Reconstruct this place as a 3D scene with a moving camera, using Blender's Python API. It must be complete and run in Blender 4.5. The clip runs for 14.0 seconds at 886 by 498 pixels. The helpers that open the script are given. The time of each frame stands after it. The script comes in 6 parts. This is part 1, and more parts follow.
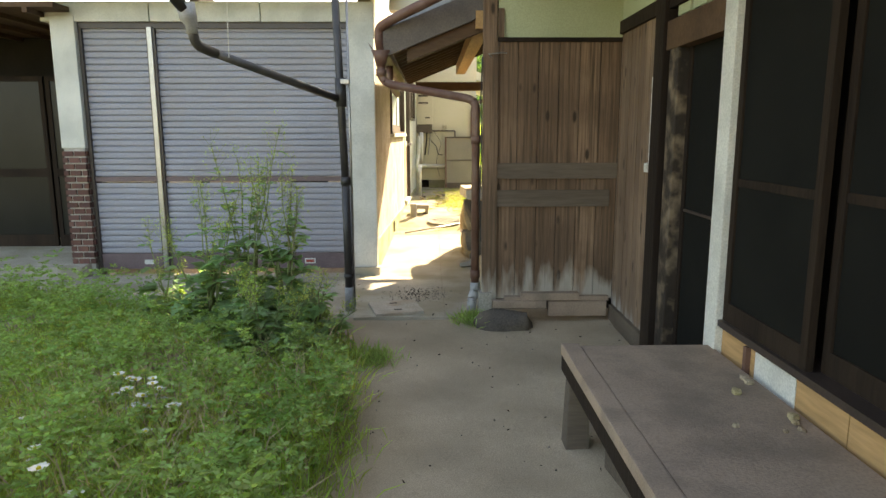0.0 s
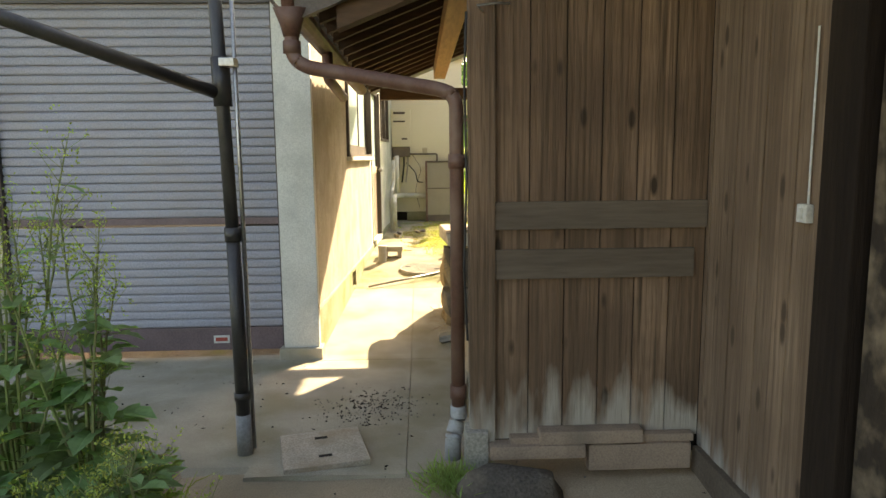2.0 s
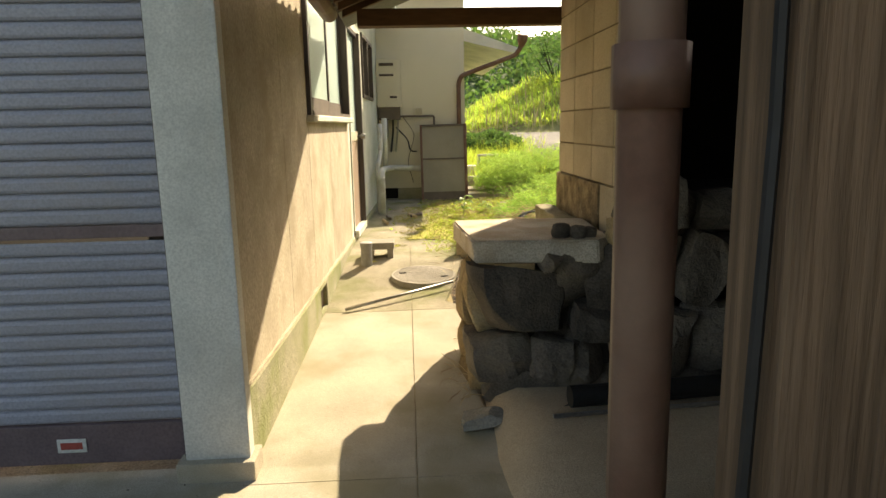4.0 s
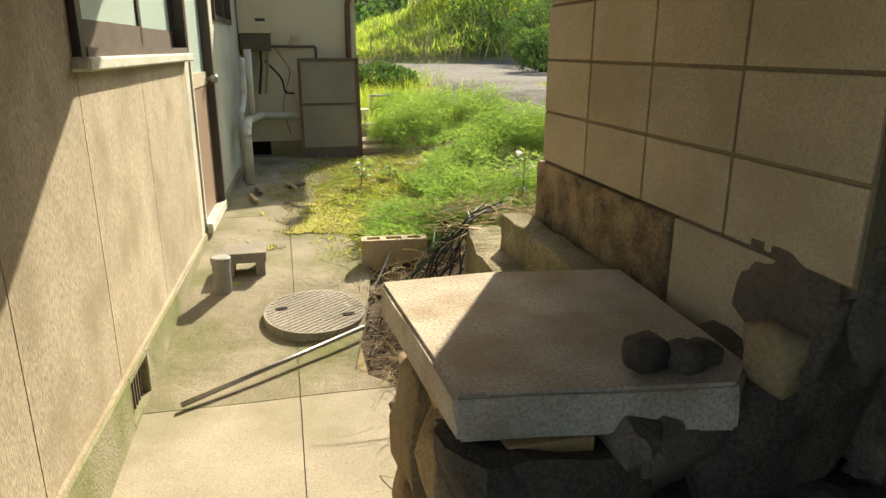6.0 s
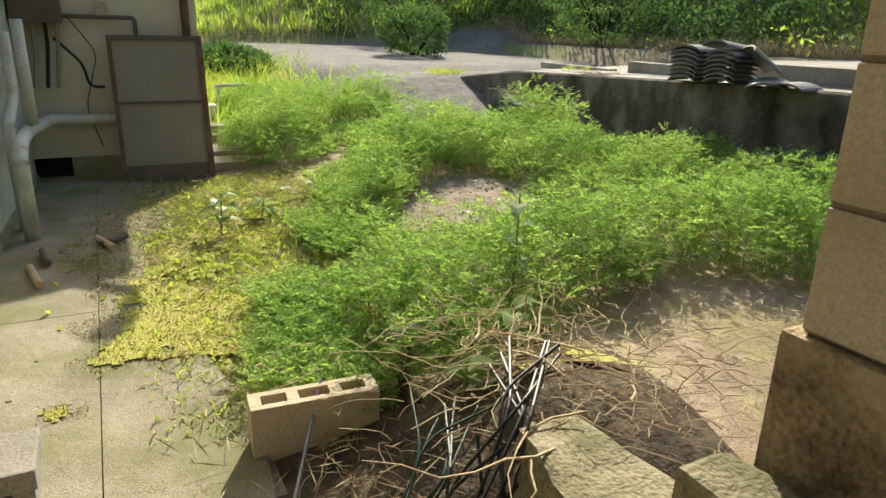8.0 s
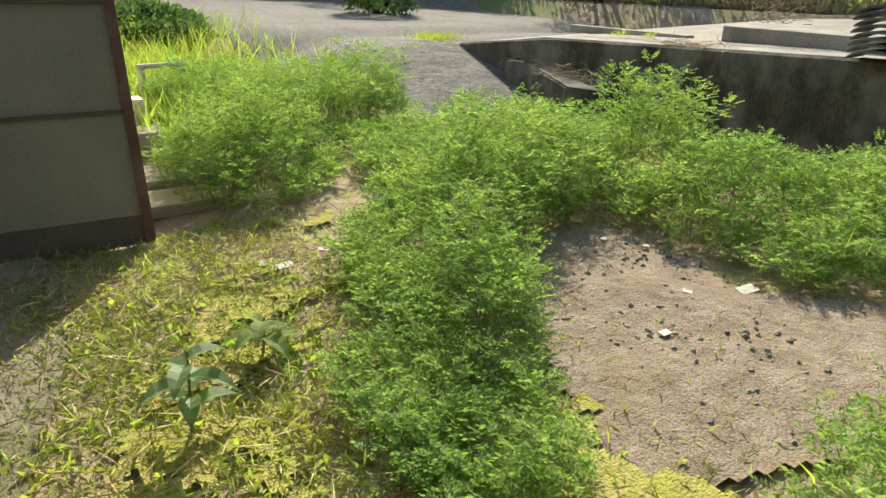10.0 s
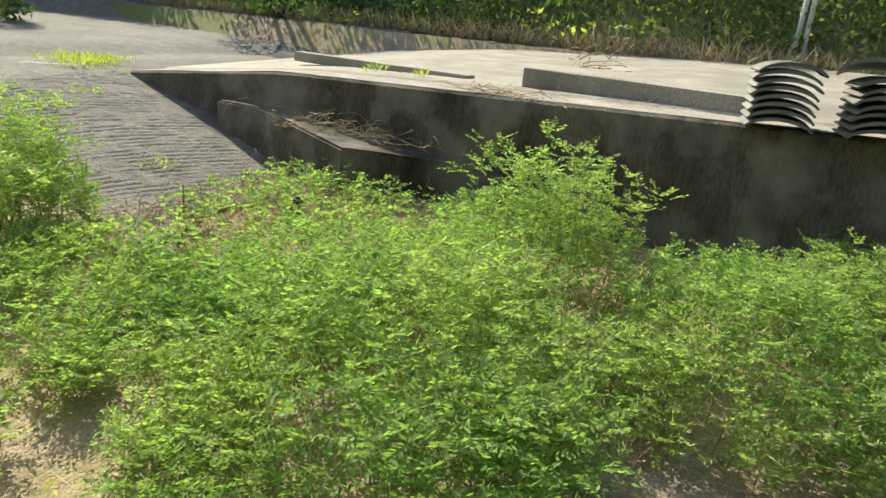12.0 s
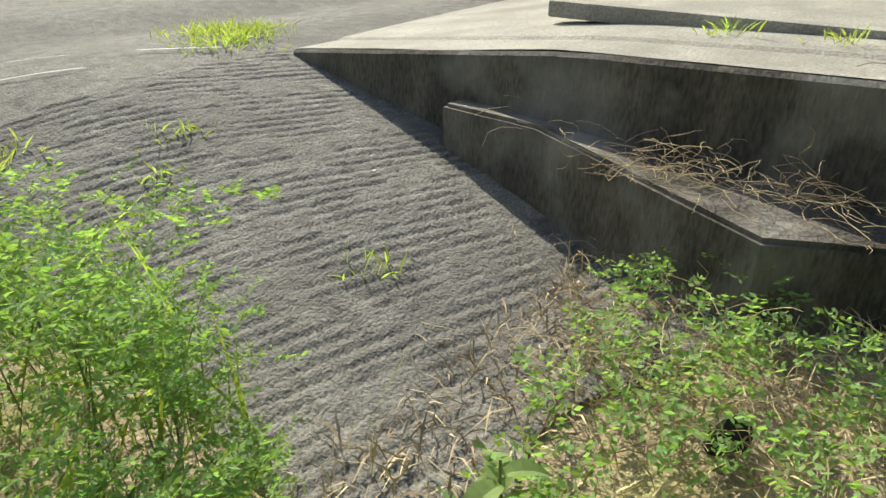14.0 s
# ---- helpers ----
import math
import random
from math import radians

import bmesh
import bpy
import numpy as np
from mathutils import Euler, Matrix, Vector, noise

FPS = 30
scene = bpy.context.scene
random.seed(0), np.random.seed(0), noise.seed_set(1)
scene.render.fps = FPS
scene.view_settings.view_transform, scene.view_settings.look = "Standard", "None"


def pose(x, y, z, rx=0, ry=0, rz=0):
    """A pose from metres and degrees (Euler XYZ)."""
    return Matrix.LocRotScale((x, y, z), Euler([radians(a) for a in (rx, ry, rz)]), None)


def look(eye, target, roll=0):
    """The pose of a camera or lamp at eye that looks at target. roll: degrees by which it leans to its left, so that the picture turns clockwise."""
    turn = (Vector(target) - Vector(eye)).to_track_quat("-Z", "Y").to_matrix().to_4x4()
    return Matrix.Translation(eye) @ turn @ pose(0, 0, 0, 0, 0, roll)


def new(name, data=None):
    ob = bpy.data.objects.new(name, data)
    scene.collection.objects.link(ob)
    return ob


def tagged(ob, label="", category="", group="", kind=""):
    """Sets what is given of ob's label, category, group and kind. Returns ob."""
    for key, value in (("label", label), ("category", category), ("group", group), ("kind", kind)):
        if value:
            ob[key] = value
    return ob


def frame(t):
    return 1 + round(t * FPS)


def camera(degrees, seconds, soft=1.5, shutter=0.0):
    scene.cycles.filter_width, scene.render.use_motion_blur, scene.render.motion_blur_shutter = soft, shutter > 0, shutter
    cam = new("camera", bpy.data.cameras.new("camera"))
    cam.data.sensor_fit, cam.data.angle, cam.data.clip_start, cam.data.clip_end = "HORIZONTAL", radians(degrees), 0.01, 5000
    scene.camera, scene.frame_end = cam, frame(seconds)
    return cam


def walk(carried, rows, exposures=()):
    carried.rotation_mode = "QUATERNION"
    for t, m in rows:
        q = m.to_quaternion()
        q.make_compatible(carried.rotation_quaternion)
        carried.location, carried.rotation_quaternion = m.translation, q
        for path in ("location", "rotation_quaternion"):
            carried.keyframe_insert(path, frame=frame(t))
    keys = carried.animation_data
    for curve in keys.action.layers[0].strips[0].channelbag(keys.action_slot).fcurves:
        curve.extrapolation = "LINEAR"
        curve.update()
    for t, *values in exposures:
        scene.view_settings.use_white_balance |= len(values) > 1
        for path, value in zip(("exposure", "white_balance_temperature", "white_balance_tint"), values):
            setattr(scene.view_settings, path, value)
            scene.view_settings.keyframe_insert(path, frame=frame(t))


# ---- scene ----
cam = camera(67.5, 14.0)
METRES, EYE, TILT, LEAN, TURN = 15.2, 1.52, -2.8, 0.0, -1.0
ROWS = [
    (0.0, 0.0, 0.0, 0.0, -0.01, -7.19, 0.1),
    (0.5, 0.0078, 0.0382, 0.0016, -1.4, -5.24, 1.28),
    (1.0, 0.0053, 0.0754, 0.0028, -1.18, -3.54, 0.18),
    (1.5, 0.0086, 0.1098, 0.0035, -2.03, -4.23, 0.05),
    (2.0, 0.009, 0.144, 0.0043, -1.04, -5.03, 0.63),
    (4.5, -0.0002, 0.3254, 0.0091, -3.04, -9.54, 1.93),
    (5.0, -0.001, 0.3568, 0.0144, -8.34, -11.73, 0.78),
    (5.5, -0.0002, 0.3888, 0.0182, -10.39, -13.32, 1.27),
    (6.0, -0.0006, 0.4202, 0.0211, -12.35, -14.04, 0.36),
    (6.5, 0.0037, 0.4538, 0.0232, -14.7, -14.7, 1.46),
    (7.0, -0.0003, 0.4862, 0.025, -14.88, -13.75, 2.01),
    (7.5, 0.0017, 0.5176, 0.0251, -21.11, -14.17, -0.29),
    (10.0, 0.0207, 0.7009, 0.0332, -31.53, -19.29, 0.25),
    (10.5, 0.0255, 0.7351, 0.0359, -33.56, -18.2, 1.13),
    (11.0, 0.0417, 0.7616, 0.0379, -53.26, -14.22, -3.05),
    (11.5, 0.0541, 0.7926, 0.0398, -63.55, -14.99, -2.99),
    (12.0, 0.0657, 0.827, 0.04, -61.74, -17.99, -2.49),
    (12.5, 0.0861, 0.8607, 0.0401, -58.37, -19.16, -1.13),
    (13.0, 0.1065, 0.8936, 0.0419, -55.3, -22.54, 0.19),
    (13.5, 0.1343, 0.9223, 0.0426, -54.43, -24.7, 2.31),
    (14.0, 0.1544, 0.9546, 0.0452, -51.64, -24.74, 2.06),
]
walk(cam, [(t, pose(0, 0, EYE, TILT, LEAN, TURN) @ pose(METRES * x, METRES * y, METRES * z, 90 + pitch, roll, yaw)) for t, x, y, z, yaw, pitch, roll in ROWS],
     exposures=[(0.0, 2.3, 8800, 12), (2.2, 2.0, 9000, 12), (4.3, 1.15, 8300, 10), (5.5, 0.9, 7800, 8), (7.0, 0.85, 7000, 7), (9.8, 0.66, 6800, 6), (11.5, 0.80, 6900, 4), (14.0, 0.65, 6500, 2)])

# ---- light ----
SUN_AZ, SUN_EL = radians(30.6), radians(36)      # from +y towards +x
world = bpy.data.worlds.new("world")
scene.world = world
world.use_nodes = True
wn = world.node_tree.nodes
sky = wn.new("ShaderNodeTexSky")
sky.sky_type = "NISHITA"
sky.sun_disc = False
sky.sun_elevation, sky.sun_rotation = SUN_EL, SUN_AZ
sky.dust_density = 2.0
wn["Background"].inputs["Strength"].default_value = 0.15
world.node_tree.links.new(sky.outputs[0], wn["Background"].inputs["Color"])
sun_data = bpy.data.lights.new("sun", "SUN")
sun_data.energy, sun_data.angle, sun_data.color = 5.0, radians(0.6), (1.0, 0.93, 0.8)
sun = new("sun", sun_data)
sv = Vector((math.sin(SUN_AZ) * math.cos(SUN_EL), math.cos(SUN_AZ) * math.cos(SUN_EL), math.sin(SUN_EL)))
sun.matrix_world = look(sv * 60, (0, 0, 0))

# ---- materials ----
def material(name, col, col2=None, scale=6.0, rough=0.8, bump=0.3, grain=80.0, metal=0.0, stretch=(1, 1, 1),
             stain=None, stain_scale=1.2, stain_amount=0.5, vary=0.0, island=False, translucent=None, spec=0.3, grit=0.72, relief=0.0, relief_scale=14.0):
    """Two scales of colour, stains, fine relief; vary: by object or by island."""
    m = bpy.data.materials.new(name)
    m.use_nodes = True
    nt = m.node_tree
    n, l = nt.nodes, nt.links
    bsdf = n["Principled BSDF"]
    bsdf.inputs["Roughness"].default_value = rough
    bsdf.inputs["Metallic"].default_value = metal
    bsdf.inputs["Specular IOR Level"].default_value = spec
    co = n.new("ShaderNodeNewGeometry").outputs["Position"]
    mp = n.new("ShaderNodeMapping")
    mp.inputs["Scale"].default_value = stretch
    l.new(co, mp.inputs["Vector"])

    def noise_at(sc, detail=6.0, src=None):
        t = n.new("ShaderNodeTexNoise")
        t.inputs["Scale"].default_value, t.inputs["Detail"].default_value = sc, detail
        l.new(src or mp.outputs[0], t.inputs["Vector"])
        return t.outputs["Fac"]

    def ramp(fac, a, b):
        r = n.new("ShaderNodeMapRange")
        r.inputs["From Min"].default_value, r.inputs["From Max"].default_value = a, b
        l.new(fac, r.inputs["Value"])
        return r.outputs[0]

    def mix(fac, a, b, mode="MIX"):
        x = n.new("ShaderNodeMix")
        x.data_type, x.blend_type = "RGBA", mode
        for sock, val in ((x.inputs["Factor"], fac), (x.inputs["A"], a), (x.inputs["B"], b)):
            if isinstance(val, (tuple, list)):
                sock.default_value = (*val[:3], 1)
            elif isinstance(val, float):
                sock.default_value = val
            else:
                l.new(val, sock)
        return x.outputs["Result"]

    col2 = col2 or tuple(c * 0.72 for c in col)
    c = mix(ramp(noise_at(scale), 0.3, 0.7), col, col2)
    fine = noise_at(grain, 4.0)
    c = mix(ramp(fine, 0.35, 0.75), c, mix(1.0, c, (grit,) * 3, "MULTIPLY"))
    if stain:
        c = mix(mix(1.0, ramp(noise_at(stain_scale, 8.0, co), 0.46, 0.68), (stain_amount,) * 3, "MULTIPLY"), c, stain)
    if vary:
        if island:
            rnd = n.new("ShaderNodeNewGeometry").outputs["Random Per Island"]
        else:
            rnd = n.new("ShaderNodeObjectInfo").outputs["Random"]
        hs = n.new("ShaderNodeHueSaturation")
        vr = n.new("ShaderNodeMapRange")
        vr.inputs["To Min"].default_value, vr.inputs["To Max"].default_value = 1 - vary, 1 + vary
        l.new(rnd, vr.inputs["Value"])
        l.new(vr.outputs[0], hs.inputs["Value"])
        if island:
            hr = n.new("ShaderNodeMapRange")
            hr.inputs["To Min"].default_value, hr.inputs["To Max"].default_value = 0.475, 0.525
            l.new(rnd, hr.inputs["Value"])
            l.new(hr.outputs[0], hs.inputs["Hue"])
        l.new(c, hs.inputs["Color"])
        c = hs.outputs[0]
    l.new(c, bsdf.inputs["Base Color"])
    if bump:
        b = n.new("ShaderNodeBump")
        b.inputs["Strength"].default_value, b.inputs["Distance"].default_value = bump, 0.01
        l.new(fine, b.inputs["Height"])
        if relief:
            b2 = n.new("ShaderNodeBump")
            b2.inputs["Strength"].default_value, b2.inputs["Distance"].default_value = relief, 0.05
            l.new(noise_at(relief_scale, 8.0), b2.inputs["Height"])
            l.new(b2.outputs[0], b.inputs["Normal"])
        l.new(b.outputs[0], bsdf.inputs["Normal"])
    if translucent:
        tr = n.new("ShaderNodeBsdfTranslucent")
        l.new(mix(1.0, c, translucent, "MULTIPLY"), tr.inputs["Color"])
        ms = n.new("ShaderNodeMixShader")
        ms.inputs[0].default_value = 0.5
        l.new(bsdf.outputs[0], ms.inputs[1])
        l.new(tr.outputs[0], ms.inputs[2])
        l.new(ms.outputs[0], n["Material Output"].inputs["Surface"])
    return m


def set_vertical_grain(m, dark, low, low_top):
    """Long dark streaks up the boards, and bleaching with a ragged top edge near the ground."""
    nt = m.node_tree
    n, l = nt.nodes, nt.links
    bsdf = n["Principled BSDF"]
    old = bsdf.inputs["Base Color"].links[0].from_socket
    pos = n.new("ShaderNodeNewGeometry").outputs["Position"]
    mp = n.new("ShaderNodeMapping")
    mp.inputs["Scale"].default_value = (60, 60, 1.3)
    l.new(pos, mp.inputs["Vector"])
    t = n.new("ShaderNodeTexNoise")
    t.inputs["Scale"].default_value, t.inputs["Detail"].default_value = 1.0, 5
    l.new(mp.outputs[0], t.inputs["Vector"])
    r = n.new("ShaderNodeMapRange")
    r.inputs["From Min"].default_value, r.inputs["From Max"].default_value = 0.42, 0.70
    l.new(t.outputs["Fac"], r.inputs["Value"])
    x = n.new("ShaderNodeMix")
    x.data_type = "RGBA"
    l.new(r.outputs[0], x.inputs["Factor"])
    l.new(old, x.inputs["A"])
    x.inputs["B"].default_value = (*dark, 1)
    out = x.outputs["Result"]
    vm = n.new("ShaderNodeMapping")
    vm.inputs["Scale"].default_value = (9, 9, 3.2)
    l.new(pos, vm.inputs["Vector"])
    vo = n.new("ShaderNodeTexVoronoi")
    vo.inputs["Scale"].default_value = 1.0
    l.new(vm.outputs[0], vo.inputs["Vector"])
    kr = n.new("ShaderNodeMapRange")
    kr.inputs["From Min"].default_value, kr.inputs["From Max"].default_value = 0.17, 0.09
    l.new(vo.outputs["Distance"], kr.inputs["Value"])
    kx = n.new("ShaderNodeMix")
    kx.data_type = "RGBA"
    l.new(kr.outputs[0], kx.inputs["Factor"])
    l.new(out, kx.inputs["A"])
    kx.inputs["B"].default_value = (*(c * 0.55 for c in dark), 1)
    out = kx.outputs["Result"]
    if low:
        sep = n.new("ShaderNodeSeparateXYZ")
        l.new(pos, sep.inputs[0])
        mp2 = n.new("ShaderNodeMapping")
        mp2.inputs["Scale"].default_value = (9, 9, 2)
        l.new(pos, mp2.inputs["Vector"])
        t2 = n.new("ShaderNodeTexNoise")
        t2.inputs["Scale"].default_value, t2.inputs["Detail"].default_value = 1.0, 6
        l.new(mp2.outputs[0], t2.inputs["Vector"])
        ma = n.new("ShaderNodeMath")
        ma.operation = "MULTIPLY_ADD"
        ma.inputs[1].default_value = -0.75
        l.new(t2.outputs["Fac"], ma.inputs[0])
        l.new(sep.outputs["Z"], ma.inputs[2])
        r2 = n.new("ShaderNodeMapRange")
        r2.inputs["From Min"].default_value, r2.inputs["From Max"].default_value = low_top, low_top - 0.16
        l.new(ma.outputs[0], r2.inputs["Value"])
        sc = n.new("ShaderNodeMath")
        sc.operation = "MULTIPLY"
        sc.inputs[1].default_value = 0.8
        l.new(r2.outputs[0], sc.inputs[0])
        y = n.new("ShaderNodeMix")
        y.data_type = "RGBA"
        l.new(sc.outputs[0], y.inputs["Factor"])
        l.new(out, y.inputs["A"])
        y.inputs["B"].default_value = (*low, 1)
        out = y.outputs["Result"]
    l.new(out, bsdf.inputs["Base Color"])


M_BOARD = material("weathered_boards", (0.26, 0.165, 0.105), (0.15, 0.09, 0.055), 3, 0.85, 0.7, 60, stretch=(1, 1, 0.08), stain=(0.10, 0.062, 0.04), stain_scale=2.6, stain_amount=0.7, vary=0.22)
set_vertical_grain(M_BOARD, (0.085, 0.055, 0.034), (0.42, 0.38, 0.32), 0.12)
M_BOARDR = material("grey_boards", (0.31, 0.215, 0.145), (0.19, 0.12, 0.078), 3, 0.85, 0.7, 60, stretch=(1, 1, 0.08), stain=(0.12, 0.075, 0.048), stain_scale=2.2, stain_amount=0.6, vary=0.24)
set_vertical_grain(M_BOARDR, (0.13, 0.085, 0.055), (0.45, 0.42, 0.37), -0.05)
M_DARKWOOD = material("dark_wood", (0.038, 0.026, 0.018), (0.02, 0.014, 0.011), 4, 0.85, 0.4, 60, spec=0.12, stretch=(1, 1, 0.1), vary=0.15)
M_CHARRED = material("worn_black_post", (0.05, 0.035, 0.025), (0.02, 0.016, 0.013), 5, 0.7, 0.4, 60, stretch=(1, 1, 0.3), stain=(0.28, 0.21, 0.14), stain_scale=9, stain_amount=0.75)
M_BATTEN = material("grey_batten", (0.175, 0.135, 0.1), (0.105, 0.08, 0.058), 3, 0.85, 0.4, 60, stretch=(0.1, 1, 1))
M_NEWWOOD = material("pale_timber", (0.58, 0.36, 0.17), (0.45, 0.26, 0.11), 3, 0.7, 0.3, 60, stretch=(1, 0.1, 1))
M_RAFTER = material("roof_timber", (0.13, 0.075, 0.042), (0.08, 0.045, 0.026), 3, 0.8, 0.3, 50, stretch=(0.2, 1, 1))
M_BENCHTOP = material("dusty_bench_top", (0.41, 0.30, 0.22), (0.33, 0.24, 0.175), 2.5, 0.85, 0.25, 120, stain=(0.16, 0.13, 0.1), stain_scale=5, stain_amount=0.5)
M_PLASTER_G = material("green_plaster", (0.52, 0.56, 0.36), (0.44, 0.48, 0.3), 1.5, 0.9, 0.2, 150, stain=(0.32, 0.35, 0.22), stain_amount=0.5)
M_WHITE = material("aged_white_paint", (0.72, 0.71, 0.64), (0.6, 0.6, 0.54), 3, 0.75, 0.15, 120, stain=(0.4, 0.4, 0.36), stain_scale=3, stain_amount=0.5)
M_CREAM = material("cream_stucco", (0.74, 0.69, 0.55), (0.66, 0.61, 0.48), 1.3, 0.9, 0.25, 220, stain=(0.5, 0.45, 0.34), stain_amount=0.35)
M_SIDING = material("stained_siding", (0.62, 0.54, 0.41), (0.50, 0.43, 0.32), 4, 0.88, 0.3, 220, stretch=(1, 1, 0.25), stain=(0.30, 0.25, 0.165), stain_scale=4.2, stain_amount=0.65, vary=0.06, grit=0.42)
M_SIDING2 = material("pale_siding", (0.72, 0.71, 0.62), (0.6, 0.6, 0.51), 1.6, 0.88, 0.3, 170, stretch=(1, 1, 0.25), stain=(0.40, 0.42, 0.31), stain_scale=3, stain_amount=0.6, grit=0.6)
M_FOOT = material("mossy_footing", (0.40, 0.37, 0.27), (0.30, 0.30, 0.17), 4, 0.95, 0.5, 120, stain=(0.17, 0.20, 0.06), stain_scale=3, stain_amount=0.75, grit=0.5, relief=0.2)
M_SHUTTER = material("grey_shutter", (0.35, 0.35, 0.39), (0.30, 0.30, 0.34), 1.2, 0.5, 0.05, 90, stain=(0.3, 0.27, 0.26), stain_scale=2.5, stain_amount=0.4, spec=0.4)
M_BAND = material("brown_shutter_band", (0.2, 0.14, 0.14), None, 4, 0.5, 0.05)
M_ALU = material("bronze_aluminium", (0.06, 0.042, 0.035), (0.045, 0.033, 0.028), 5, 0.4, 0.05, spec=0.5)
M_STEEL = material("dull_steel", (0.45, 0.44, 0.42), (0.35, 0.34, 0.33), 6, 0.35, 0.05, metal=0.9)
M_BLACKPIPE = material("black_drainpipe", (0.03, 0.028, 0.028), (0.05, 0.045, 0.042), 5, 0.42, 0.05, stain=(0.16, 0.14, 0.12), stain_scale=4, stain_amount=0.35, spec=0.5)
M_BROWNPIPE = material("brown_drainpipe", (0.17, 0.085, 0.06), (0.12, 0.06, 0.045), 5, 0.5, 0.1, stain=(0.3, 0.2, 0.15), stain_scale=5, stain_amount=0.5)
M_GREYPVC = material("grey_plastic_pipe", (0.42, 0.42, 0.41), (0.33, 0.33, 0.32), 5, 0.5, 0.1, stain=(0.22, 0.2, 0.17), stain_scale=6, stain_amount=0.5)
M_WHITEPVC = material("white_plastic_pipe", (0.72, 0.71, 0.66), (0.6, 0.59, 0.54), 5, 0.5, 0.05, stain=(0.35, 0.32, 0.26), stain_scale=6, stain_amount=0.5)
M_CONC = material("passage_concrete", (0.54, 0.485, 0.38), (0.41, 0.37, 0.285), 3.0, 0.9, 0.18, 260, stain=(0.25, 0.225, 0.14), stain_scale=2.3, stain_amount=0.85, grit=0.5, relief=0.05)
M_CONC_OLD = material("old_mossy_concrete", (0.42, 0.375, 0.275), (0.27, 0.24, 0.165), 4.0, 0.93, 0.4, 200, stain=(0.14, 0.15, 0.05), stain_scale=2.6, stain_amount=0.9, grit=0.4, relief=0.15, relief_scale=22)
M_YARD = material("yard_earth", (0.54, 0.43, 0.30), (0.41, 0.325, 0.22), 2.2, 0.95, 0.35, 160, stain=(0.24, 0.19, 0.13), stain_scale=1.4, stain_amount=0.55, grit=0.6, relief=0.12, relief_scale=9)
M_DIRT = material("garden_earth", (0.50, 0.395, 0.275), (0.34, 0.255, 0.175), 6, 0.97, 0.6, 120, stain=(0.30, 0.29, 0.085), stain_scale=2.6, stain_amount=0.6, grit=0.45, relief=0.35, relief_scale=16)
# dark humus of the pit, with some of the pit's shade in its colour
M_HUMUS = material("dark_humus_and_shade", (0.115, 0.085, 0.055), (0.05, 0.038, 0.026), 9, 0.97, 0.7, 90, stain=(0.2, 0.15, 0.095), stain_scale=7, stain_amount=0.6, grit=0.4, relief=0.4, relief_scale=20)
M_GRAVEL = material("gritty_pale_soil", (0.41, 0.34, 0.26), (0.25, 0.19, 0.135), 9, 0.97, 0.7, 130, stain=(0.26, 0.19, 0.125), stain_scale=4, stain_amount=0.8, grit=0.4, relief=0.35, relief_scale=24)
M_MOSS = material("bright_moss", (0.39, 0.41, 0.06), (0.47, 0.43, 0.13), 7, 0.97, 0.9, 120, grit=0.6, stain=(0.36, 0.27, 0.13), stain_scale=5, stain_amount=0.55, relief=0.3, relief_scale=22)
M_ROAD = material("worn_road_concrete", (0.29, 0.27, 0.235), (0.165, 0.152, 0.135), 14, 0.92, 0.7, 110, grit=0.35, stain=(0.115, 0.105, 0.093), stain_scale=1.7, stain_amount=0.75, relief=0.35, relief_scale=45)
M_RETAIN = material("dark_mottled_concrete", (0.2, 0.172, 0.135), (0.055, 0.047, 0.038), 3.6, 0.95, 0.6, 90, stretch=(1, 1, 0.3), stain=(0.3, 0.275, 0.235), stain_scale=3.0, stain_amount=0.75, grit=0.4, relief=0.3, relief_scale=18)
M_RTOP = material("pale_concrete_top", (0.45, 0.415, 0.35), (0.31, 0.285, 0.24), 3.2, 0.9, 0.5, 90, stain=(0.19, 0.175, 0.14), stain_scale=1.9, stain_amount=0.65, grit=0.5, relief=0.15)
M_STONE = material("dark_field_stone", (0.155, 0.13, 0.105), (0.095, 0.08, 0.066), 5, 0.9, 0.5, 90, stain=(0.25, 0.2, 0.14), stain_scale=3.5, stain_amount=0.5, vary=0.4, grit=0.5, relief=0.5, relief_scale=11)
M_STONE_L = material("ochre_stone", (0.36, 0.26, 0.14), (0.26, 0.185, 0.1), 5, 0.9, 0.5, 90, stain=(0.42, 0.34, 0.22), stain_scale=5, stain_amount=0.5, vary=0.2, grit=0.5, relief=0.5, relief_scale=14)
M_GAPFILL = material("dark_gap_fill", (0.06, 0.05, 0.04), None, 5, 0.97, 0.6, 50)
M_BLOCK = material("concrete_block", (0.58, 0.485, 0.345), (0.48, 0.40, 0.28), 3, 0.92, 0.5, 160, stain=(0.37, 0.30, 0.2), stain_scale=3, stain_amount=0.5, vary=0.1, grit=0.7, relief=0.06)
M_JOINT = material("block_joint", (0.28, 0.225, 0.145), None, 5, 0.95, 0.4, 120)
M_RENDER = material("rough_brown_render", (0.38, 0.28, 0.165), (0.12, 0.088, 0.054), 11, 0.95, 0.7, 90, stain=(0.46, 0.36, 0.22), stain_scale=7, stain_amount=0.6, grit=0.4, relief=0.6, relief_scale=26)
M_SLAB = material("cast_concrete_slab", (0.64, 0.57, 0.47), (0.46, 0.40, 0.31), 6, 0.9, 0.4, 120, grit=0.55, stain=(0.32, 0.22, 0.12), stain_scale=5, stain_amount=0.6, relief=0.12)
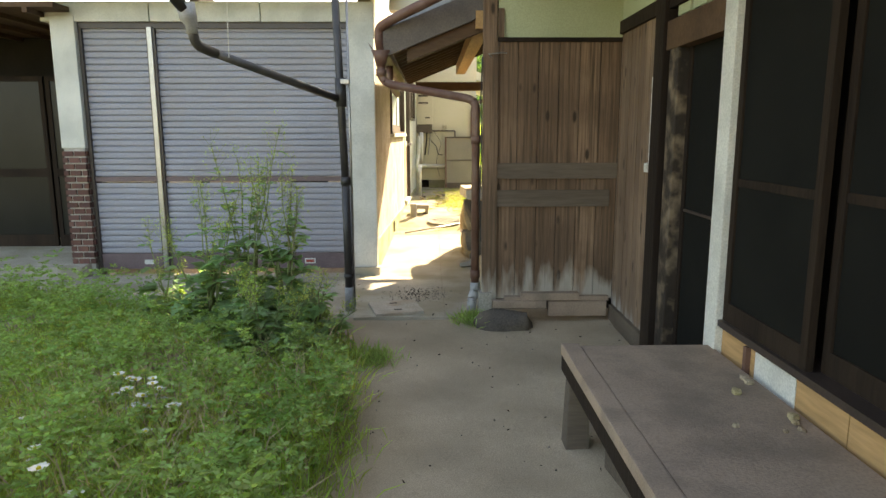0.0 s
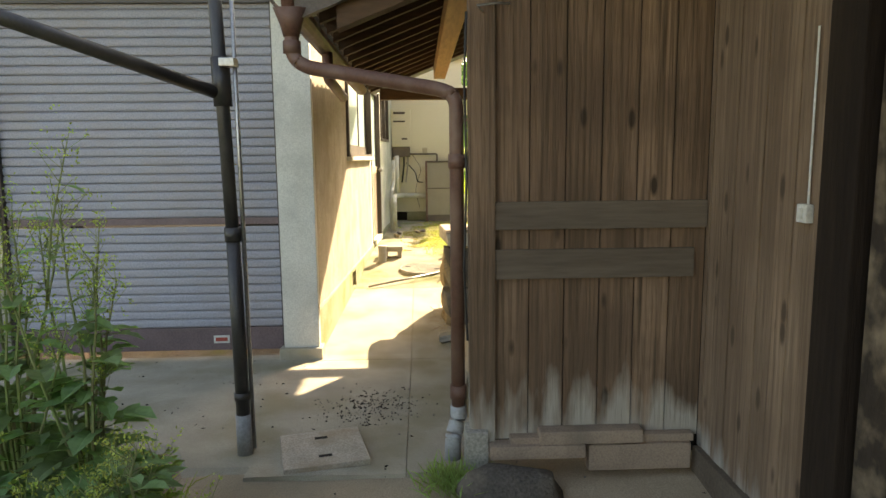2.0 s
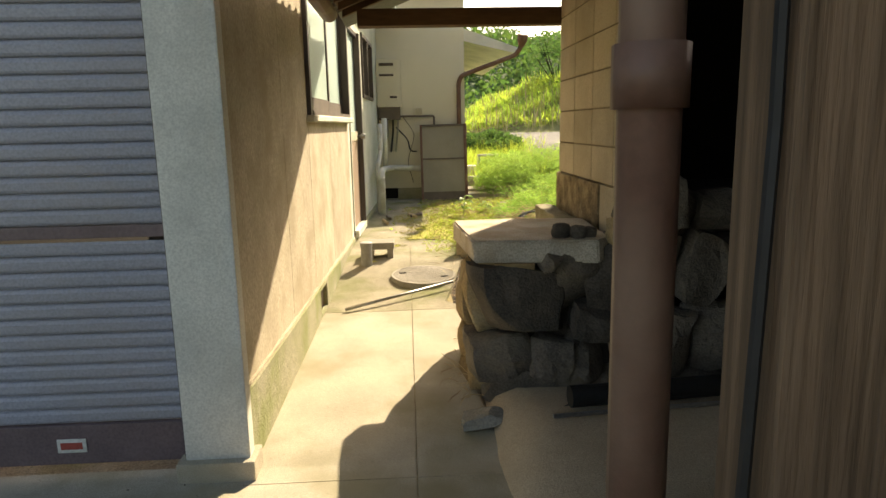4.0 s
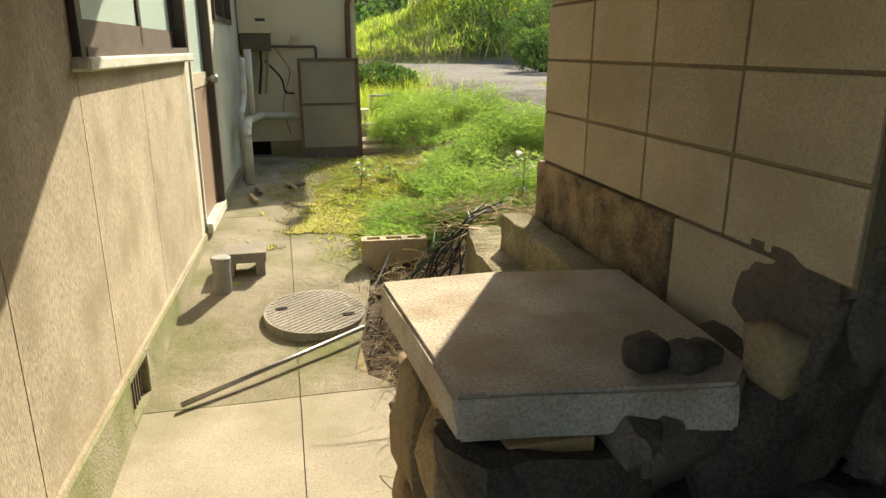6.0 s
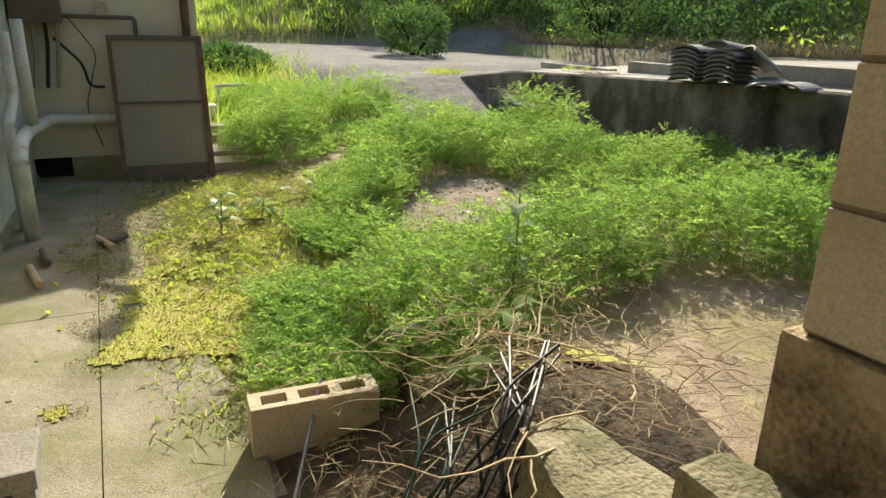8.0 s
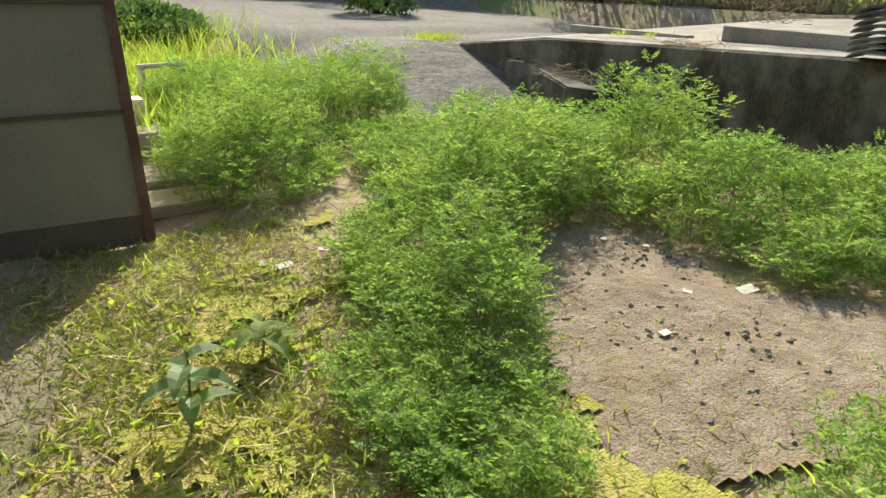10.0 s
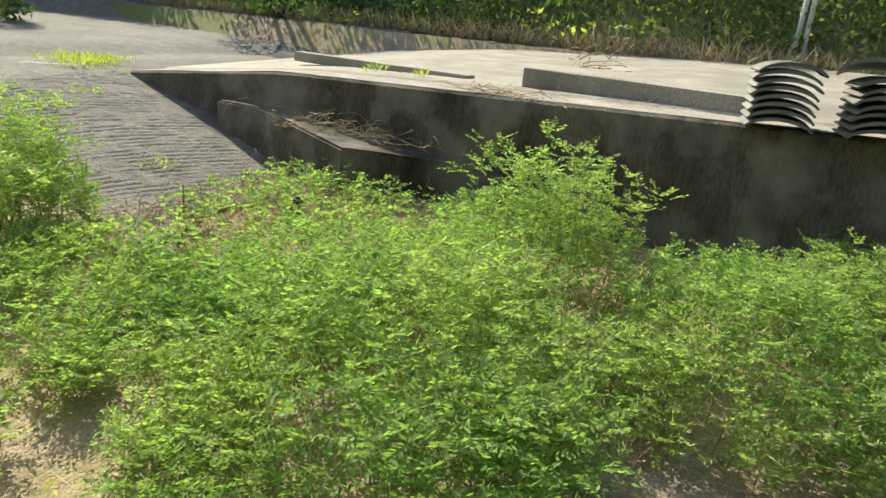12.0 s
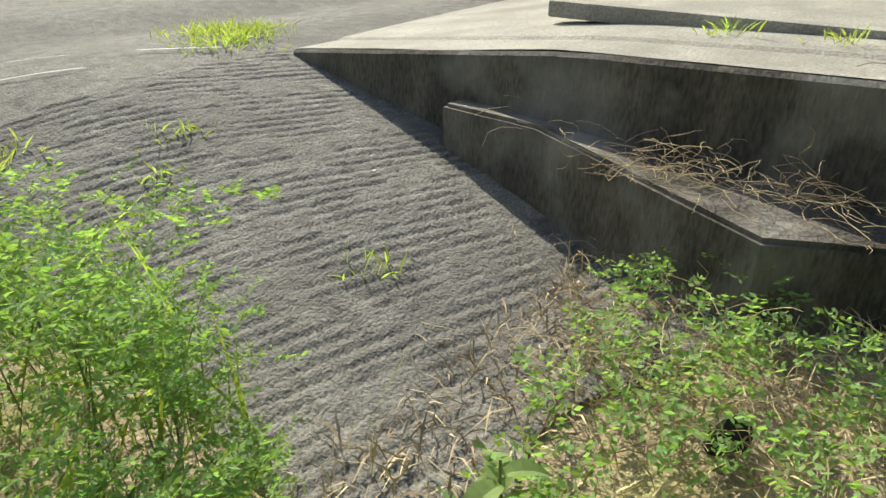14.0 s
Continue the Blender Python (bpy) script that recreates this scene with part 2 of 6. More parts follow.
M_MOSSCONC = material("mossy_concrete", (0.40, 0.35, 0.235), (0.22, 0.20, 0.11), 5, 0.95, 0.7, 90, stain=(0.09, 0.09, 0.035), stain_scale=3.4, stain_amount=0.75, grit=0.45, relief=0.4, relief_scale=17)
M_BRICK = material("brown_brick", (0.17, 0.075, 0.055), (0.1, 0.05, 0.045), 14, 0.8, 0.3, 120, vary=0.35)
M_HOLLOW = material("ochre_hollow_brick", (0.5, 0.33, 0.15), (0.4, 0.26, 0.12), 8, 0.9, 0.4, 100, vary=0.1)
M_PALEJOINT = material("pale_mortar", (0.55, 0.52, 0.46), None, 8, 0.9, 0.3)
M_TILE = material("grey_roof_tile", (0.22, 0.21, 0.195), (0.13, 0.125, 0.12), 6, 0.6, 0.3, 60, stain=(0.28, 0.26, 0.22), stain_scale=7, stain_amount=0.4, vary=0.2)
M_BLACK = material("black_plastic", (0.018, 0.018, 0.018), None, 5, 0.5, 0.05)
# near-black colour standing in for shade in interiors, gaps, holes and slots
M_DARKROOM = material("painted_shade_black", (0.022, 0.019, 0.016), (0.014, 0.012, 0.01), 3, 0.95, 0.3)
# opaque mesh; the dark room behind it is put into this near-black
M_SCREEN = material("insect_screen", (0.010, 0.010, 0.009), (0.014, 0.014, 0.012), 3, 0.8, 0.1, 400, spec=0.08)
M_GALV = material("grey_painted_frame", (0.16, 0.125, 0.1), (0.11, 0.09, 0.075), 6, 0.6, 0.1)
M_MESHPANEL = material("grey_board_panel", (0.35, 0.31, 0.25), (0.29, 0.26, 0.21), 3, 0.85, 0.2, 150)
M_DOORP = material("brown_door_panel", (0.36, 0.255, 0.19), (0.3, 0.215, 0.16), 2, 0.55, 0.05, 150)
M_GRASSLEAF = material("fresh_leaves", (0.205, 0.325, 0.115), (0.35, 0.44, 0.185), 1.6, 0.75, 0, 40, spec=0.15, vary=0.3, island=True, translucent=(1.35, 1.5, 0.65))
M_GRASS = material("grass_blades", (0.28, 0.40, 0.105), (0.43, 0.45, 0.16), 2, 0.6, 0, 40, vary=0.4, island=True, translucent=(1.4, 1.5, 0.6))
M_DRY = material("dry_stalks", (0.58, 0.46, 0.28), (0.42, 0.31, 0.18), 5, 0.85, 0, 60, vary=0.35, island=True)
M_DARKLEAF = material("broad_leaves", (0.27, 0.37, 0.20), (0.18, 0.275, 0.13), 5, 0.5, 0, 40, vary=0.3, island=True, translucent=(1.2, 1.5, 0.6))
M_FARLEAF = material("far_foliage", (0.085, 0.145, 0.055), (0.135, 0.20, 0.075), 0.6, 0.8, 0, 6, vary=0.16, island=True, translucent=(0.9, 1.1, 0.6))
M_FARHILL = material("wooded_hill", (0.11, 0.16, 0.08), (0.07, 0.11, 0.06), 0.25, 0.95, 1.0, 1.2, stain=(0.12, 0.17, 0.06), stain_scale=0.08, stain_amount=0.6)
M_MEADOW = material("meadow_ground", (0.19, 0.21, 0.07), (0.26, 0.22, 0.11), 0.8, 0.97, 0.5, 12, stain=(0.09, 0.13, 0.03), stain_scale=0.3, stain_amount=0.7)
M_STEM = material("plant_stems", (0.17, 0.25, 0.08), (0.24, 0.23, 0.11), 8, 0.7, 0, 40)
M_PETAL = material("white_petals", (0.8, 0.8, 0.74), None, 9, 0.6, 0, 40, vary=0.1, island=True)
M_YELLOW = material("yellow_petals", (0.75, 0.6, 0.05), None, 9, 0.6, 0, 40)
M_PINK = material("pink_petals", (0.6, 0.12, 0.3), None, 9, 0.6, 0, 40)
M_RED = material("red_label", (0.5, 0.1, 0.07), None, 9, 0.6, 0, 40)
M_LITTER = material("white_scraps", (0.7, 0.68, 0.62), (0.55, 0.53, 0.47), 9, 0.8, 0.1, 60, vary=0.15, island=True)
M_CABLE = material("black_cable", (0.025, 0.025, 0.027), None, 9, 0.5, 0, 40)
M_GREENCABLE = material("green_cord", (0.03, 0.07, 0.05), None, 9, 0.5, 0, 40)


def glass(name, tint, rough=0.03):
    m = bpy.data.materials.new(name)
    m.use_nodes = True
    b = m.node_tree.nodes["Principled BSDF"]
    b.inputs["Base Color"].default_value = (*tint, 1)
    b.inputs["Roughness"].default_value = rough
    b.inputs["IOR"].default_value = 1.45
    b.inputs["Transmission Weight"].default_value = 1.0
    return m


M_GLASS = glass("window_glass", (0.9, 0.95, 0.93))
# opaque panes: the unlit room behind the glass is painted in
M_DARKGLASS = material("door_glass_room_dark", (0.012, 0.013, 0.012), (0.02, 0.02, 0.018), 2, 0.25, 0, 100, spec=0.2)
M_FROST = material("frosted_glass", (0.55, 0.68, 0.63), (0.5, 0.63, 0.58), 2, 0.35, 0.1, 200, spec=0.5)

# ---- helpers of this scene ----
def part(name, bm, mat, parent=None, label="", smooth=False):
    me = bpy.data.meshes.new(name)
    bm.to_mesh(me)
    bm.free()
    me.materials.append(mat)
    if smooth:
        for p in me.polygons:
            p.use_smooth = True
    ob = new(name, me)
    if parent is not None:
        ob.parent = parent
    if label:
        ob["label"] = label
    return ob


def empty(name, label, category, group="", kind=""):
    return tagged(new(name), label, category, group, kind)


def box(x0, x1, y0, y1, z0, z1, bm=None, bevel=0.0, m=None):
    bm = bm or bmesh.new()
    r = bmesh.ops.create_cube(bm, size=1)
    mat = Matrix.Translation(((x0 + x1) / 2, (y0 + y1) / 2, (z0 + z1) / 2)) @ Matrix.Diagonal((x1 - x0, y1 - y0, z1 - z0, 1))
    if m is not None:
        mat = m @ mat
    bmesh.ops.transform(bm, matrix=mat, verts=r["verts"])
    if bevel:
        es = list({e for v in r["verts"] for e in v.link_edges})
        bmesh.ops.bevel(bm, geom=es, offset=bevel, segments=2, affect="EDGES", profile=0.7)
    return bm


def tube(points, radius, bm=None, sides=12, cap=True):
    """A round pipe through points; radius a number or one a point."""
    bm = bm or bmesh.new()
    pts = [Vector(p) for p in points]
    rad = radius if isinstance(radius, (list, tuple)) else [radius] * len(pts)
    rings = []
    up = Vector((0.13, 0.31, 0.94))
    for i, p in enumerate(pts):
        d = (pts[min(i + 1, len(pts) - 1)] - pts[max(i - 1, 0)]).normalized()
        a = d.cross(up)
        if a.length < 0.1:
            a = d.cross(Vector((1, 0, 0)))
        a.normalize()
        b = d.cross(a)
        rings.append([bm.verts.new(p + (a * math.cos(k * 2 * math.pi / sides) + b * math.sin(k * 2 * math.pi / sides)) * rad[i]) for k in range(sides)])
    for r0, r1 in zip(rings, rings[1:]):
        for k in range(sides):
            bm.faces.new((r0[k], r0[(k + 1) % sides], r1[(k + 1) % sides], r1[k]))
    if cap:
        bm.faces.new(rings[0])
        bm.faces.new(rings[-1][::-1])
    bmesh.ops.recalc_face_normals(bm, faces=bm.faces)
    return bm


def bend(points, r=0.06, n=5):
    """Rounds the corners of a line."""
    pts = [Vector(p) for p in points]
    out = [pts[0]]
    for a, b, c in zip(pts, pts[1:], pts[2:]):
        u, v = (a - b).normalized(), (c - b).normalized()
        p, q = b + u * r, b + v * r
        for i in range(n + 1):
            t = i / n
            out.append(p * (1 - t) ** 2 + b * 2 * t * (1 - t) + q * t * t)
    out.append(pts[-1])
    return out


def rough_stone(rx, ry, rz, seed, bumpy=0.14, rounding=0.2):
    """An uneven stone about its own middle."""
    bm = bmesh.new()
    bmesh.ops.create_cube(bm, size=2)
    bmesh.ops.subdivide_edges(bm, edges=bm.edges, cuts=5, use_grid_fill=True)
    off = Vector((seed * 7.3, seed * 3.1, seed * 1.7))
    rc = random.Random(seed * 13 + 5)
    cuts = [(Vector((rc.gauss(0, 0.7), rc.gauss(0, 0.9), rc.gauss(0, 0.7))).normalized(), rc.uniform(0.82, 1.1)) for _ in range(9)] if rounding < 0.5 else []
    for v in bm.verts:
        p = v.co.copy()
        s = p.normalized() * 1.25
        q = p.lerp(s, rounding)
        q += Vector((noise.noise(p * 0.9 + off), noise.noise(p * 0.9 + off + Vector((9, 0, 0))), noise.noise(p * 0.9 + off + Vector((0, 9, 0))))) * bumpy * 2.2
        q += p.normalized() * (noise.noise(p * 2.5 + off) * 0.7 + noise.noise(p * 6 + off) * 0.35) * bumpy
        for nv, lim in cuts:
            over = q.dot(nv) - lim
            if over > 0:
                q -= nv * over * 0.9
        v.co = Vector((q.x * rx, q.y * ry, q.z * rz))
    return bm


def quads(name, verts, faces, mat, parent=None, smooth=False):
    me = bpy.data.meshes.new(name)
    me.from_pydata(verts, [], faces)
    me.materials.append(mat)
    if smooth:
        for p in me.polygons:
            p.use_smooth = True
    ob = new(name, me)
    if parent is not None:
        ob.parent = parent
    return ob


def smoothstep(a, b, x):
    t = min(1.0, max(0.0, (x - a) / (b - a)))
    return t * t * (3 - 2 * t)


def wall_x(y):
    """The passage side of the outbuilding's long wall."""
    return -0.59 + 0.042 * (y - 7.3)


PROFILE = ((-50, 0.105), (4.6, 0.105), (4.85, 0.12), (5.4, 0.09), (7.0, 0.005), (9.3, 0.17), (10.0, 0.26), (11.0, 0.31), (14.2, 0.35), (18, 0.55), (24, 0.95), (32, 1.15), (60, 1.6), (3000, 2.0))


def lerp_table(tab, v):
    for (a, za), (b, zb) in zip(tab, tab[1:]):
        if v <= b:
            t = max(0.0, (v - a) / (b - a))
            return za + (zb - za) * t
    return tab[-1][1]


def ground_z(x, y):
    """Height of the ground anywhere."""
    z = lerp_table(PROFILE, y)
    east = lerp_table(((-100, 0.0), (1.0, 0.0), (2.4, 1.0), (100, 1.0)), x)
    z += 0.12 * east * smoothstep(9.2, 10.5, y) * (1 - smoothstep(14.6, 16.0, y))
    heap = math.exp(-(((x - 1.35) / 0.55) ** 2 + ((y - 9.75) / 0.55) ** 2)) * 0.26
    ramp = smoothstep(2.2, 4.2, x) * (0.44 + 0.205 * (y - 15.1)) + (1 - smoothstep(2.2, 4.2, x)) * z
    if y > 14.2:
        k = smoothstep(14.2, 15.4, y) * (1 - smoothstep(17.0, 20.0, y))
        z = z * (1 - k) + max(z, ramp) * k
    if y > 17:
        z = max(z, min(0.95 + 0.02 * (y - 18), 1.3) * smoothstep(16.0, 19.0, y) * smoothstep(0.5, 3.5, x)) if x > 0.5 else z
    # bank and meadow mound
    if x > 9.0 and y < 60 and y > -20:
        d = x - 9.6
        z = max(z, 1.28 + max(0.0, d) * 0.75 if d < 9 else 1.28 + 9 * 0.75)
    d2 = (y - 25.5) - 0.35 * max(0.0, 7 - x) + max(0.0, x - 6.5) * 1.3
    if d2 > 0 and x > 1.5:
        h = min(d2 * 0.34, 1.7 + 0.15 * max(0.0, x - 7))
        z = max(z, 1.1 + h * smoothstep(1.5, 6.5, x))
    return z + heap


def scaled_about_eye(s):
    """The yard was set out at a larger scale: brings it to true size about the first standpoint."""
    e = Vector((0, 0, EYE))
    return Matrix.Translation(e) @ Matrix.Scale(s, 4) @ Matrix.Translation(-e)


def tops():
    return {o for o in scene.objects if o.parent is None}


def settle(before, s, skip=()):
    for o in tops() - before:
        if o not in skip:
            o.matrix_basis = scaled_about_eye(s) @ o.matrix_basis

# ---- ground ----
def axis(fine0, fine1, step, far):
    v = list(np.arange(fine0, fine1, step))
    g, d = fine1, step
    while g < far:
        v.append(g)
        d *= 1.35
        g += d
    v.append(far)
    g, d = fine0 - step, step
    lo = []
    while g > -far:
        lo.append(g)
        d *= 1.35
        g -= d
    lo.append(-far)
    return lo[::-1] + v


def sheet(name, xs, ys, zf, mat, rough=0.0, keep=None, mats=None, pick=None):
    verts, faces, idx = [], [], {}
    for j, y in enumerate(ys):
        for i, x in enumerate(xs):
            idx[i, j] = len(verts)
            verts.append((x, y, zf(x, y) + rough * noise.noise(Vector((x * 2.3, y * 2.3, 0))) + rough * 0.5 * noise.noise(Vector((x * 9, y * 9, 4)))))
    for j in range(len(ys) - 1):
        for i in range(len(xs) - 1):
            cx, cy = (xs[i] + xs[i + 1]) / 2, (ys[j] + ys[j + 1]) / 2
            if keep is None or keep(cx, cy):
                faces.append((idx[i, j], idx[i + 1, j], idx[i + 1, j + 1], idx[i, j + 1]))
    ob = quads(name, verts, faces, mat, smooth=True)
    if mats:
        for m in mats:
            ob.data.materials.append(m)
        for p in ob.data.polygons:
            p.material_index = pick(p.center.x, p.center.y)
    return ob


def ground_pick(x, y):
    if y > 20 or x > 9.3 or x < -9 or y < -9:
        return 2
    if 0.40 < x < 1.9 and 8.2 < y < 10.15 + 0.12 * math.sin(x * 9):
        return 3
    if y < 5.4 and x > -0.75 + 0.25 * math.sin(y * 2.1):
        return 1
    return 0


gx = axis(-6, 12, 0.16, 1500)
gy = axis(-3, 40, 0.16, 1500)
ground = sheet("ground", gx, gy, lambda x, y: ground_z(x, y) - 0.012, M_DIRT, 0.018, None, [M_YARD, M_MEADOW, M_HUMUS], ground_pick)
tagged(ground, "bare brown earth and meadow ground around the houses", "ground", kind="structure")

# passage paving, cast in bays with open joints
paving = empty("pavement", "stained pale concrete paving with open joints", "pavement", kind="structure")
for y0, y1 in ((4.9, 6.9), (6.905, 8.9), (8.905, 11.4), (11.405, 14.1)):
    for strip in (0, 1):
        def x_of(u, y, strip=strip):
            left = wall_x(y) + 0.002 if y > 7.05 else -0.60
            mid = 0.10
            right = 0.46 + 0.05 * math.sin(y * 3) if y < 9.0 else 0.42 + 0.12 * math.sin(y * 2)
            return (left + (mid - 0.002 - left) * u) if strip == 0 else (mid + 0.002 + (right - mid) * u)
        n = 16
        vs, fs = [], []
        for j in range(n + 1):
            y = y0 + (y1 - y0) * j / n
            for i in range(n + 1):
                x = x_of(i / n, y)
                vs.append((x, y, ground_z(x, y) + 0.012 + 0.008 * noise.noise(Vector((x * 2, y * 2, 3)))))
        base = len(vs)
        for j in range(n):
            for i in range(n):
                a = j * (n + 1) + i
                fs.append((a, a + 1, a + n + 2, a + n + 1))
        rim = [i for i in range(n + 1)] + [j * (n + 1) + n for j in range(1, n + 1)] + [n * (n + 1) + i for i in range(n - 1, -1, -1)] + [j * (n + 1) for j in range(n - 1, 0, -1)]
        for k in rim:
            vs.append((vs[k][0], vs[k][1], vs[k][2] - 0.06))
        for k in range(len(rim)):
            q = (k + 1) % len(rim)
            fs.append((rim[k], base + k, base + q, rim[q]))
        quads("concrete_bay", vs, fs, M_CONC if y1 < 9.0 else M_CONC_OLD, paving)

# apron before the shutters, a low uneven slab with a broken edge
vs, fs = [], []
nx, ny = 60, 16
for j in range(ny + 1):
    for i in range(nx + 1):
        x = -9 + 8.40 * i / nx
        front = 5.15 + 0.12 * noise.noise(Vector((x * 1.7, 0, 0))) + 0.9 * smoothstep(-2.0, -4.0, x)
        if x > -0.9:
            front = 4.88
        y = front + (7.06 - front) * j / ny
        vs.append((x, y, ground_z(x, y) + 0.012 + 0.008 * noise.noise(Vector((x * 2, y * 2, 3))) + (0.0 if j else -0.05)))
for j in range(ny):
    for i in range(nx):
        a = j * (nx + 1) + i
        fs.append((a, a + 1, a + nx + 2, a + nx + 1))
tagged(quads("pavement", vs, fs, M_CONC, smooth=False), "worn concrete apron before the roller shutters", "pavement", kind="structure")

# ramp and road behind
def road_keep(x, y):
    left = 2.95 + 0.25 * math.sin(y * 1.7) - 0.10 * max(0, y - 16)
    right = 4.93 if y < 17.1 else 12
    lo = 14.75 + 0.2 * math.sin(x * 4) + 0.25 * max(0, x - 3.4)
    return left < x < min(right, 12) and lo < y < 26.3 + 0.3 * math.sin(x) - 0.9 * max(0, x - 6)


def groove(x, y):
    """Road height with broken broomed grooves across the ramp."""
    z = ground_z(x, y) + 0.006
    if y > 17.4 or x > 5:
        return z
    u = 0.292 * x + 0.956 * y + 0.012 * noise.noise(Vector((x * 1.1, y * 1.1, 8))) + 0.006 * noise.noise(Vector((x * 7, y * 7, 8)))
    cut = max(0.0, math.cos(2 * math.pi * u / 0.054)) ** 5
    return z - 0.013 * cut * smoothstep(-0.35, 0.15, noise.noise(Vector((x * 3.1 - y * 1.5, y * 6.5 + x * 3, 2))) + 0.5 * noise.noise(Vector((x * 11, y * 11, 7)))) + 0.004 * noise.noise(Vector((x * 14, y * 14, 1)))


ramp = sheet("road", list(np.arange(2.2, 5.0, 0.013)) + list(np.arange(5.0, 12.0, 0.12)), list(np.arange(14.4, 17.3, 0.010)) + list(np.arange(17.3, 28, 0.2)), groove, M_ROAD, 0.006, road_keep)
tagged(ramp, "grey grooved concrete ramp and road, worn and stained", "road", kind="structure")
for (xa, ya), (xb, yb) in (((4.33, 17.62), (4.66, 17.44)), ((3.72, 17.7), (4.0, 17.5)), ((3.86, 17.95), (4.07, 17.75))):
    b = bmesh.new()
    pts = [(xa + (xb - xa) * k / 6, ya + (yb - ya) * k / 6) for k in range(7)]
    for k, (x, y) in enumerate(pts[:-1]):
        x2, y2 = pts[k + 1]
        f = [b.verts.new((px, py, ground_z(px, py) + 0.021)) for px, py in ((x, y), (x2, y2), (x2 - 0.02, y2 + 0.025), (x - 0.02, y + 0.025))]
        b.faces.new(f)
    tagged(part("paint_line", b, M_LITTER), "faded white paint line on the concrete road", "road marking", kind="structure")

# ---- retaining wall and upper slab ----
def top_z(y):
    return lerp_table(((-60, 1.30), (9.0, 1.24), (12.7, 1.16), (15.6, 1.07), (17.2, 0.90), (17.3, 0.9)), y)


def face_x(y):
    return 4.66 + 0.052 * (y - 12.5)


ys = list(np.arange(2.0, 17.21, 0.19))
vs, fs = [], []
for y in ys:
    x, z = face_x(y), top_z(y)
    w = 0.006 * noise.noise(Vector((y * 5, 0, 0)))
    vs += [(x, y, -0.1), (x + w, y, z - 0.015), (x + 0.015 + w, y, z), (x + 0.34, y, z - 0.004), (x + 0.34, y, -0.1)]
for k in range(len(ys) - 1):
    a = k * 5
    for i in range(4):
        fs.append((a + i, a + 5 + i, a + 6 + i, a + 1 + i))
n5 = len(ys) * 5
fs += [(0, 1, 2, 3, 4), (n5 - 1, n5 - 2, n5 - 3, n5 - 4, n5 - 5)]
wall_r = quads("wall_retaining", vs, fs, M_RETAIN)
tagged(wall_r, "dark mottled concrete retaining wall beside the sunken garden", "wall", kind="structure")
# its pale cap and the slab behind
vs, fs = [], []
xs = (0.02, 0.33, 0.36, 1.2, 2.4, 3.6, 4.75)
for y in ys:
    for x in xs:
        vs.append((face_x(y) + x, y, top_z(y) + 0.004 + (0.035 * x if x > 0.34 else 0) + 0.006 * noise.noise(Vector((x * 2, y * 2, 1)))))
k = len(xs)
for j in range(len(ys) - 1):
    for i in range(k - 1):
        fs.append((j * k + i, j * k + i + 1, (j + 1) * k + i + 1, (j + 1) * k + i))
tagged(quads("pavement", vs, fs, M_RTOP), "pale sunlit concrete slab above the retaining wall", "pavement", kind="structure")

# ledge at the foot of the wall, wedge shaped in plan
b = bmesh.new()
plan = [(4.72, 16.1), (4.60, 15.6), (4.32, 14.76), (4.74, 14.15), (4.80, 14.15), (4.86, 16.1)]
zt = [0.83, 0.85, 0.76, 0.70, 0.70, 0.83]
lo = [b.verts.new((x, y, 0.2)) for x, y in plan]
hi = [b.verts.new((x, y, z)) for (x, y), z in zip(plan, zt)]
b.faces.new(hi)
for i in range(6):
    j = (i + 1) % 6
    b.faces.new((lo[i], lo[j], hi[j], hi[i]))
bmesh.ops.recalc_face_normals(b, faces=b.faces)
bmesh.ops.bevel(b, geom=[e for e in b.edges if all(v in hi for v in e.verts)], offset=0.015, segments=2, affect="EDGES")
bmesh.ops.subdivide_edges(b, edges=b.edges, cuts=3)
for v in b.verts:
    v.co += Vector((noise.noise(v.co * 5), noise.noise(v.co * 5 + Vector((5, 0, 0))), noise.noise(v.co * 5 + Vector((0, 5, 0))))) * 0.008
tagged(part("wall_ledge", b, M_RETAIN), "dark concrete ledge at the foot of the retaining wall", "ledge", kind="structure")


def kerb_block(x0, y0, x1, y1, h, w, z, label):
    d = Vector((x1 - x0, y1 - y0, 0))
    m = Matrix.Translation((x0, y0, z)) @ Matrix.Rotation(math.atan2(d.y, d.x), 4, "Z")
    b = box(0, d.length, -w / 2, w / 2, -0.03, h, bevel=0.012, m=m)
    tagged(part("kerb", b, M_RTOP), label, "kerb")


kerb_block(5.6, 16.1, 5.45, 14.5, 0.045, 0.10, 1.11, "low grey concrete kerb on the upper slab")
kerb_block(5.34, 14.05, 5.12, 12.75, 0.09, 0.16, 1.17, "dark concrete kerb block behind the wall top")
kerb_block(5.10, 12.3, 4.95, 8.6, 0.14, 0.16, 1.19, "pale concrete kerb behind the roof tile stacks")
kerb_block(7.9, 11.4, 7.6, 9.3, 0.13, 0.18, 1.30, "broad pale concrete kerb further back on the slab")

# ---- outbuilding with the shutters (west of the passage) ----
before = tops()
house = empty("shutter_front", "front of an outbuilding, white pillars and roller shutters", "house", kind="structure")


def hpart(name, b, mat, label="", smooth=False):
    return part(name, b, mat, house, label, smooth)


TOPZ = 5.6
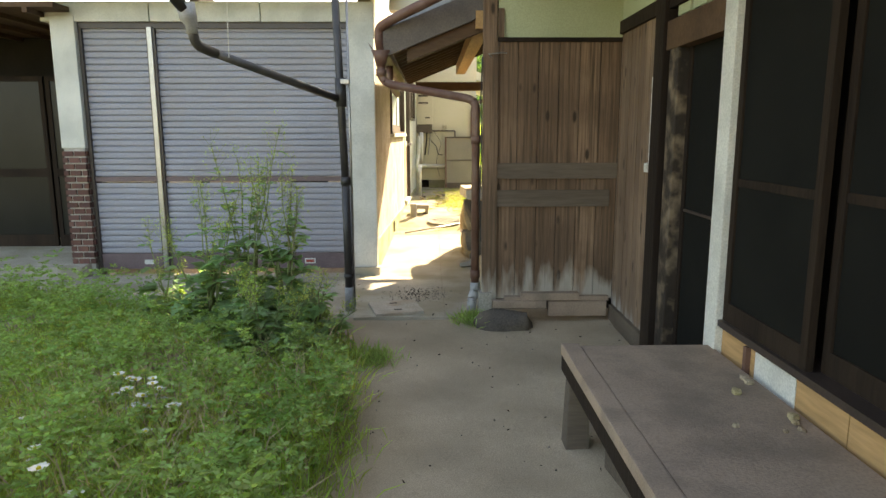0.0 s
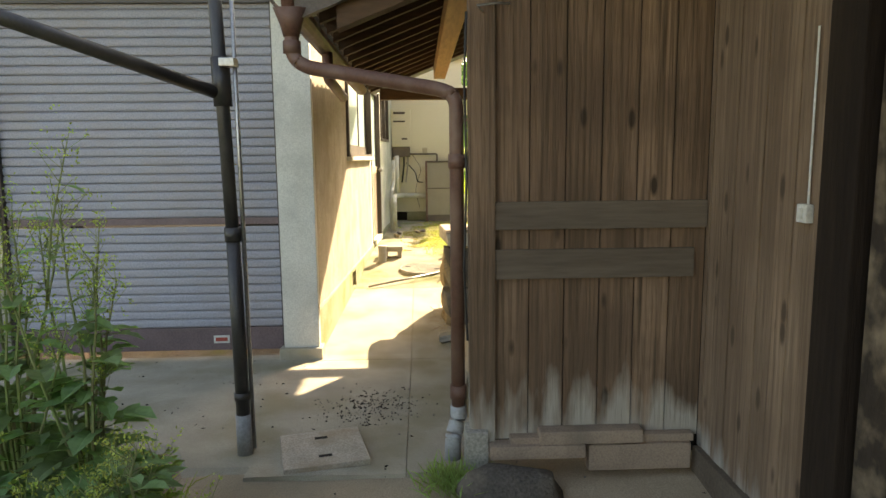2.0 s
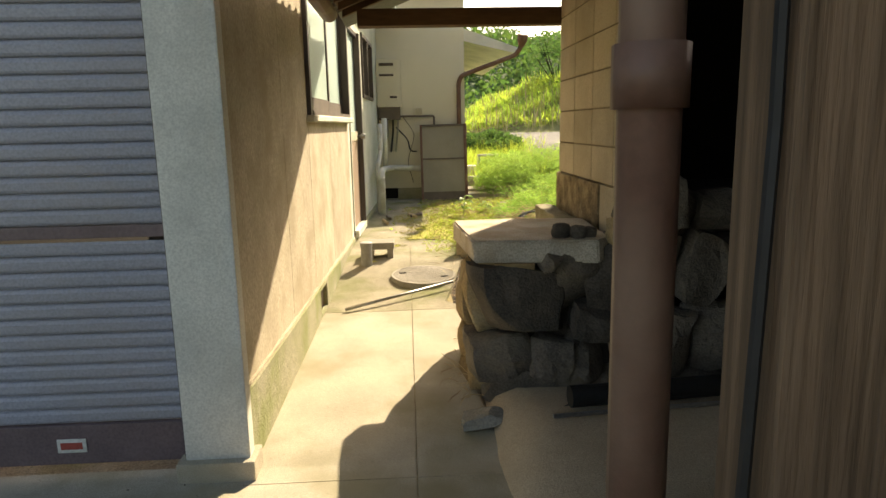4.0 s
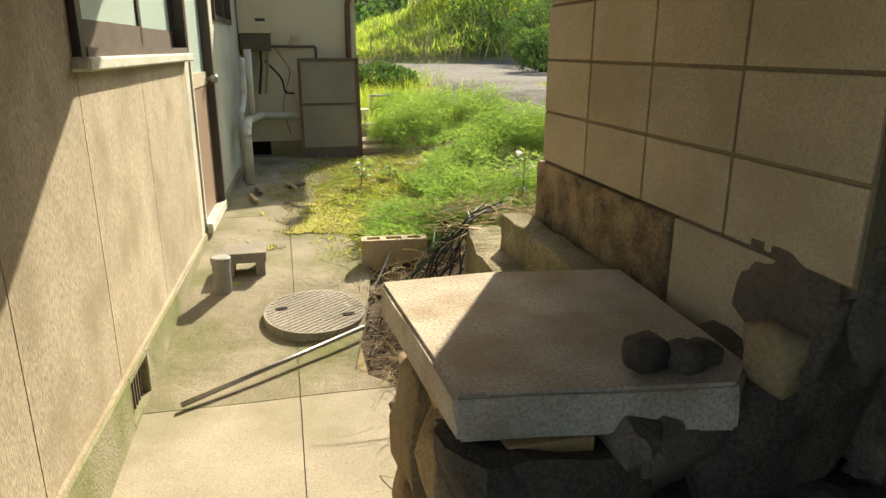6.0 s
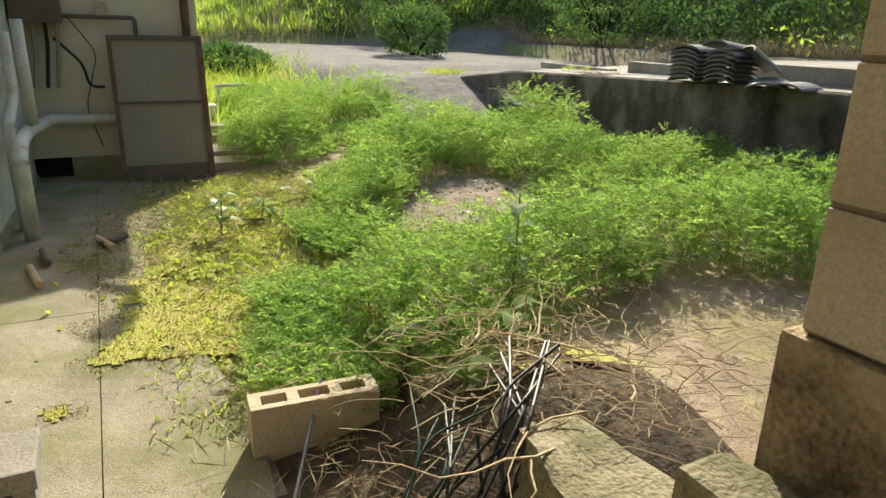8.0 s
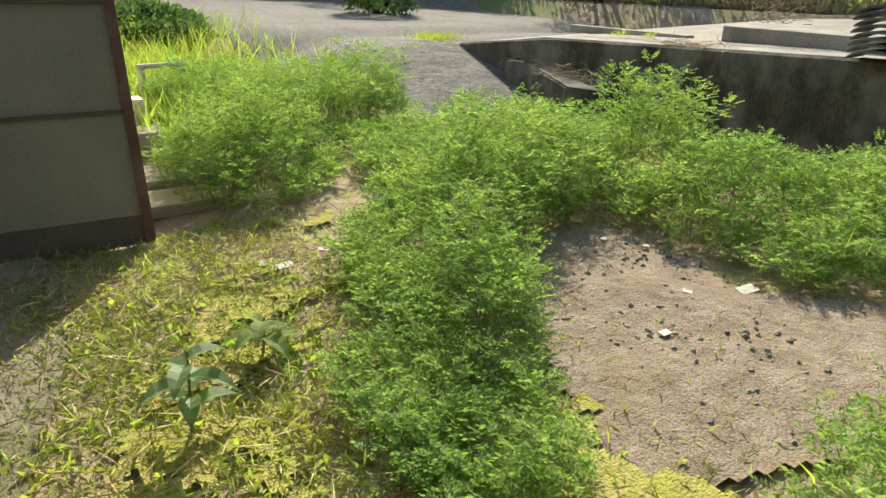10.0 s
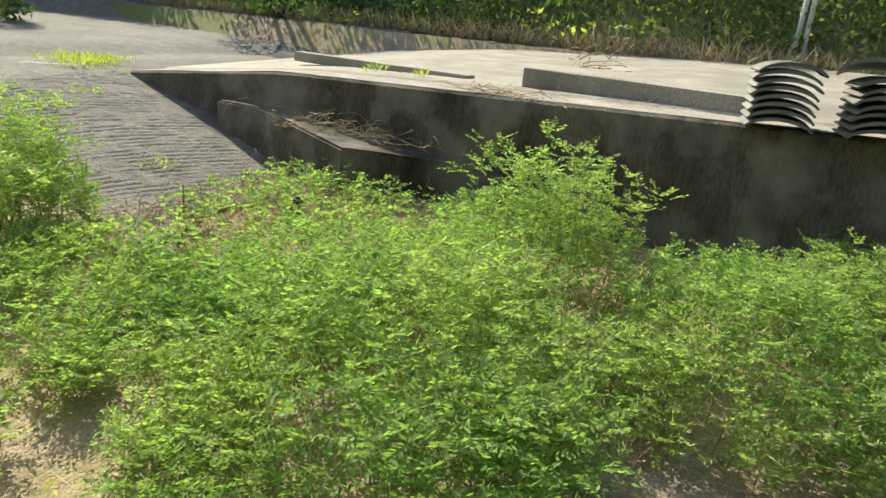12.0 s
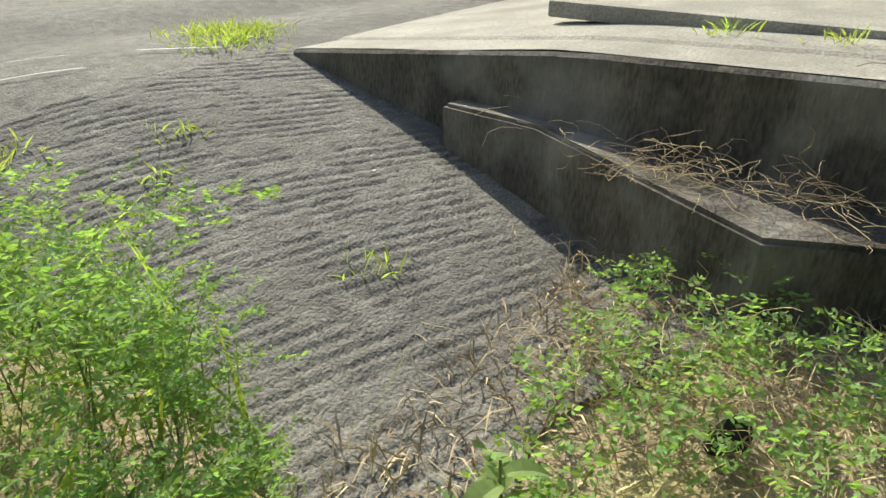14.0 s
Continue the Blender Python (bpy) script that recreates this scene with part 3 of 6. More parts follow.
# front: pillars, lintel, fascia
hpart("pillar", box(-0.87, -0.60, 7.26, 7.34, -0.05, 2.72, bevel=0.008), M_WHITE, "pale concrete corner pillar")
hpart("pillar_foot", box(-0.90, -0.575, 7.22, 7.38, -0.08, 0.045, bevel=0.01), M_CONC)
hpart("pillar", box(-3.95, -3.70, 7.24, 7.52, 1.36, 2.72, bevel=0.006), M_WHITE, "white plastered pillar over a brick base")
hpart("pillar_core", box(-3.935, -3.715, 7.255, 7.505, -0.02, 1.36), M_PALEJOINT)
row = 0
z = 0.10
while z < 1.34:
    off = 0.0 if row % 2 else 0.06
    x = -3.95 - off
    while x < -3.70:
        a, c = max(x, -3.95), min(x + 0.112, -3.70)
        if c - a > 0.03:
            hpart("brick", box(a, c, 7.238, 7.27, z, z + 0.052), M_BRICK)
        x += 0.128
    y = 7.27 + off
    while y < 7.5:
        c = min(y + 0.112, 7.52)
        if c - y > 0.03:
            hpart("brick", box(-3.725, -3.697, y, c, z, z + 0.052), M_BRICK)
        y += 0.128
    z += 0.069
    row += 1
for a, c in ((-4.05, -2.93), (-2.92, -1.78), (-1.77, -0.60)):
    hpart("lintel_panel", box(a, c, 7.255, 7.45, 2.66, 2.86, bevel=0.006), M_WHITE)
hpart("lintel_shadow_trim", box(-3.74, -0.87, 7.30, 7.40, 2.60, 2.66), M_ALU)
# fascia and upper storey; its unseen eastward walls and roof are added to block sun
hpart("eave_fascia", box(-9.0, -0.35, 6.85, 6.93, 2.92, 3.10, bevel=0.01), M_PLASTER_G, "pale green fascia board")
hpart("eave_soffit", box(-9.0, -0.35, 6.93, 7.5, 2.93, 2.97), M_PLASTER_G)
hpart("upper_wall", box(-9.0, -0.45, 7.5, 7.7, 2.97, TOPZ), M_CREAM)
hpart("upper_wall", box(-0.45, 1.2, 7.5, 7.7, 2.82, TOPZ), M_CREAM)
hpart("upper_wall", box(1.2, 3.8, 7.5, 7.7, 3.7, TOPZ), M_CREAM)
hpart("roof", box(-9.3, 3.9, 7.0, 9.0, TOPZ, TOPZ + 0.15), M_TILE)


def shutter(x0, x1, z0=0.11, z1=2.61, pitch=0.066):
    s = empty("roller_shutter", "closed grey steel roller shutter with a brown band", "shutter", "roller shutters")
    n = int((z1 - z0) / pitch)
    def slats(za, zb):
        b = bmesh.new()
        prof = []
        z = za
        while z < zb - 0.01:
            for dz, dy in ((0.0, 0.016), (0.006, 0.004), (0.016, 0.0), (0.046, 0.0), (0.058, 0.005)):
                if z + dz < zb:
                    prof.append((7.335 + dy, z + dz))
            z += pitch
        cols = [[b.verts.new((x, y, zz)) for y, zz in prof] for x in (x0, x1)]
        for i in range(len(prof) - 1):
            b.faces.new((cols[0][i], cols[1][i], cols[1][i + 1], cols[0][i + 1]))
        return b
    part("slats", slats(z0 + 0.085, 0.995), M_SHUTTER, s)
    part("slats", slats(1.045, z1), M_SHUTTER, s)
    part("band", box(x0, x1, 7.325, 7.35, 0.995, 1.045, bevel=0.004), M_BAND, s, "brown middle rail")
    part("bottom_rail", box(x0, x1, 7.32, 7.352, z0 - 0.09, z0 + 0.085, bevel=0.005), M_BAND, s, "brown bottom rail")
    part("guide_rail", box(x0 - 0.03, x0, 7.30, 7.40, 0.0, z1), M_ALU, s)
    part("guide_rail", box(x1, x1 + 0.012, 7.30, 7.40, 0.0, z1), M_ALU, s)
    return s


s1 = shutter(-3.665, -2.99)
part("sticker", box(-3.20, -3.10, 7.3155, 7.32, 0.075, 0.125), M_LITTER, s1, "small pale sticker")
s2 = shutter(-2.90, -0.885)
b = box(-1.42, -1.30, 7.3155, 7.32, 0.075, 0.135)
part("sticker", b, M_LITTER, s2, "small pale sticker with red print")
part("sticker_print", box(-1.405, -1.315, 7.313, 7.3155, 0.09, 0.12), M_RED, s2)
hpart("shutter_post", box(-2.975, -2.925, 7.28, 7.40, 0.0, 2.61, bevel=0.004), M_STEEL, "bare metal post between the shutters")

# recess with glazed doors left of the brick pillar
hpart("terrace", box(-9.0, -3.76, 7.05, 9.2, -0.1, 0.10, bevel=0.02), M_CONC)
# back of the recess: its shade is put in as near-black
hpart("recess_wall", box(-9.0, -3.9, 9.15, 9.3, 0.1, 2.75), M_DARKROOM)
hpart("recess_side", box(-3.74, -3.70, 7.52, 9.3, 0.0, 2.75), M_CREAM)
hpart("recess_ceiling", box(-9.0, -3.74, 6.95, 9.3, 2.75, 2.80), M_RAFTER)
for k in range(12):
    hpart("ceiling_batten", box(-9.0 + k * 0.45, -8.95 + k * 0.45, 6.95, 9.2, 2.70, 2.75), M_RAFTER)
for k in range(4):
    x = -7.5 + k * 0.93
    d = empty("glazed_door", "dark framed glazed sliding door in the recess", "door", "recess doors")
    part("stile", box(x, x + 0.05, 8.4, 8.44, 0.1, 2.2), M_DARKWOOD, d)
    part("stile", box(x + 0.85, x + 0.9, 8.4, 8.44, 0.1, 2.2), M_DARKWOOD, d)
    part("rail", box(x + 0.05, x + 0.85, 8.4, 8.44, 0.1, 0.25), M_DARKWOOD, d)
    part("rail", box(x + 0.05, x + 0.85, 8.4, 8.44, 0.98, 1.08), M_DARKWOOD, d)
    part("rail", box(x + 0.05, x + 0.85, 8.4, 8.44, 2.14, 2.2), M_DARKWOOD, d)
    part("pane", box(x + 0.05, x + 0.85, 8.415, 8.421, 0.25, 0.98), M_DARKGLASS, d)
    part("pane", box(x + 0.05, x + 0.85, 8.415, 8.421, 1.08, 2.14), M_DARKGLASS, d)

settle(before, 0.96)
house = empty("outbuilding", "cream outbuilding with stained siding along the passage", "house", kind="structure")
# long wall on the passage, in siding sheets with seams
def slanted(y0, y1, z0, z1, d0, d1, bevel=0.0):
    """A slab along the slanting wall: from d0 to d1 metres out of its face."""
    b = bmesh.new()
    vs = []
    for z in (z0, z1):
        for y, d in ((y0, d0), (y1, d0), (y1, d1), (y0, d1)):
            vs.append(b.verts.new((wall_x(y) + d, y, z)))
    for f in ((0, 3, 2, 1), (4, 5, 6, 7), (0, 1, 5, 4), (1, 2, 6, 5), (2, 3, 7, 6), (3, 0, 4, 7)):
        b.faces.new([vs[i] for i in f])
    if bevel:
        bmesh.ops.bevel(b, geom=b.edges[:], offset=bevel, segments=1, affect="EDGES")
    return b


W0, W1, WZ0, WZ1 = 8.78, 10.72, 1.50, 2.48       # window
D0, D1, DZ0, DZ1 = 10.86, 11.62, 0.42, 2.36      # door
S0, S1, SZ0, SZ1 = 12.15, 13.35, 1.74, 2.45      # small windows
seams = (7.05, 8.06, 8.78, 9.62, 10.72)
for a, c in zip(seams, seams[1:]):
    top = WZ0 if a >= W0 - 0.01 else 3.0
    hpart("siding_sheet", slanted(a + 0.003, c - 0.003, 0.36, top, -0.012, 0.0), M_SIDING)
    if top < 3:
        hpart("siding_sheet", slanted(a + 0.003, c - 0.003, WZ1, 3.0, -0.012, 0.0), M_SIDING)
hpart("siding_sheet", slanted(10.723, D0, 0.36, 3.0, -0.012, 0.0), M_SIDING2)
hpart("siding_sheet", slanted(D0, D1, DZ1, 3.0, -0.012, 0.0), M_SIDING2)
for a, c, za, zb in ((D1, S0, 0.36, 3.0), (S0, S1, 0.36, SZ0), (S0, S1, SZ1, 3.0), (S1, 14.2, 0.36, 3.0)):
    hpart("siding_sheet", slanted(a, c, za, zb, -0.012, 0.0), M_SIDING2)
hpart("backing_wall", slanted(7.05, 8.7, -0.1, 3.0, -0.14, -0.016), M_JOINT)
hpart("backing_wall", slanted(8.7, 10.8, -0.1, 1.46, -0.14, -0.016), M_JOINT)
hpart("backing_wall", slanted(D1 + 0.08, 14.2, -0.1, 1.70, -0.14, -0.016), M_JOINT)
# footing, with vents
for a, c in ((7.05, 8.80), (9.06, 10.85), (10.85, 11.65), (11.65, 14.2)):
    hpart("footing", slanted(a, c, -0.1, 0.36 if c < 11 else 0.40, -0.10, 0.018, 0.006), M_FOOT)
hpart("footing", slanted(8.80, 9.06, -0.1, 0.17, -0.10, 0.018), M_FOOT)
hpart("footing", slanted(8.80, 9.06, 0.335, 0.36, -0.10, 0.018), M_FOOT)
vent = empty("wall_vent", "rusty barred ventilation opening low in the wall", "vent")
part("backing", slanted(8.80, 9.06, 0.17, 0.335, -0.09, -0.08), M_DARKROOM, vent)
for k in range(7):
    y = 8.815 + k * 0.035
    part("bar", slanted(y, y + 0.012, 0.17, 0.335, -0.02, -0.008), M_GALV, vent)
# bottom shadow strip
hpart("drip_trim", slanted(7.05, 10.85, 0.36, 0.372, -0.01, 0.012), M_SIDING)

# passage window: sliding pair behind a long sill
win = empty("window_1", "wide bronze aluminium sliding window with pale frosted panes", "window", kind="structure")
part("window_frame", slanted(W0, W0 + 0.05, WZ0, WZ1, -0.09, 0.025), M_ALU, win)
part("window_frame", slanted(W1 - 0.05, W1, WZ0, WZ1, -0.09, 0.03), M_ALU, win)
part("window_frame", slanted(W0 + 0.05, W1 - 0.05, WZ1 - 0.05, WZ1, -0.09, 0.025), M_ALU, win)
part("window_sill", slanted(W0 - 0.03, W1 + 0.03, WZ0 - 0.045, WZ0 + 0.0, -0.02, 0.055, 0.008), M_SIDING2, win, "weathered metal sill")
part("window_track", slanted(W0 + 0.05, W1 - 0.05, WZ0 + 0.0, WZ0 + 0.03, -0.09, 0.03), M_GALV, win)
n = 2
for i, (a, c) in enumerate(((W0 + 0.05, 9.77), (9.73, W1 - 0.05))):
    d = -0.035 if i else -0.005
    part("sash", slanted(a, a + 0.045, WZ0 + 0.03, WZ1 - 0.05, d - 0.025, d), M_ALU, win)
    part("sash", slanted(c - 0.045, c, WZ0 + 0.03, WZ1 - 0.05, d - 0.025, d), M_ALU, win)
    part("sash", slanted(a + 0.045, c - 0.045, WZ0 + 0.03, WZ0 + 0.12, d - 0.025, d), M_GALV, win)
    part("pane", slanted(a + 0.045, c - 0.045, WZ0 + 0.12, WZ1 - 0.05, d - 0.015, d - 0.010), M_FROST, win)
# door
door = empty("door_1", "closed aluminium side door, frosted above and brown below", "door", kind="structure")
part("door_frame", slanted(D0, D0 + 0.035, DZ0 - 0.05, DZ1, -0.08, 0.012), M_SIDING2, door)
part("door_frame", slanted(D1 - 0.055, D1, DZ0 - 0.08, DZ1, -0.08, 0.045), M_ALU, door)
part("door_frame", slanted(D0, D1, DZ1 - 0.04, DZ1, -0.08, 0.02), M_ALU, door)
part("door_sill", slanted(D0, D1, DZ0 - 0.07, DZ0, -0.08, 0.05, 0.006), M_SIDING2, door)
part("door_panel", slanted(D0 + 0.035, D1 - 0.055, DZ0, 1.28, -0.04, -0.008), M_DOORP, door)
part("door_rail", slanted(D0 + 0.035, D1 - 0.055, 1.28, 1.37, -0.04, 0.0), M_SIDING, door)
part("door_pane", slanted(D0 + 0.035, D1 - 0.055, 1.37, DZ1 - 0.04, -0.03, -0.02), M_FROST, door)
kx = wall_x(11.5)
knob = part("door_handle", tube([(kx, 11.5, 1.32), (kx + 0.03, 11.5, 1.32), (kx + 0.035, 11.5, 1.32), (kx + 0.075, 11.5, 1.32), (kx + 0.08, 11.5, 1.32)], [0.014, 0.014, 0.028, 0.028, 0.02]), M_STEEL, door, "round metal knob", True)
# small windows
for a, c in ((12.15, 12.72), (12.76, 13.35)):
    w = empty("window_2", "small dark aluminium window in pale siding", "window", "small windows", kind="structure")
    part("window_frame", slanted(a, a + 0.04, SZ0, SZ1, -0.08, 0.02), M_ALU, w)
    part("window_frame", slanted(c - 0.04, c, SZ0, SZ1, -0.08, 0.02), M_ALU, w)
    part("window_frame", slanted(a + 0.04, c - 0.04, SZ0, SZ0 + 0.04, -0.08, 0.02), M_ALU, w)
    part("window_frame", slanted(a + 0.04, c - 0.04, SZ1 - 0.04, SZ1, -0.08, 0.02), M_ALU, w)
    part("pane", slanted(a + 0.04, c - 0.04, SZ0 + 0.04, SZ1 - 0.04, -0.05, -0.045), M_FROST, w)
# interior behind glass, the inside wall
hpart("inner_wall", slanted(7.5, 14.2, -0.1, 3.0, -2.0, -1.9), M_DARKROOM)
hpart("eave_soffit", slanted(9.6, 14.0, 2.95, 3.0, -0.2, 0.32), M_WHITE)
# wing closing the passage
FY = 14.20
hpart("wing_wall", box(-0.5, 0.95, FY, FY + 0.15, 0.52, 3.2), M_CREAM, "cream stucco end wall")
hpart("wing_wall", box(0.80, 0.95, FY + 0.15, FY + 4.0, 0.3, 3.2), M_CREAM)
hpart("wing_footing", box(-0.05, 0.96, FY - 0.012, FY + 0.15, 0.1, 0.52), M_FOOT)
hpart("wing_footing", box(-0.5, -0.32, FY - 0.012, FY + 0.15, 0.1, 0.52), M_FOOT)
hpart("wing_footing", box(-0.32, -0.05, FY - 0.012, FY + 0.15, 0.1, 0.36), M_FOOT)
hpart("crawl_vent_backing", box(-0.32, -0.05, FY + 0.08, FY + 0.1, 0.36, 0.52), M_DARKROOM)
# gable eave with its soffit
b = bmesh.new()
prof = [(0.55, 2.70), (1.72, 2.42), (1.75, 2.50), (0.55, 2.92)]
for y in (FY + 0.16, FY + 4.5):
    for x, z in prof:
        b.verts.new((x, y, z))
b.verts.ensure_lookup_table()
v = b.verts
for f in ((3, 2, 1, 0), (4, 5, 6, 7), (0, 1, 5, 4), (1, 2, 6, 5), (2, 3, 7, 6), (3, 0, 4, 7)):
    b.faces.new([v[i] for i in f])
hpart("wing_eave", b, M_WHITE, "white boxed eave end")
hpart("wing_roof", box(-9.0, 1.0, FY - 0.1, FY + 5, 3.2, 3.3), M_TILE)
dp = empty("drainpipe", "brown downpipe on the cream wall under the eave", "drainpipe")
part("pipe", tube(bend([(1.72, FY - 0.30, 2.47), (1.66, FY - 0.22, 2.36), (0.90, FY - 0.06, 2.10), (0.86, FY - 0.055, 2.0), (0.86, FY - 0.055, 0.38)], 0.05), 0.032), M_BROWNPIPE, dp, smooth=True)
part("gutter_outlet", tube([(1.74, FY - 0.34, 2.62), (1.73, FY - 0.32, 2.54), (1.72, FY - 0.30, 2.46)], [0.075, 0.07, 0.034]), M_BROWNPIPE, dp)

# ---- main house (east of the yard) ----
before = tops()
main = empty("main_house", "old timber house with weathered boards and pale green plaster", "house", kind="structure")


def mpart(name, b, mat, label="", smooth=False):
    return part(name, b, mat, main, label, smooth)


BX0, BX1, BY = 0.465, 1.56, 5.58
# board screen facing the yard
n = 6
wb = (BX1 - BX0 - 0.08) / n
for k in range(n):
    x = BX0 + 0.08 + k * wb
    mpart("board", box(x + 0.003, x + wb - 0.003, BY, BY + 0.02 + 0.004 * (k % 2), 0.10, 2.24), M_BOARD)
mpart("corner_post", box(BX0 - 0.035, BX0 + 0.075, BY - 0.02, BY + 0.09, 0.06, 2.75, bevel=0.006), M_BOARD, "dark weathered corner post")
mpart("edge_strip", box(BX0 + 0.055, BX0 + 0.085, BY - 0.03, BY - 0.018, 0.1, 2.24), M_BOARD)
mpart("post_block", box(BX0 - 0.06, BX0 + 0.05, BY - 0.06, BY + 0.08, -0.05, 0.16, bevel=0.01), M_RTOP)
# near-black sheet paints the shade in the gaps between the boards
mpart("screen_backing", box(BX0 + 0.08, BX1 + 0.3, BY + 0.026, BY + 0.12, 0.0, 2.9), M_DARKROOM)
mpart("top_rail", box(BX0 + 0.08, BX1, BY - 0.02, BY + 0.02, 2.24, 2.275, bevel=0.004), M_DARKWOOD)
mpart("plaster_panel", box(BX0 + 0.08, BX1, BY - 0.002, BY + 0.024, 2.275, 2.85), M_PLASTER_G, "pale green plaster panel")
mpart("plaster_post", box(BX0 + 0.08, BX0 + 0.13, BY - 0.02, BY - 0.004, 2.275, 2.5), M_BOARD)
for a, c, z0, z1 in ((BX0 + 0.085, BX1 - 0.004, 1.135, 1.265), (BX0 + 0.085, BX1 - 0.06, 0.90, 1.04)):
    mpart("batten", box(a, c, BY - 0.024, BY - 0.001, z0, z1, bevel=0.004), M_BATTEN, "grey nailed batten")
for k, (a, c, z0, z1) in enumerate(((0.52, 0.98, 0.035, 0.10), (0.76, 1.26, 0.10, 0.165), (1.0, 1.5, -0.04, 0.09), (0.62, 0.80, 0.09, 0.13), (1.26, 1.52, 0.09, 0.13))):
    mpart("sill_timber", box(a, c, BY - 0.10 + 0.02 * k * 0.5, BY - 0.005, z0, z1, bevel=0.008), M_BENCHTOP)
st = rough_stone(0.22, 0.12, 0.10, 3, 0.12, 0.4)
bmesh.ops.translate(st, verts=st.verts, vec=(0.60, BY - 0.20, -0.06))
tagged(part("foundation_stone", st, M_STONE, smooth=True), "rounded dark foundation stone under the board screen", "stone")

hk = empty("wire_hook", "rusty wire hook and thin cable on the corner post", "wire")
part("hook", tube([(BX0 + 0.03, BY - 0.025, 2.12), (BX0 + 0.0, BY - 0.05, 2.14), (BX0 + 0.10, BY - 0.05, 2.15), (BX0 + 0.15, BY - 0.03, 2.15)], 0.005, sides=6), M_STEEL, hk)
part("cable", tube([(BX0 - 0.045, BY - 0.02, 2.12), (BX0 - 0.055, BY - 0.01, 1.8), (BX0 - 0.045, BY, 1.4), (BX0 - 0.06, BY - 0.01, 0.95), (BX0 - 0.045, BY, 0.6)], 0.006, sides=6), M_CABLE, hk)

# side wall boards, running towards the camera
WX = 1.56
y = 4.62
k = 0
while y < BY - 0.01:
    c = min(y + 0.115, BY)
    mpart("side_board", box(WX + 0.004 * (k % 2), WX + 0.03, y + 0.002, c - 0.002, 0.05, 2.30), M_BOARDR)
    y, k = c, k + 1
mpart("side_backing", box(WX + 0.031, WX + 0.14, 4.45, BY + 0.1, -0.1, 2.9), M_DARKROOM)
mpart("side_sill", box(WX - 0.03, WX + 0.03, 4.50, BY - 0.02, -0.1, 0.05, bevel=0.006), M_BATTEN)
mpart("side_top_rail", box(WX - 0.025, WX + 0.03, 4.0, BY, 2.30, 2.40, bevel=0.004), M_DARKWOOD)
mpart("side_plaster", box(WX - 0.004, WX + 0.03, 4.62, BY, 2.40, 2.85), M_PLASTER_G)
mpart("charred_post", box(WX - 0.05, WX + 0.10, 4.44, 4.62, -0.05, 2.85, bevel=0.008), M_DARKWOOD)
mpart("charred_post", box(WX - 0.02, WX + 0.12, 4.24, 4.40, -0.05, 2.2, bevel=0.01), M_CHARRED, "worn blackened door post")
sw = empty("wall_switch", "small white plastic switch box on the board wall", "switch")
part("housing", box(WX - 0.03, WX - 0.001, 4.72, 4.78, 1.235, 1.30, bevel=0.006), M_WHITEPVC, sw)
part("rocker", box(WX - 0.036, WX - 0.03, 4.737, 4.763, 1.25, 1.285, bevel=0.002), M_LITTER, sw)
part("wire", tube([(WX - 0.006, 4.75, 1.30), (WX - 0.006, 4.75, 1.9)], 0.004, sides=6), M_WHITEPVC, sw)
mpart("lintel", box(WX - 0.03, WX + 0.10, 3.50, 4.44, 2.04, 2.22, bevel=0.006), M_RAFTER)
# entrance door, dark screen
ed = empty("entrance_door", "dark screened sliding door in a timber opening", "door")
part("door_stile", box(WX + 0.05, WX + 0.08, 3.52, 3.58, 0.0, 2.04), M_DARKWOOD, ed)
part("door_stile", box(WX + 0.05, WX + 0.08, 4.19, 4.24, 0.0, 2.04), M_DARKWOOD, ed)
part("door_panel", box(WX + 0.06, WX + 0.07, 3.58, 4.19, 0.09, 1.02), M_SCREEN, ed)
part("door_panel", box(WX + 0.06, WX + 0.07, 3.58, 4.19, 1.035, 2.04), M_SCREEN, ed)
part("door_rail", box(WX + 0.05, WX + 0.08, 3.58, 4.19, 1.02, 1.035), M_ALU, ed)
part("door_rail", box(WX + 0.05, WX + 0.08, 3.58, 4.19, 0.0, 0.09), M_ALU, ed)
# transom above the lintel
for y0 in (3.66, 3.90, 4.14):
    mpart("transom_plaster", box(WX, WX + 0.03, y0, y0 + 0.2, 2.24, 2.85), M_PLASTER_G)
mpart("white_post", box(WX - 0.07, WX + 0.08, 3.34, 3.48, -0.1, 2.9, bevel=0.006), M_WHITE, "white painted post")
# sliding screens beside the bench
def screen_door(y0, y1, x, z0, z1):
    d = empty("sliding_screen", "dark framed sliding insect screen door", "door", "sliding screens")
    part("stile", box(x, x + 0.035, y0, y0 + 0.05, z0, z1, bevel=0.003), M_DARKWOOD, d)
    part("stile", box(x, x + 0.035, y1 - 0.05, y1, z0, z1, bevel=0.003), M_DARKWOOD, d)
    part("rail", box(x, x + 0.035, y0 + 0.05, y1 - 0.05, z0, z0 + 0.10, bevel=0.003), M_DARKWOOD, d)
    part("rail", box(x, x + 0.035, y0 + 0.05, y1 - 0.05, z1 - 0.06, z1), M_DARKWOOD, d)
    part("rail", box(x + 0.005, x + 0.03, y0 + 0.05, y1 - 0.05, 1.25, 1.29), M_DARKWOOD, d)
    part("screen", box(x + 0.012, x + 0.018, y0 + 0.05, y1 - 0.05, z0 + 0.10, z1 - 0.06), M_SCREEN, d)


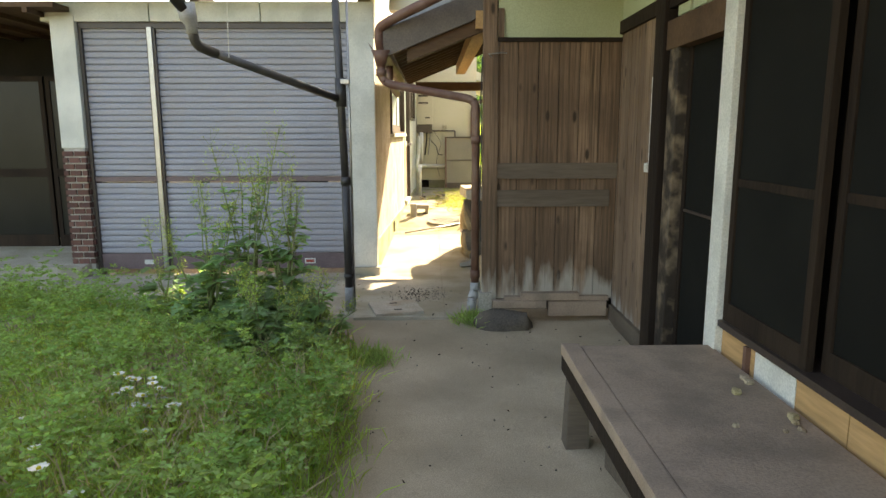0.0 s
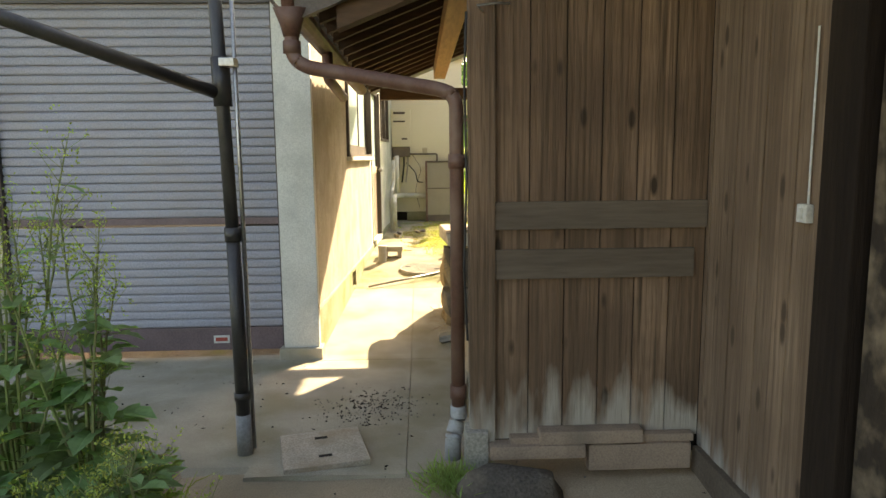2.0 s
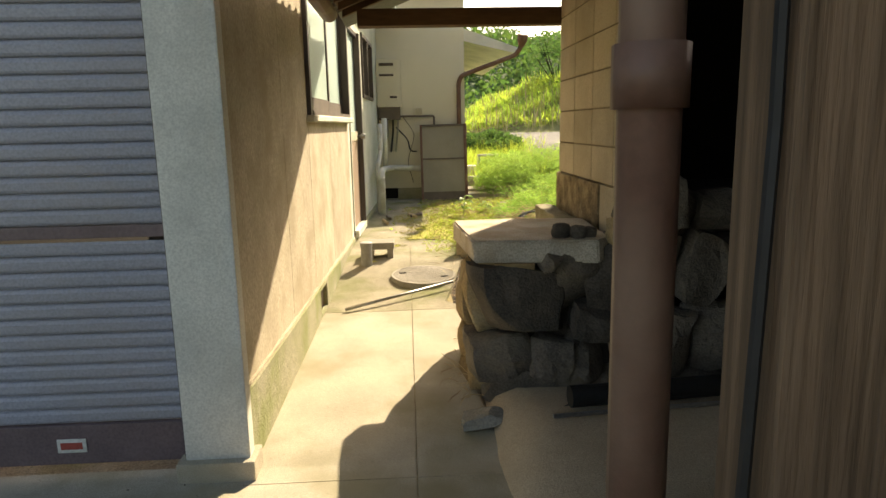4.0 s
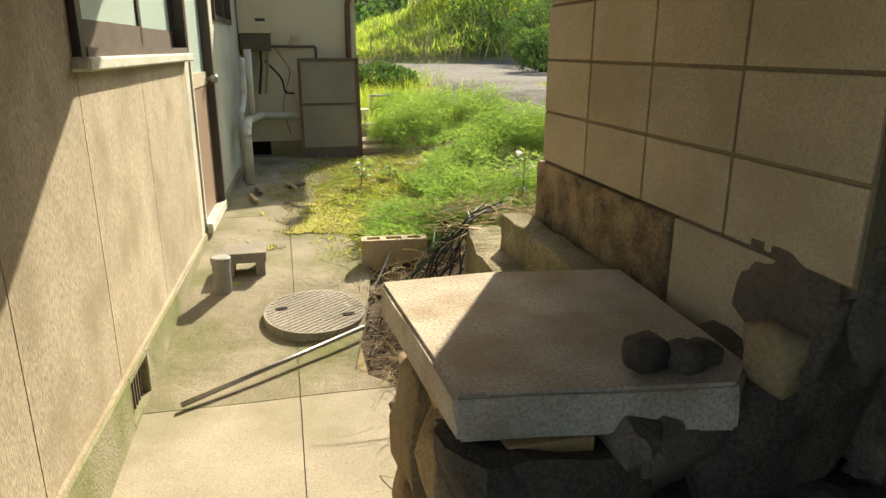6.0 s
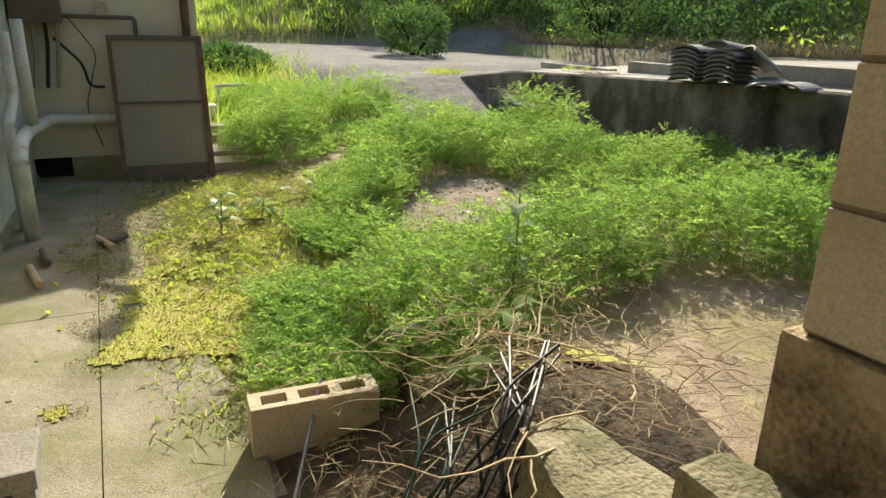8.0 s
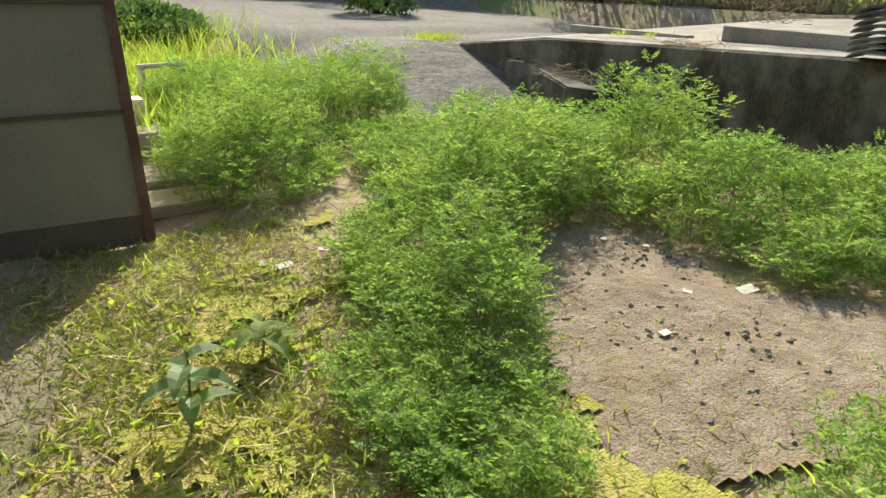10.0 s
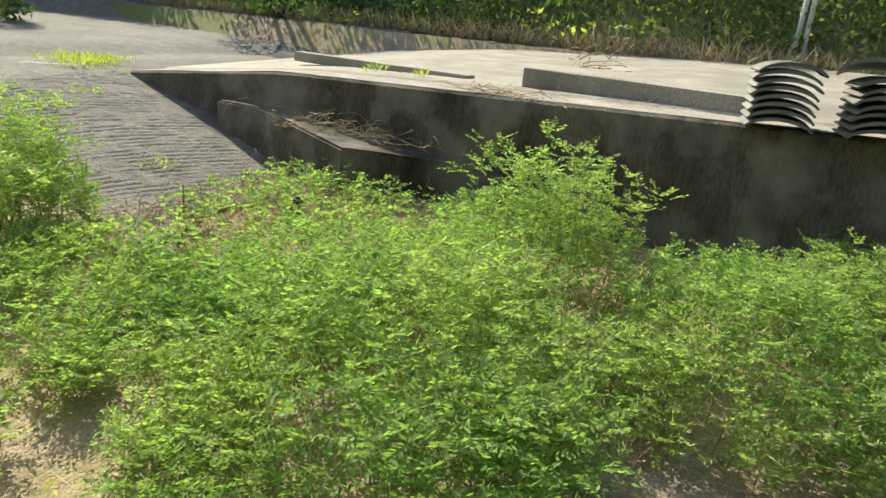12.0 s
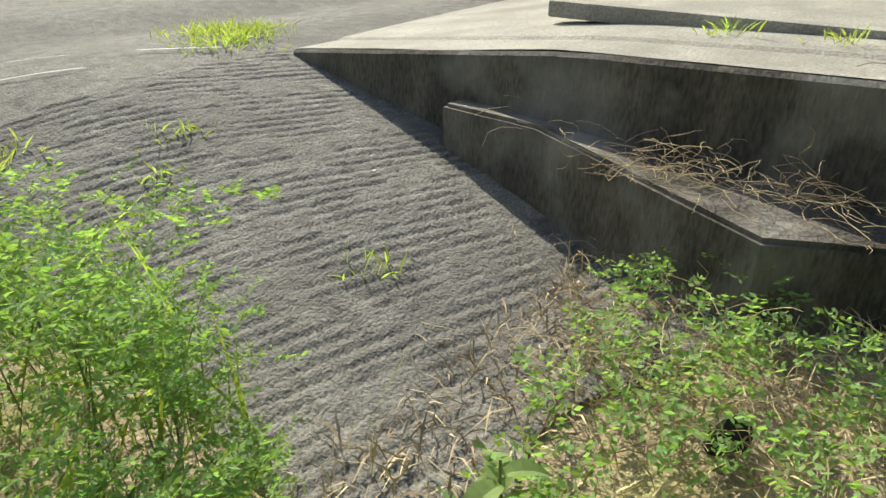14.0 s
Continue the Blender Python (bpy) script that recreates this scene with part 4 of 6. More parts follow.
screen_door(2.56, 3.34, WX - 0.035, 0.55, 2.45)
screen_door(1.66, 2.56, WX + 0.03, 0.55, 2.45)
screen_door(0.80, 1.72, WX - 0.01, 0.55, 2.45)
screen_door(-0.1, 0.82, WX + 0.03, 0.55, 2.45)
mpart("screen_track", box(WX - 0.06, WX + 0.12, -0.3, 3.34, 0.515, 0.55, bevel=0.004), M_ALU)
# unlit inside of the house, painted near-black behind the screens
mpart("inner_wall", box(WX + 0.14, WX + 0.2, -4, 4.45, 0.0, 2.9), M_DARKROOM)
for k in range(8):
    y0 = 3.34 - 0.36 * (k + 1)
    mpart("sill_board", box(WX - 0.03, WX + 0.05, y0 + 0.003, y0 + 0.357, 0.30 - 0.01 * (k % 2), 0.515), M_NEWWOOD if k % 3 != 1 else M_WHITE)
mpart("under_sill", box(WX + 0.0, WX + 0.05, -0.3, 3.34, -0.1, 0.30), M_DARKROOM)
mpart("bracket", box(WX - 0.055, WX - 0.03, 3.02, 3.05, 0.36, 0.50), M_BROWNPIPE)
mpart("upper_wall", box(WX + 0.03, WX + 0.15, -4, 3.34, 2.45, 2.9), M_DARKWOOD)
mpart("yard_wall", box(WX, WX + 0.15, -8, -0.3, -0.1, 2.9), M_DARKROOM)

# bench
bench = empty("bench", "long low wooden bench with a dusty board top", "bench")
part("tabletop", box(0.80, 1.50, -0.2, 3.42, 0.345, 0.385, bevel=0.004), M_BENCHTOP, bench)
part("edge_board", box(0.70, 0.797, -0.2, 3.45, 0.33, 0.39, bevel=0.01), M_BENCHTOP, bench, "split worn edge board")
part("apron", box(0.705, 0.745, -0.2, 3.45, 0.24, 0.328, bevel=0.006), M_DARKWOOD, bench)
part("end_apron", box(0.745, 1.50, 3.39, 3.425, 0.25, 0.343, bevel=0.004), M_DARKWOOD, bench)
for x0, y0 in ((0.70, 3.22), (1.40, 3.25), (0.70, 0.0), (1.40, 0.0)):
    lb = box(-0.05, 0.05, -0.05, 0.05, -0.115, 0.24, bevel=0.006)
    for v in lb.verts:
        s = 1.0 + 0.25 * (0.24 - v.co.z) / 0.36
        v.co.x, v.co.y = x0 + 0.055 + v.co.x * s, y0 + 0.05 + v.co.y * s
    part("leg", lb, M_BATTEN, bench)
tb = box(0, 0.9, -0.06, 0.06, 0, 0.16, bevel=0.02, m=pose(0.90, 3.02, -0.12, 0, 0, -82))
tagged(part("timber_block", tb, M_BATTEN), "bleached timber lying under the bench", "timber")
rng = random.Random(4)
for k in range(14):
    x, y = rng.uniform(1.1, 1.48), rng.uniform(1.5, 3.2)
    s = rng.uniform(0.008, 0.02)
    c = rough_stone(s, s * 1.3, s * 0.7, k)
    bmesh.ops.translate(c, verts=c.verts, vec=(x, y, 0.385 + s * 0.5))
    tagged(part("earth_crumb", c, M_DIRT), "dry crumb of earth on the bench top", "crumb", "crumbs on the bench")

# ---- roofs over yard side and passage ----
# unseen soffit, added to shade the boards and screens below it
mpart("eave_soffit", box(0.35, WX + 0.1, -7.0, BY + 0.05, 2.86, 2.92), M_RAFTER)
settle(before, 0.88)
main = empty("lean_to_roof", "tiled timber lean-to roof over the passage", "roof", kind="structure")
# passage roof: plane rising to the east, tile-ended at the eave
RX0, RZ0, SL = -0.33, 2.15, 0.40


def roof_z(x):
    return RZ0 + SL * (x - RX0)


def roof_slab(x0, x1, y0, y1, dz0, dz1):
    b = bmesh.new()
    vs = []
    for dz in (dz0, dz1):
        for x, y in ((x0, y0), (x1, y0), (x1, y1), (x0, y1)):
            vs.append(b.verts.new((x, y, roof_z(x) + dz)))
    for f in ((0, 3, 2, 1), (4, 5, 6, 7), (0, 1, 5, 4), (1, 2, 6, 5), (2, 3, 7, 6), (3, 0, 4, 7)):
        b.faces.new([vs[i] for i in f])
    return b


RY0, RY1 = 5.30, 9.25
mpart("roof_boarding", roof_slab(RX0, 4.2, RY0, RY1, 0.05, 0.075), M_RAFTER)
mpart("roof_bed", roof_slab(RX0 - 0.02, 4.2, RY0 - 0.05, RY1, 0.08, 0.13), M_TILE)
y = RY0 + 0.06
while y < RY1:
    mpart("rafter", roof_slab(RX0 + 0.02, 4.0, y, y + 0.045, -0.01, 0.05), M_RAFTER)
    y += 0.27
mpart("eave_extension", roof_slab(RX0 - 0.02, 1.4, RY1, 9.95, 0.05, 0.13), M_TILE)
mpart("barge_board", roof_slab(RX0 - 0.03, 1.6, RY0 - 0.09, RY0 - 0.05, -0.06, 0.14), M_GALV, "grey barge board")
mpart("barge_timber", roof_slab(RX0 + 0.15, 1.6, RY0 - 0.045, RY0 + 0.05, -0.16, -0.012), M_RAFTER)
mpart("roof_beam", box(0.34, 0.46, 5.20, 9.25, 2.29, 2.42, bevel=0.008), M_NEWWOOD, "pale squared roof beam")
mpart("cross_beam", box(-0.2, 3.9, 8.95, 9.07, 2.06, 2.17, bevel=0.008), M_RAFTER)
k = 0
y = RY0
while y < RY1:
    tb = tube([(RX0 - 0.06, y, roof_z(RX0 - 0.06) + 0.13), (4.2, y, roof_z(4.2) + 0.13)], 0.055, sides=8)
    mpart("roof_tile_row", tb, M_TILE)
    y += 0.16
# front high roof that closes the house above: unseen, added to keep sun off the yard
mpart("high_roof", box(1.42, 9.0, -8.0, 7.2, 4.0, 4.2), M_TILE)
mpart("gable_wall", box(1.5, 8.8, 5.05, 5.15, 2.6, 4.0), M_PLASTER_G)
mpart("gable_wall", box(1.43, 1.52, -8.0, 5.05, 2.62, 4.0), M_PLASTER_G)

# ---- shed on the stone wall ----
shed = empty("block_shed", "concrete block shed standing on a dry stone wall", "shed", kind="structure")
CX, CY0, CY1, CZ0 = 1.14, 7.36, 8.97, 1.09


def spart(name, b, mat, label="", smooth=False):
    return part(name, b, mat, shed, label, smooth)


spart("block_core", box(CX + 0.006, CX + 0.14, CY0 + 0.006, CY1 - 0.006, CZ0, 2.70), M_JOINT)
for r in range(8):
    z = CZ0 + 0.2 * r
    y = CY1
    first = True
    while y > CY0 + 0.01:
        a = max(CY0, y - 0.4)
        if y - a > 0.02:
            spart("concrete_block", box(CX, CX + 0.146, a + 0.005, y - 0.005, z + 0.005, z + 0.195, bevel=0.004), M_BLOCK)
        y = a
spart("render_base", box(CX - 0.015, CX + 0.13, 7.98, CY1 + 0.02, 0.3, CZ0 - 0.003, bevel=0.012), M_RENDER, "rough brown render base")
spart("base_slab", box(CX - 0.005, CX + 0.13, 7.55, 7.975, 0.3, CZ0 - 0.003, bevel=0.01), M_BLOCK)
# near-black walls close the lean-to; its darkness is in their colour
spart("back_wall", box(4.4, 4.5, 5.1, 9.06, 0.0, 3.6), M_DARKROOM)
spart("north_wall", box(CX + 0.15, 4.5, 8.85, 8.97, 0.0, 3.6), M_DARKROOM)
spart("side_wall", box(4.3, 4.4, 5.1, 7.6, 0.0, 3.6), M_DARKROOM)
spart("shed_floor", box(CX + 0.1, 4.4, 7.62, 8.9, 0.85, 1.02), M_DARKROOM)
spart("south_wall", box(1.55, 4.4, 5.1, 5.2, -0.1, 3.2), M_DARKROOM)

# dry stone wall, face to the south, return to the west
spart("wall_core", box(0.52, 4.4, 7.60, 8.25, -0.1, 0.80), M_GAPFILL)
spart("wall_core", box(1.28, 4.4, 7.60, 8.0, 0.5, 0.98), M_GAPFILL)
stones = (  # x, z, half-width, half-height, tilt
    (0.62, 0.58, 0.21, 0.155, 4), (0.53, 0.30, 0.14, 0.11, -6), (0.77, 0.29, 0.10, 0.085, 8), (0.92, 0.22, 0.11, 0.13, 22), (0.90, 0.70, 0.13, 0.13, -28), (0.77, 0.77, 0.05, 0.04, 0), (1.0, 0.46, 0.12, 0.09, 12), (1.17, 0.70, 0.22, 0.17, -6),
    (1.28, 0.34, 0.185, 0.175, 3), (1.62, 0.36, 0.165, 0.16, -5), (1.52, 0.70, 0.13, 0.165, 10), (1.28, 0.98, 0.17, 0.13, 4), (1.60, 0.98, 0.14, 0.11, -8), (1.80, 0.74, 0.12, 0.13, 14), (1.92, 0.98, 0.17, 0.12, 4),
    (1.96, 0.40, 0.15, 0.19, -4), (2.16, 0.72, 0.17, 0.14, 6), (2.30, 0.36, 0.17, 0.18, 9), (2.28, 0.99, 0.17, 0.12, -6), (2.55, 0.68, 0.18, 0.15, 4), (2.66, 0.34, 0.18, 0.17, -7), (2.66, 0.98, 0.18, 0.13, 3), (2.95, 0.66, 0.18, 0.16, 8), (3.05, 0.32, 0.18, 0.16, -5), (3.05, 0.98, 0.18, 0.13, 3),
    (0.66, 0.14, 0.20, 0.10, 3), (1.06, 0.10, 0.19, 0.09, -4), (1.45, 0.10, 0.19, 0.10, 3), (1.85, 0.12, 0.18, 0.11, -3), (2.25, 0.10, 0.18, 0.10, 3), (2.65, 0.10, 0.19, 0.10, 0))
for k, (x, z, hw, hh, tilt) in enumerate(stones):
    s = rough_stone(hw * 1.06, 0.15, hh * 1.06, k + 1, 0.12)
    bmesh.ops.transform(s, matrix=pose(x, 7.58 + 0.03 * math.sin(k * 2.1), z, 0, tilt, 0), verts=s.verts)
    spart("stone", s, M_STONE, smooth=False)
for k, (y, z, hy, hz) in enumerate(((7.74, 0.54, 0.17, 0.16), (8.06, 0.50, 0.16, 0.17), (7.72, 0.24, 0.18, 0.14), (8.08, 0.20, 0.18, 0.13), (7.9, 0.02, 0.2, 0.09), (8.25, 0.34, 0.09, 0.16))):
    s = rough_stone(0.13, hy, hz, 40 + k, 0.13)
    bmesh.ops.transform(s, matrix=pose(0.50, y, z, 5 * k - 10, 0, 0), verts=s.verts)
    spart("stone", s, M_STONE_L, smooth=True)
for k, (x, y, z, r1, r2, r3) in enumerate(((1.10, 7.47, 0.90, 0.06, 0.06, 0.07), (1.17, 7.46, 0.96, 0.07, 0.08, 0.10), (1.27, 7.45, 1.04, 0.11, 0.1, 0.12))):
    s = rough_stone(r1, r2, r3, 60 + k, 0.15)
    bmesh.ops.translate(s, verts=s.verts, vec=(x, y, z))
    spart("stone", s, M_STONE if k else M_STONE_L, smooth=True)
# low fallen stones and a leaning flat one
for k, (x, y, z, rx, ry, rz) in enumerate(((0.42, 7.30, 0.07, 0.10, 0.07, 0.035), (0.62, 7.32, 0.05, 0.12, 0.08, 0.06), (0.85, 7.36, 0.08, 0.15, 0.08, 0.06))):
    s = rough_stone(rx, ry, rz, 70 + k, 0.15)
    bmesh.ops.transform(s, matrix=pose(x, y, z, 0, -12 if k == 0 else 4, 20 * k), verts=s.verts)
    tagged(part("fallen_stone", s, M_STONE if k else M_RTOP), "loose flat stone fallen at the wall foot", "stone", "fallen stones")
# raised earth floor before the wall
vs, fs = [], []
nx, ny = 40, 20
for j in range(ny + 1):
    for i in range(nx + 1):
        x, y = 0.40 + 4.0 * i / nx, 5.14 + 2.53 * j / ny
        z = 0.06 + 0.09 * smoothstep(0.42, 0.62, x) * smoothstep(6.2, 7.1, y) + 0.015 * noise.noise(Vector((x * 5, y * 5, 0)))
        vs.append((x, y, z if i and j else -0.05))
for j in range(ny):
    for i in range(nx):
        a = j * (nx + 1) + i
        fs.append((a, a + 1, a + nx + 2, a + nx + 1))
tagged(quads("floor", vs, fs, M_YARD, smooth=True), "raised earth floor under the lean-to roof", "floor", kind="structure")

# slab on the pier, with hollow bricks under it
sl = bmesh.new()
plan = [(0.40, 7.52), (0.98, 7.44), (1.06, 7.52), (1.10, 8.18), (0.68, 8.24), (0.35, 8.22)]
lo = [sl.verts.new((x, y, 0.765)) for x, y in plan]
hi = [sl.verts.new((x, y, 0.875)) for x, y in plan]
sl.faces.new(hi)
sl.faces.new(lo[::-1])
for i in range(6):
    sl.faces.new((lo[i], lo[(i + 1) % 6], hi[(i + 1) % 6], hi[i]))
bmesh.ops.bevel(sl, geom=sl.edges[:], offset=0.008, segments=2, affect="EDGES")
bmesh.ops.subdivide_edges(sl, edges=sl.edges, cuts=3)
for v in sl.verts:
    if v.co.z < 0.87:
        v.co += Vector((noise.noise(v.co * 14), noise.noise(v.co * 14 + Vector((5, 0, 0))), 0.4 * noise.noise(v.co * 14 + Vector((0, 5, 0))))) * 0.010
tagged(part("concrete_slab", sl, M_SLAB), "thick cast concrete slab lying on stones and bricks", "slab")
for k in range(3):
    hb = empty("hollow_brick", "ochre hollow brick laid under the slab edge", "brick", "bricks under the slab")
    y0 = 7.54 + k * 0.215
    part("shell", box(0.425, 0.52, y0, y0 + 0.205, 0.665, 0.764, bevel=0.004), M_HOLLOW, hb)
    for q in range(4):
        part("hole", box(0.4235, 0.4255, y0 + 0.018 + q * 0.046, y0 + 0.048 + q * 0.046, 0.685, 0.745), M_DARKROOM, hb)
bb = box(0.50, 0.69, 7.49, 7.58, 0.68, 0.763, bevel=0.006)
tagged(part("brick", bb, M_HOLLOW), "flat brick wedged under the slab front", "brick")
for k, (x, y, r) in enumerate(((0.83, 7.56, 0.042), (0.905, 7.53, 0.036), (0.965, 7.55, 0.03))):
    s = rough_stone(r, r, r * 0.8, 80 + k, 0.1, 0.75)
    bmesh.ops.translate(s, verts=s.verts, vec=(x, y, 0.872 + r * 0.8))
    tagged(part("pebble", s, M_STONE, smooth=True), "round dark stone resting on the slab", "stone", "stones on the slab")

# planter trough north of the slab: wall, ledge and curb
tr = box(0.93, 1.12, 8.27, 9.42, 0.05, 0.70, bevel=0.02)
bmesh.ops.subdivide_edges(tr, edges=tr.edges, cuts=12, use_grid_fill=True)
for v in tr.verts:
    v.co += Vector((noise.noise(v.co * 4), noise.noise(v.co * 4 + Vector((3, 0, 0))), noise.noise(v.co * 4 + Vector((0, 3, 0))))) * 0.03
    v.co += Vector((noise.noise(v.co * 17), noise.noise(v.co * 17 + Vector((3, 0, 0))), noise.noise(v.co * 17 + Vector((0, 3, 0))))) * 0.012
    v.co.x -= 0.13 * (9.4 - v.co.y) * smoothstep(1.1, 0.95, v.co.x)
tagged(part("low_wall", tr, M_MOSSCONC), "mossy broken concrete wall beside the pit", "wall", kind="structure")
cb = box(0.985, 1.10, 8.22, 9.02, 0.4, 0.855, bevel=0.012)
bmesh.ops.subdivide_edges(cb, edges=cb.edges, cuts=9, use_grid_fill=True)
for v in cb.verts:
    v.co += Vector((noise.noise(v.co * 11), noise.noise(v.co * 11 + Vector((3, 0, 0))), noise.noise(v.co * 11 + Vector((0, 3, 0))))) * 0.012
tagged(part("curb", cb, M_MOSSCONC), "low concrete curb along the shed wall", "curb", kind="structure")

# ---- pipes and gutters of the yard ----
before = tops()
pole = empty("drainpipe", "black plastic downpipe standing on the concrete apron", "drainpipe")
part("pipe", tube([(-0.75, 5.88, 0.13), (-0.76, 5.90, 1.10)], 0.036), M_BLACKPIPE, pole, smooth=True)
part("pipe", tube([(-0.762, 5.905, 1.10), (-0.785, 5.93, 1.84), (-0.83, 5.99, 3.0)], 0.034), M_BLACKPIPE, pole, smooth=True)
part("collar", tube([(-0.76, 5.90, 1.06), (-0.76, 5.90, 1.13)], 0.042), M_BLACKPIPE, pole, smooth=True)
part("collar", tube([(-0.78, 5.925, 1.74), (-0.787, 5.932, 1.98)], 0.047), M_BLACKPIPE, pole, smooth=True)
part("collar", tube([(-0.75, 5.88, 0.22), (-0.75, 5.88, 0.26)], 0.042), M_BLACKPIPE, pole, smooth=True)
part("socket", tube([(-0.75, 5.88, -0.09), (-0.75, 5.88, 0.14)], 0.041), M_GREYPVC, pole, "grey pipe socket", True)
part("branch", tube([(-0.79, 5.93, 1.80), (-1.60, 4.98, 2.10)], 0.032), M_BLACKPIPE, pole, "sloping branch pipe", True)
part("elbow", tube(bend([(-1.56, 5.03, 2.085), (-1.66, 4.90, 2.13), (-1.67, 4.86, 2.24)], 0.05), 0.036), M_BLACKPIPE, pole, smooth=True)
part("hopper", tube([(-1.67, 4.86, 2.20), (-1.67, 4.86, 2.26), (-1.68, 4.84, 2.30), (-1.69, 4.82, 2.40)], [0.038, 0.042, 0.06, 0.065]), M_GREYPVC, pole, "grey hopper", True)
part("upper_pipe", tube([(-1.69, 4.80, 2.36), (-1.95, 4.55, 2.72), (-2.1, 4.4, 2.9)], 0.042), M_BLACKPIPE, pole, smooth=True)
part("support_rod", tube([(-0.705, 5.90, -0.06), (-0.715, 5.93, 3.0)], 0.011, sides=8), M_STEEL, pole, "thin grey steel rod", True)
part("clamp", box(-0.775, -0.70, 5.86, 5.95, 1.93, 1.97, bevel=0.004), M_STEEL, pole)
hw = empty("hanging_wire", "thin rusty wire hanging beside the gutter pipe", "wire")
part("strand", tube([(-1.45, 4.95, 2.95), (-1.44, 4.95, 2.6), (-1.45, 4.96, 2.05)], 0.004, sides=6), M_LITTER, hw)

bp = empty("drainpipe", "brown downpipe at the corner of the board screen", "drainpipe")
G = (0.385, 5.78)
part("pipe", tube(bend([(-0.43, 5.95, 2.22), (-0.43, 5.95, 1.98), (-0.36, 5.93, 1.93), (G[0] - 0.05, 5.80, 1.80), (G[0], G[1], 1.76), (G[0], G[1], 0.16)], 0.05), 0.036), M_BROWNPIPE, bp, smooth=True)
for z in (1.42, 0.24):
    part("collar", tube([(G[0], G[1], z), (G[0], G[1], z + 0.07)], 0.043), M_BROWNPIPE, bp, smooth=True)
part("collar", tube([(-0.43, 5.95, 2.0), (-0.43, 5.95, 2.06)], 0.045), M_BROWNPIPE, bp, smooth=True)
part("hopper", tube([(-0.43, 5.95, 2.08), (-0.43, 5.95, 2.14), (-0.43, 5.94, 2.22)], [0.04, 0.055, 0.085]), M_BROWNPIPE, bp, "cracked brown hopper", True)
part("upper_elbow", tube(bend([(-0.43, 5.95, 2.2), (-0.45, 5.95, 2.40), (-0.30, 5.85, 2.47), (0.2, 5.6, 2.66)], 0.06), 0.042), M_BROWNPIPE, bp, smooth=True)
part("foot_elbow", tube(bend([(G[0], G[1], 0.20), (G[0], G[1], 0.13), (G[0] - 0.03, G[1] - 0.04, 0.05), (G[0] - 0.035, G[1] - 0.05, -0.09)], 0.03), 0.043), M_GREYPVC, bp, "grey foot elbow", True)
settle(before, 0.88)
# eave gutter along the passage roof with its own short pipe
gt = empty("gutter", "brown half-round gutter under the passage roof", "gutter")
b = bmesh.new()
rings = []
for y in (RY0 - 0.1, RY1):
    rings.append([b.verts.new((RX0 - 0.08 + 0.06 * math.cos(a), y, roof_z(RX0) + 0.04 + 0.06 * math.sin(a))) for a in np.linspace(math.pi, 2 * math.pi, 9)])
for i in range(8):
    b.faces.new((rings[0][i], rings[0][i + 1], rings[1][i + 1], rings[1][i]))
part("trough", b, M_BROWNPIPE, gt)
part("outlet_pipe", tube(bend([(-0.39, 6.5, 2.14), (-0.39, 6.5, 1.98), (-0.34, 6.9, 1.9)], 0.05), 0.034), M_BROWNPIPE, gt, smooth=True)

# hatch cover in the apron
HX, HY = -0.29, 5.14
hc = empty("hatch_cover", "square concrete inspection cover with two lifting slots", "cover")
hm = pose(HX, HY, ground_z(HX, HY) + 0.018, 0, 0, 14)
part("plate", box(-0.19, 0.19, -0.19, 0.19, 0.0, 0.03, bevel=0.008, m=hm), M_SLAB, hc)
for s in (-0.1, 0.1):
    part("slot", box(-0.03, 0.03, s - 0.012, s + 0.012, 0.029, 0.0315, m=hm), M_DARKROOM, hc)
# manhole
mh = empty("manhole_cover", "round grey ribbed manhole cover with two slots", "cover")
mz = ground_z(0.19, 9.66)
mm = pose(0.20, 9.62, mz - 0.026, 4.0, 0, 8)
b = bmesh.new()
bmesh.ops.create_cone(b, cap_ends=True, segments=48, radius1=0.262, radius2=0.255, depth=0.05)
bmesh.ops.transform(b, matrix=mm @ Matrix.Translation((0, 0, 0.03)), verts=b.verts)
part("plate", b, M_RTOP, mh)
b = bmesh.new()
bmesh.ops.create_cone(b, cap_ends=True, segments=48, radius1=0.272, radius2=0.27, depth=0.03)
bmesh.ops.transform(b, matrix=mm @ Matrix.Translation((0, 0, 0.0)), verts=b.verts)
part("rim", b, M_CONC, mh)
b = bmesh.new()
for k in range(-9, 10):
    w = math.sqrt(max(0.0, 0.24 ** 2 - (k * 0.026) ** 2))
    box(-w, w, k * 0.026 - 0.003, k * 0.026 + 0.003, 0.054, 0.058, b, m=mm @ Matrix.Rotation(0.5, 4, "Z"))
part("rib_pattern", b, M_RTOP, mh)
for x, y in ((-0.16, 0.06), (0.15, -0.1)):
    part("slot", box(x - 0.03, x + 0.03, y - 0.014, y + 0.014, 0.055, 0.0595, m=mm), M_DARKROOM, mh)
# rod across the passage
rod = empty("metal_rod", "long thin grey metal pipe lying across the paving", "pipe")
part("pipe", tube([(-0.36, 8.90, ground_z(-0.36, 8.9) + 0.035), (0.42, 9.36, ground_z(0.42, 9.36) + 0.055)], 0.011, sides=8), M_STEEL, rod, smooth=True)
# stub and block by the wall
sb = empty("pipe_stub", "capped grey plastic pipe stub beside the wall", "pipe")
sz = ground_z(-0.27, 9.95)
part("pipe", tube([(-0.27, 9.95, sz - 0.02), (-0.27, 9.95, sz + 0.19)], 0.048, sides=20), M_GREYPVC, sb, smooth=False)
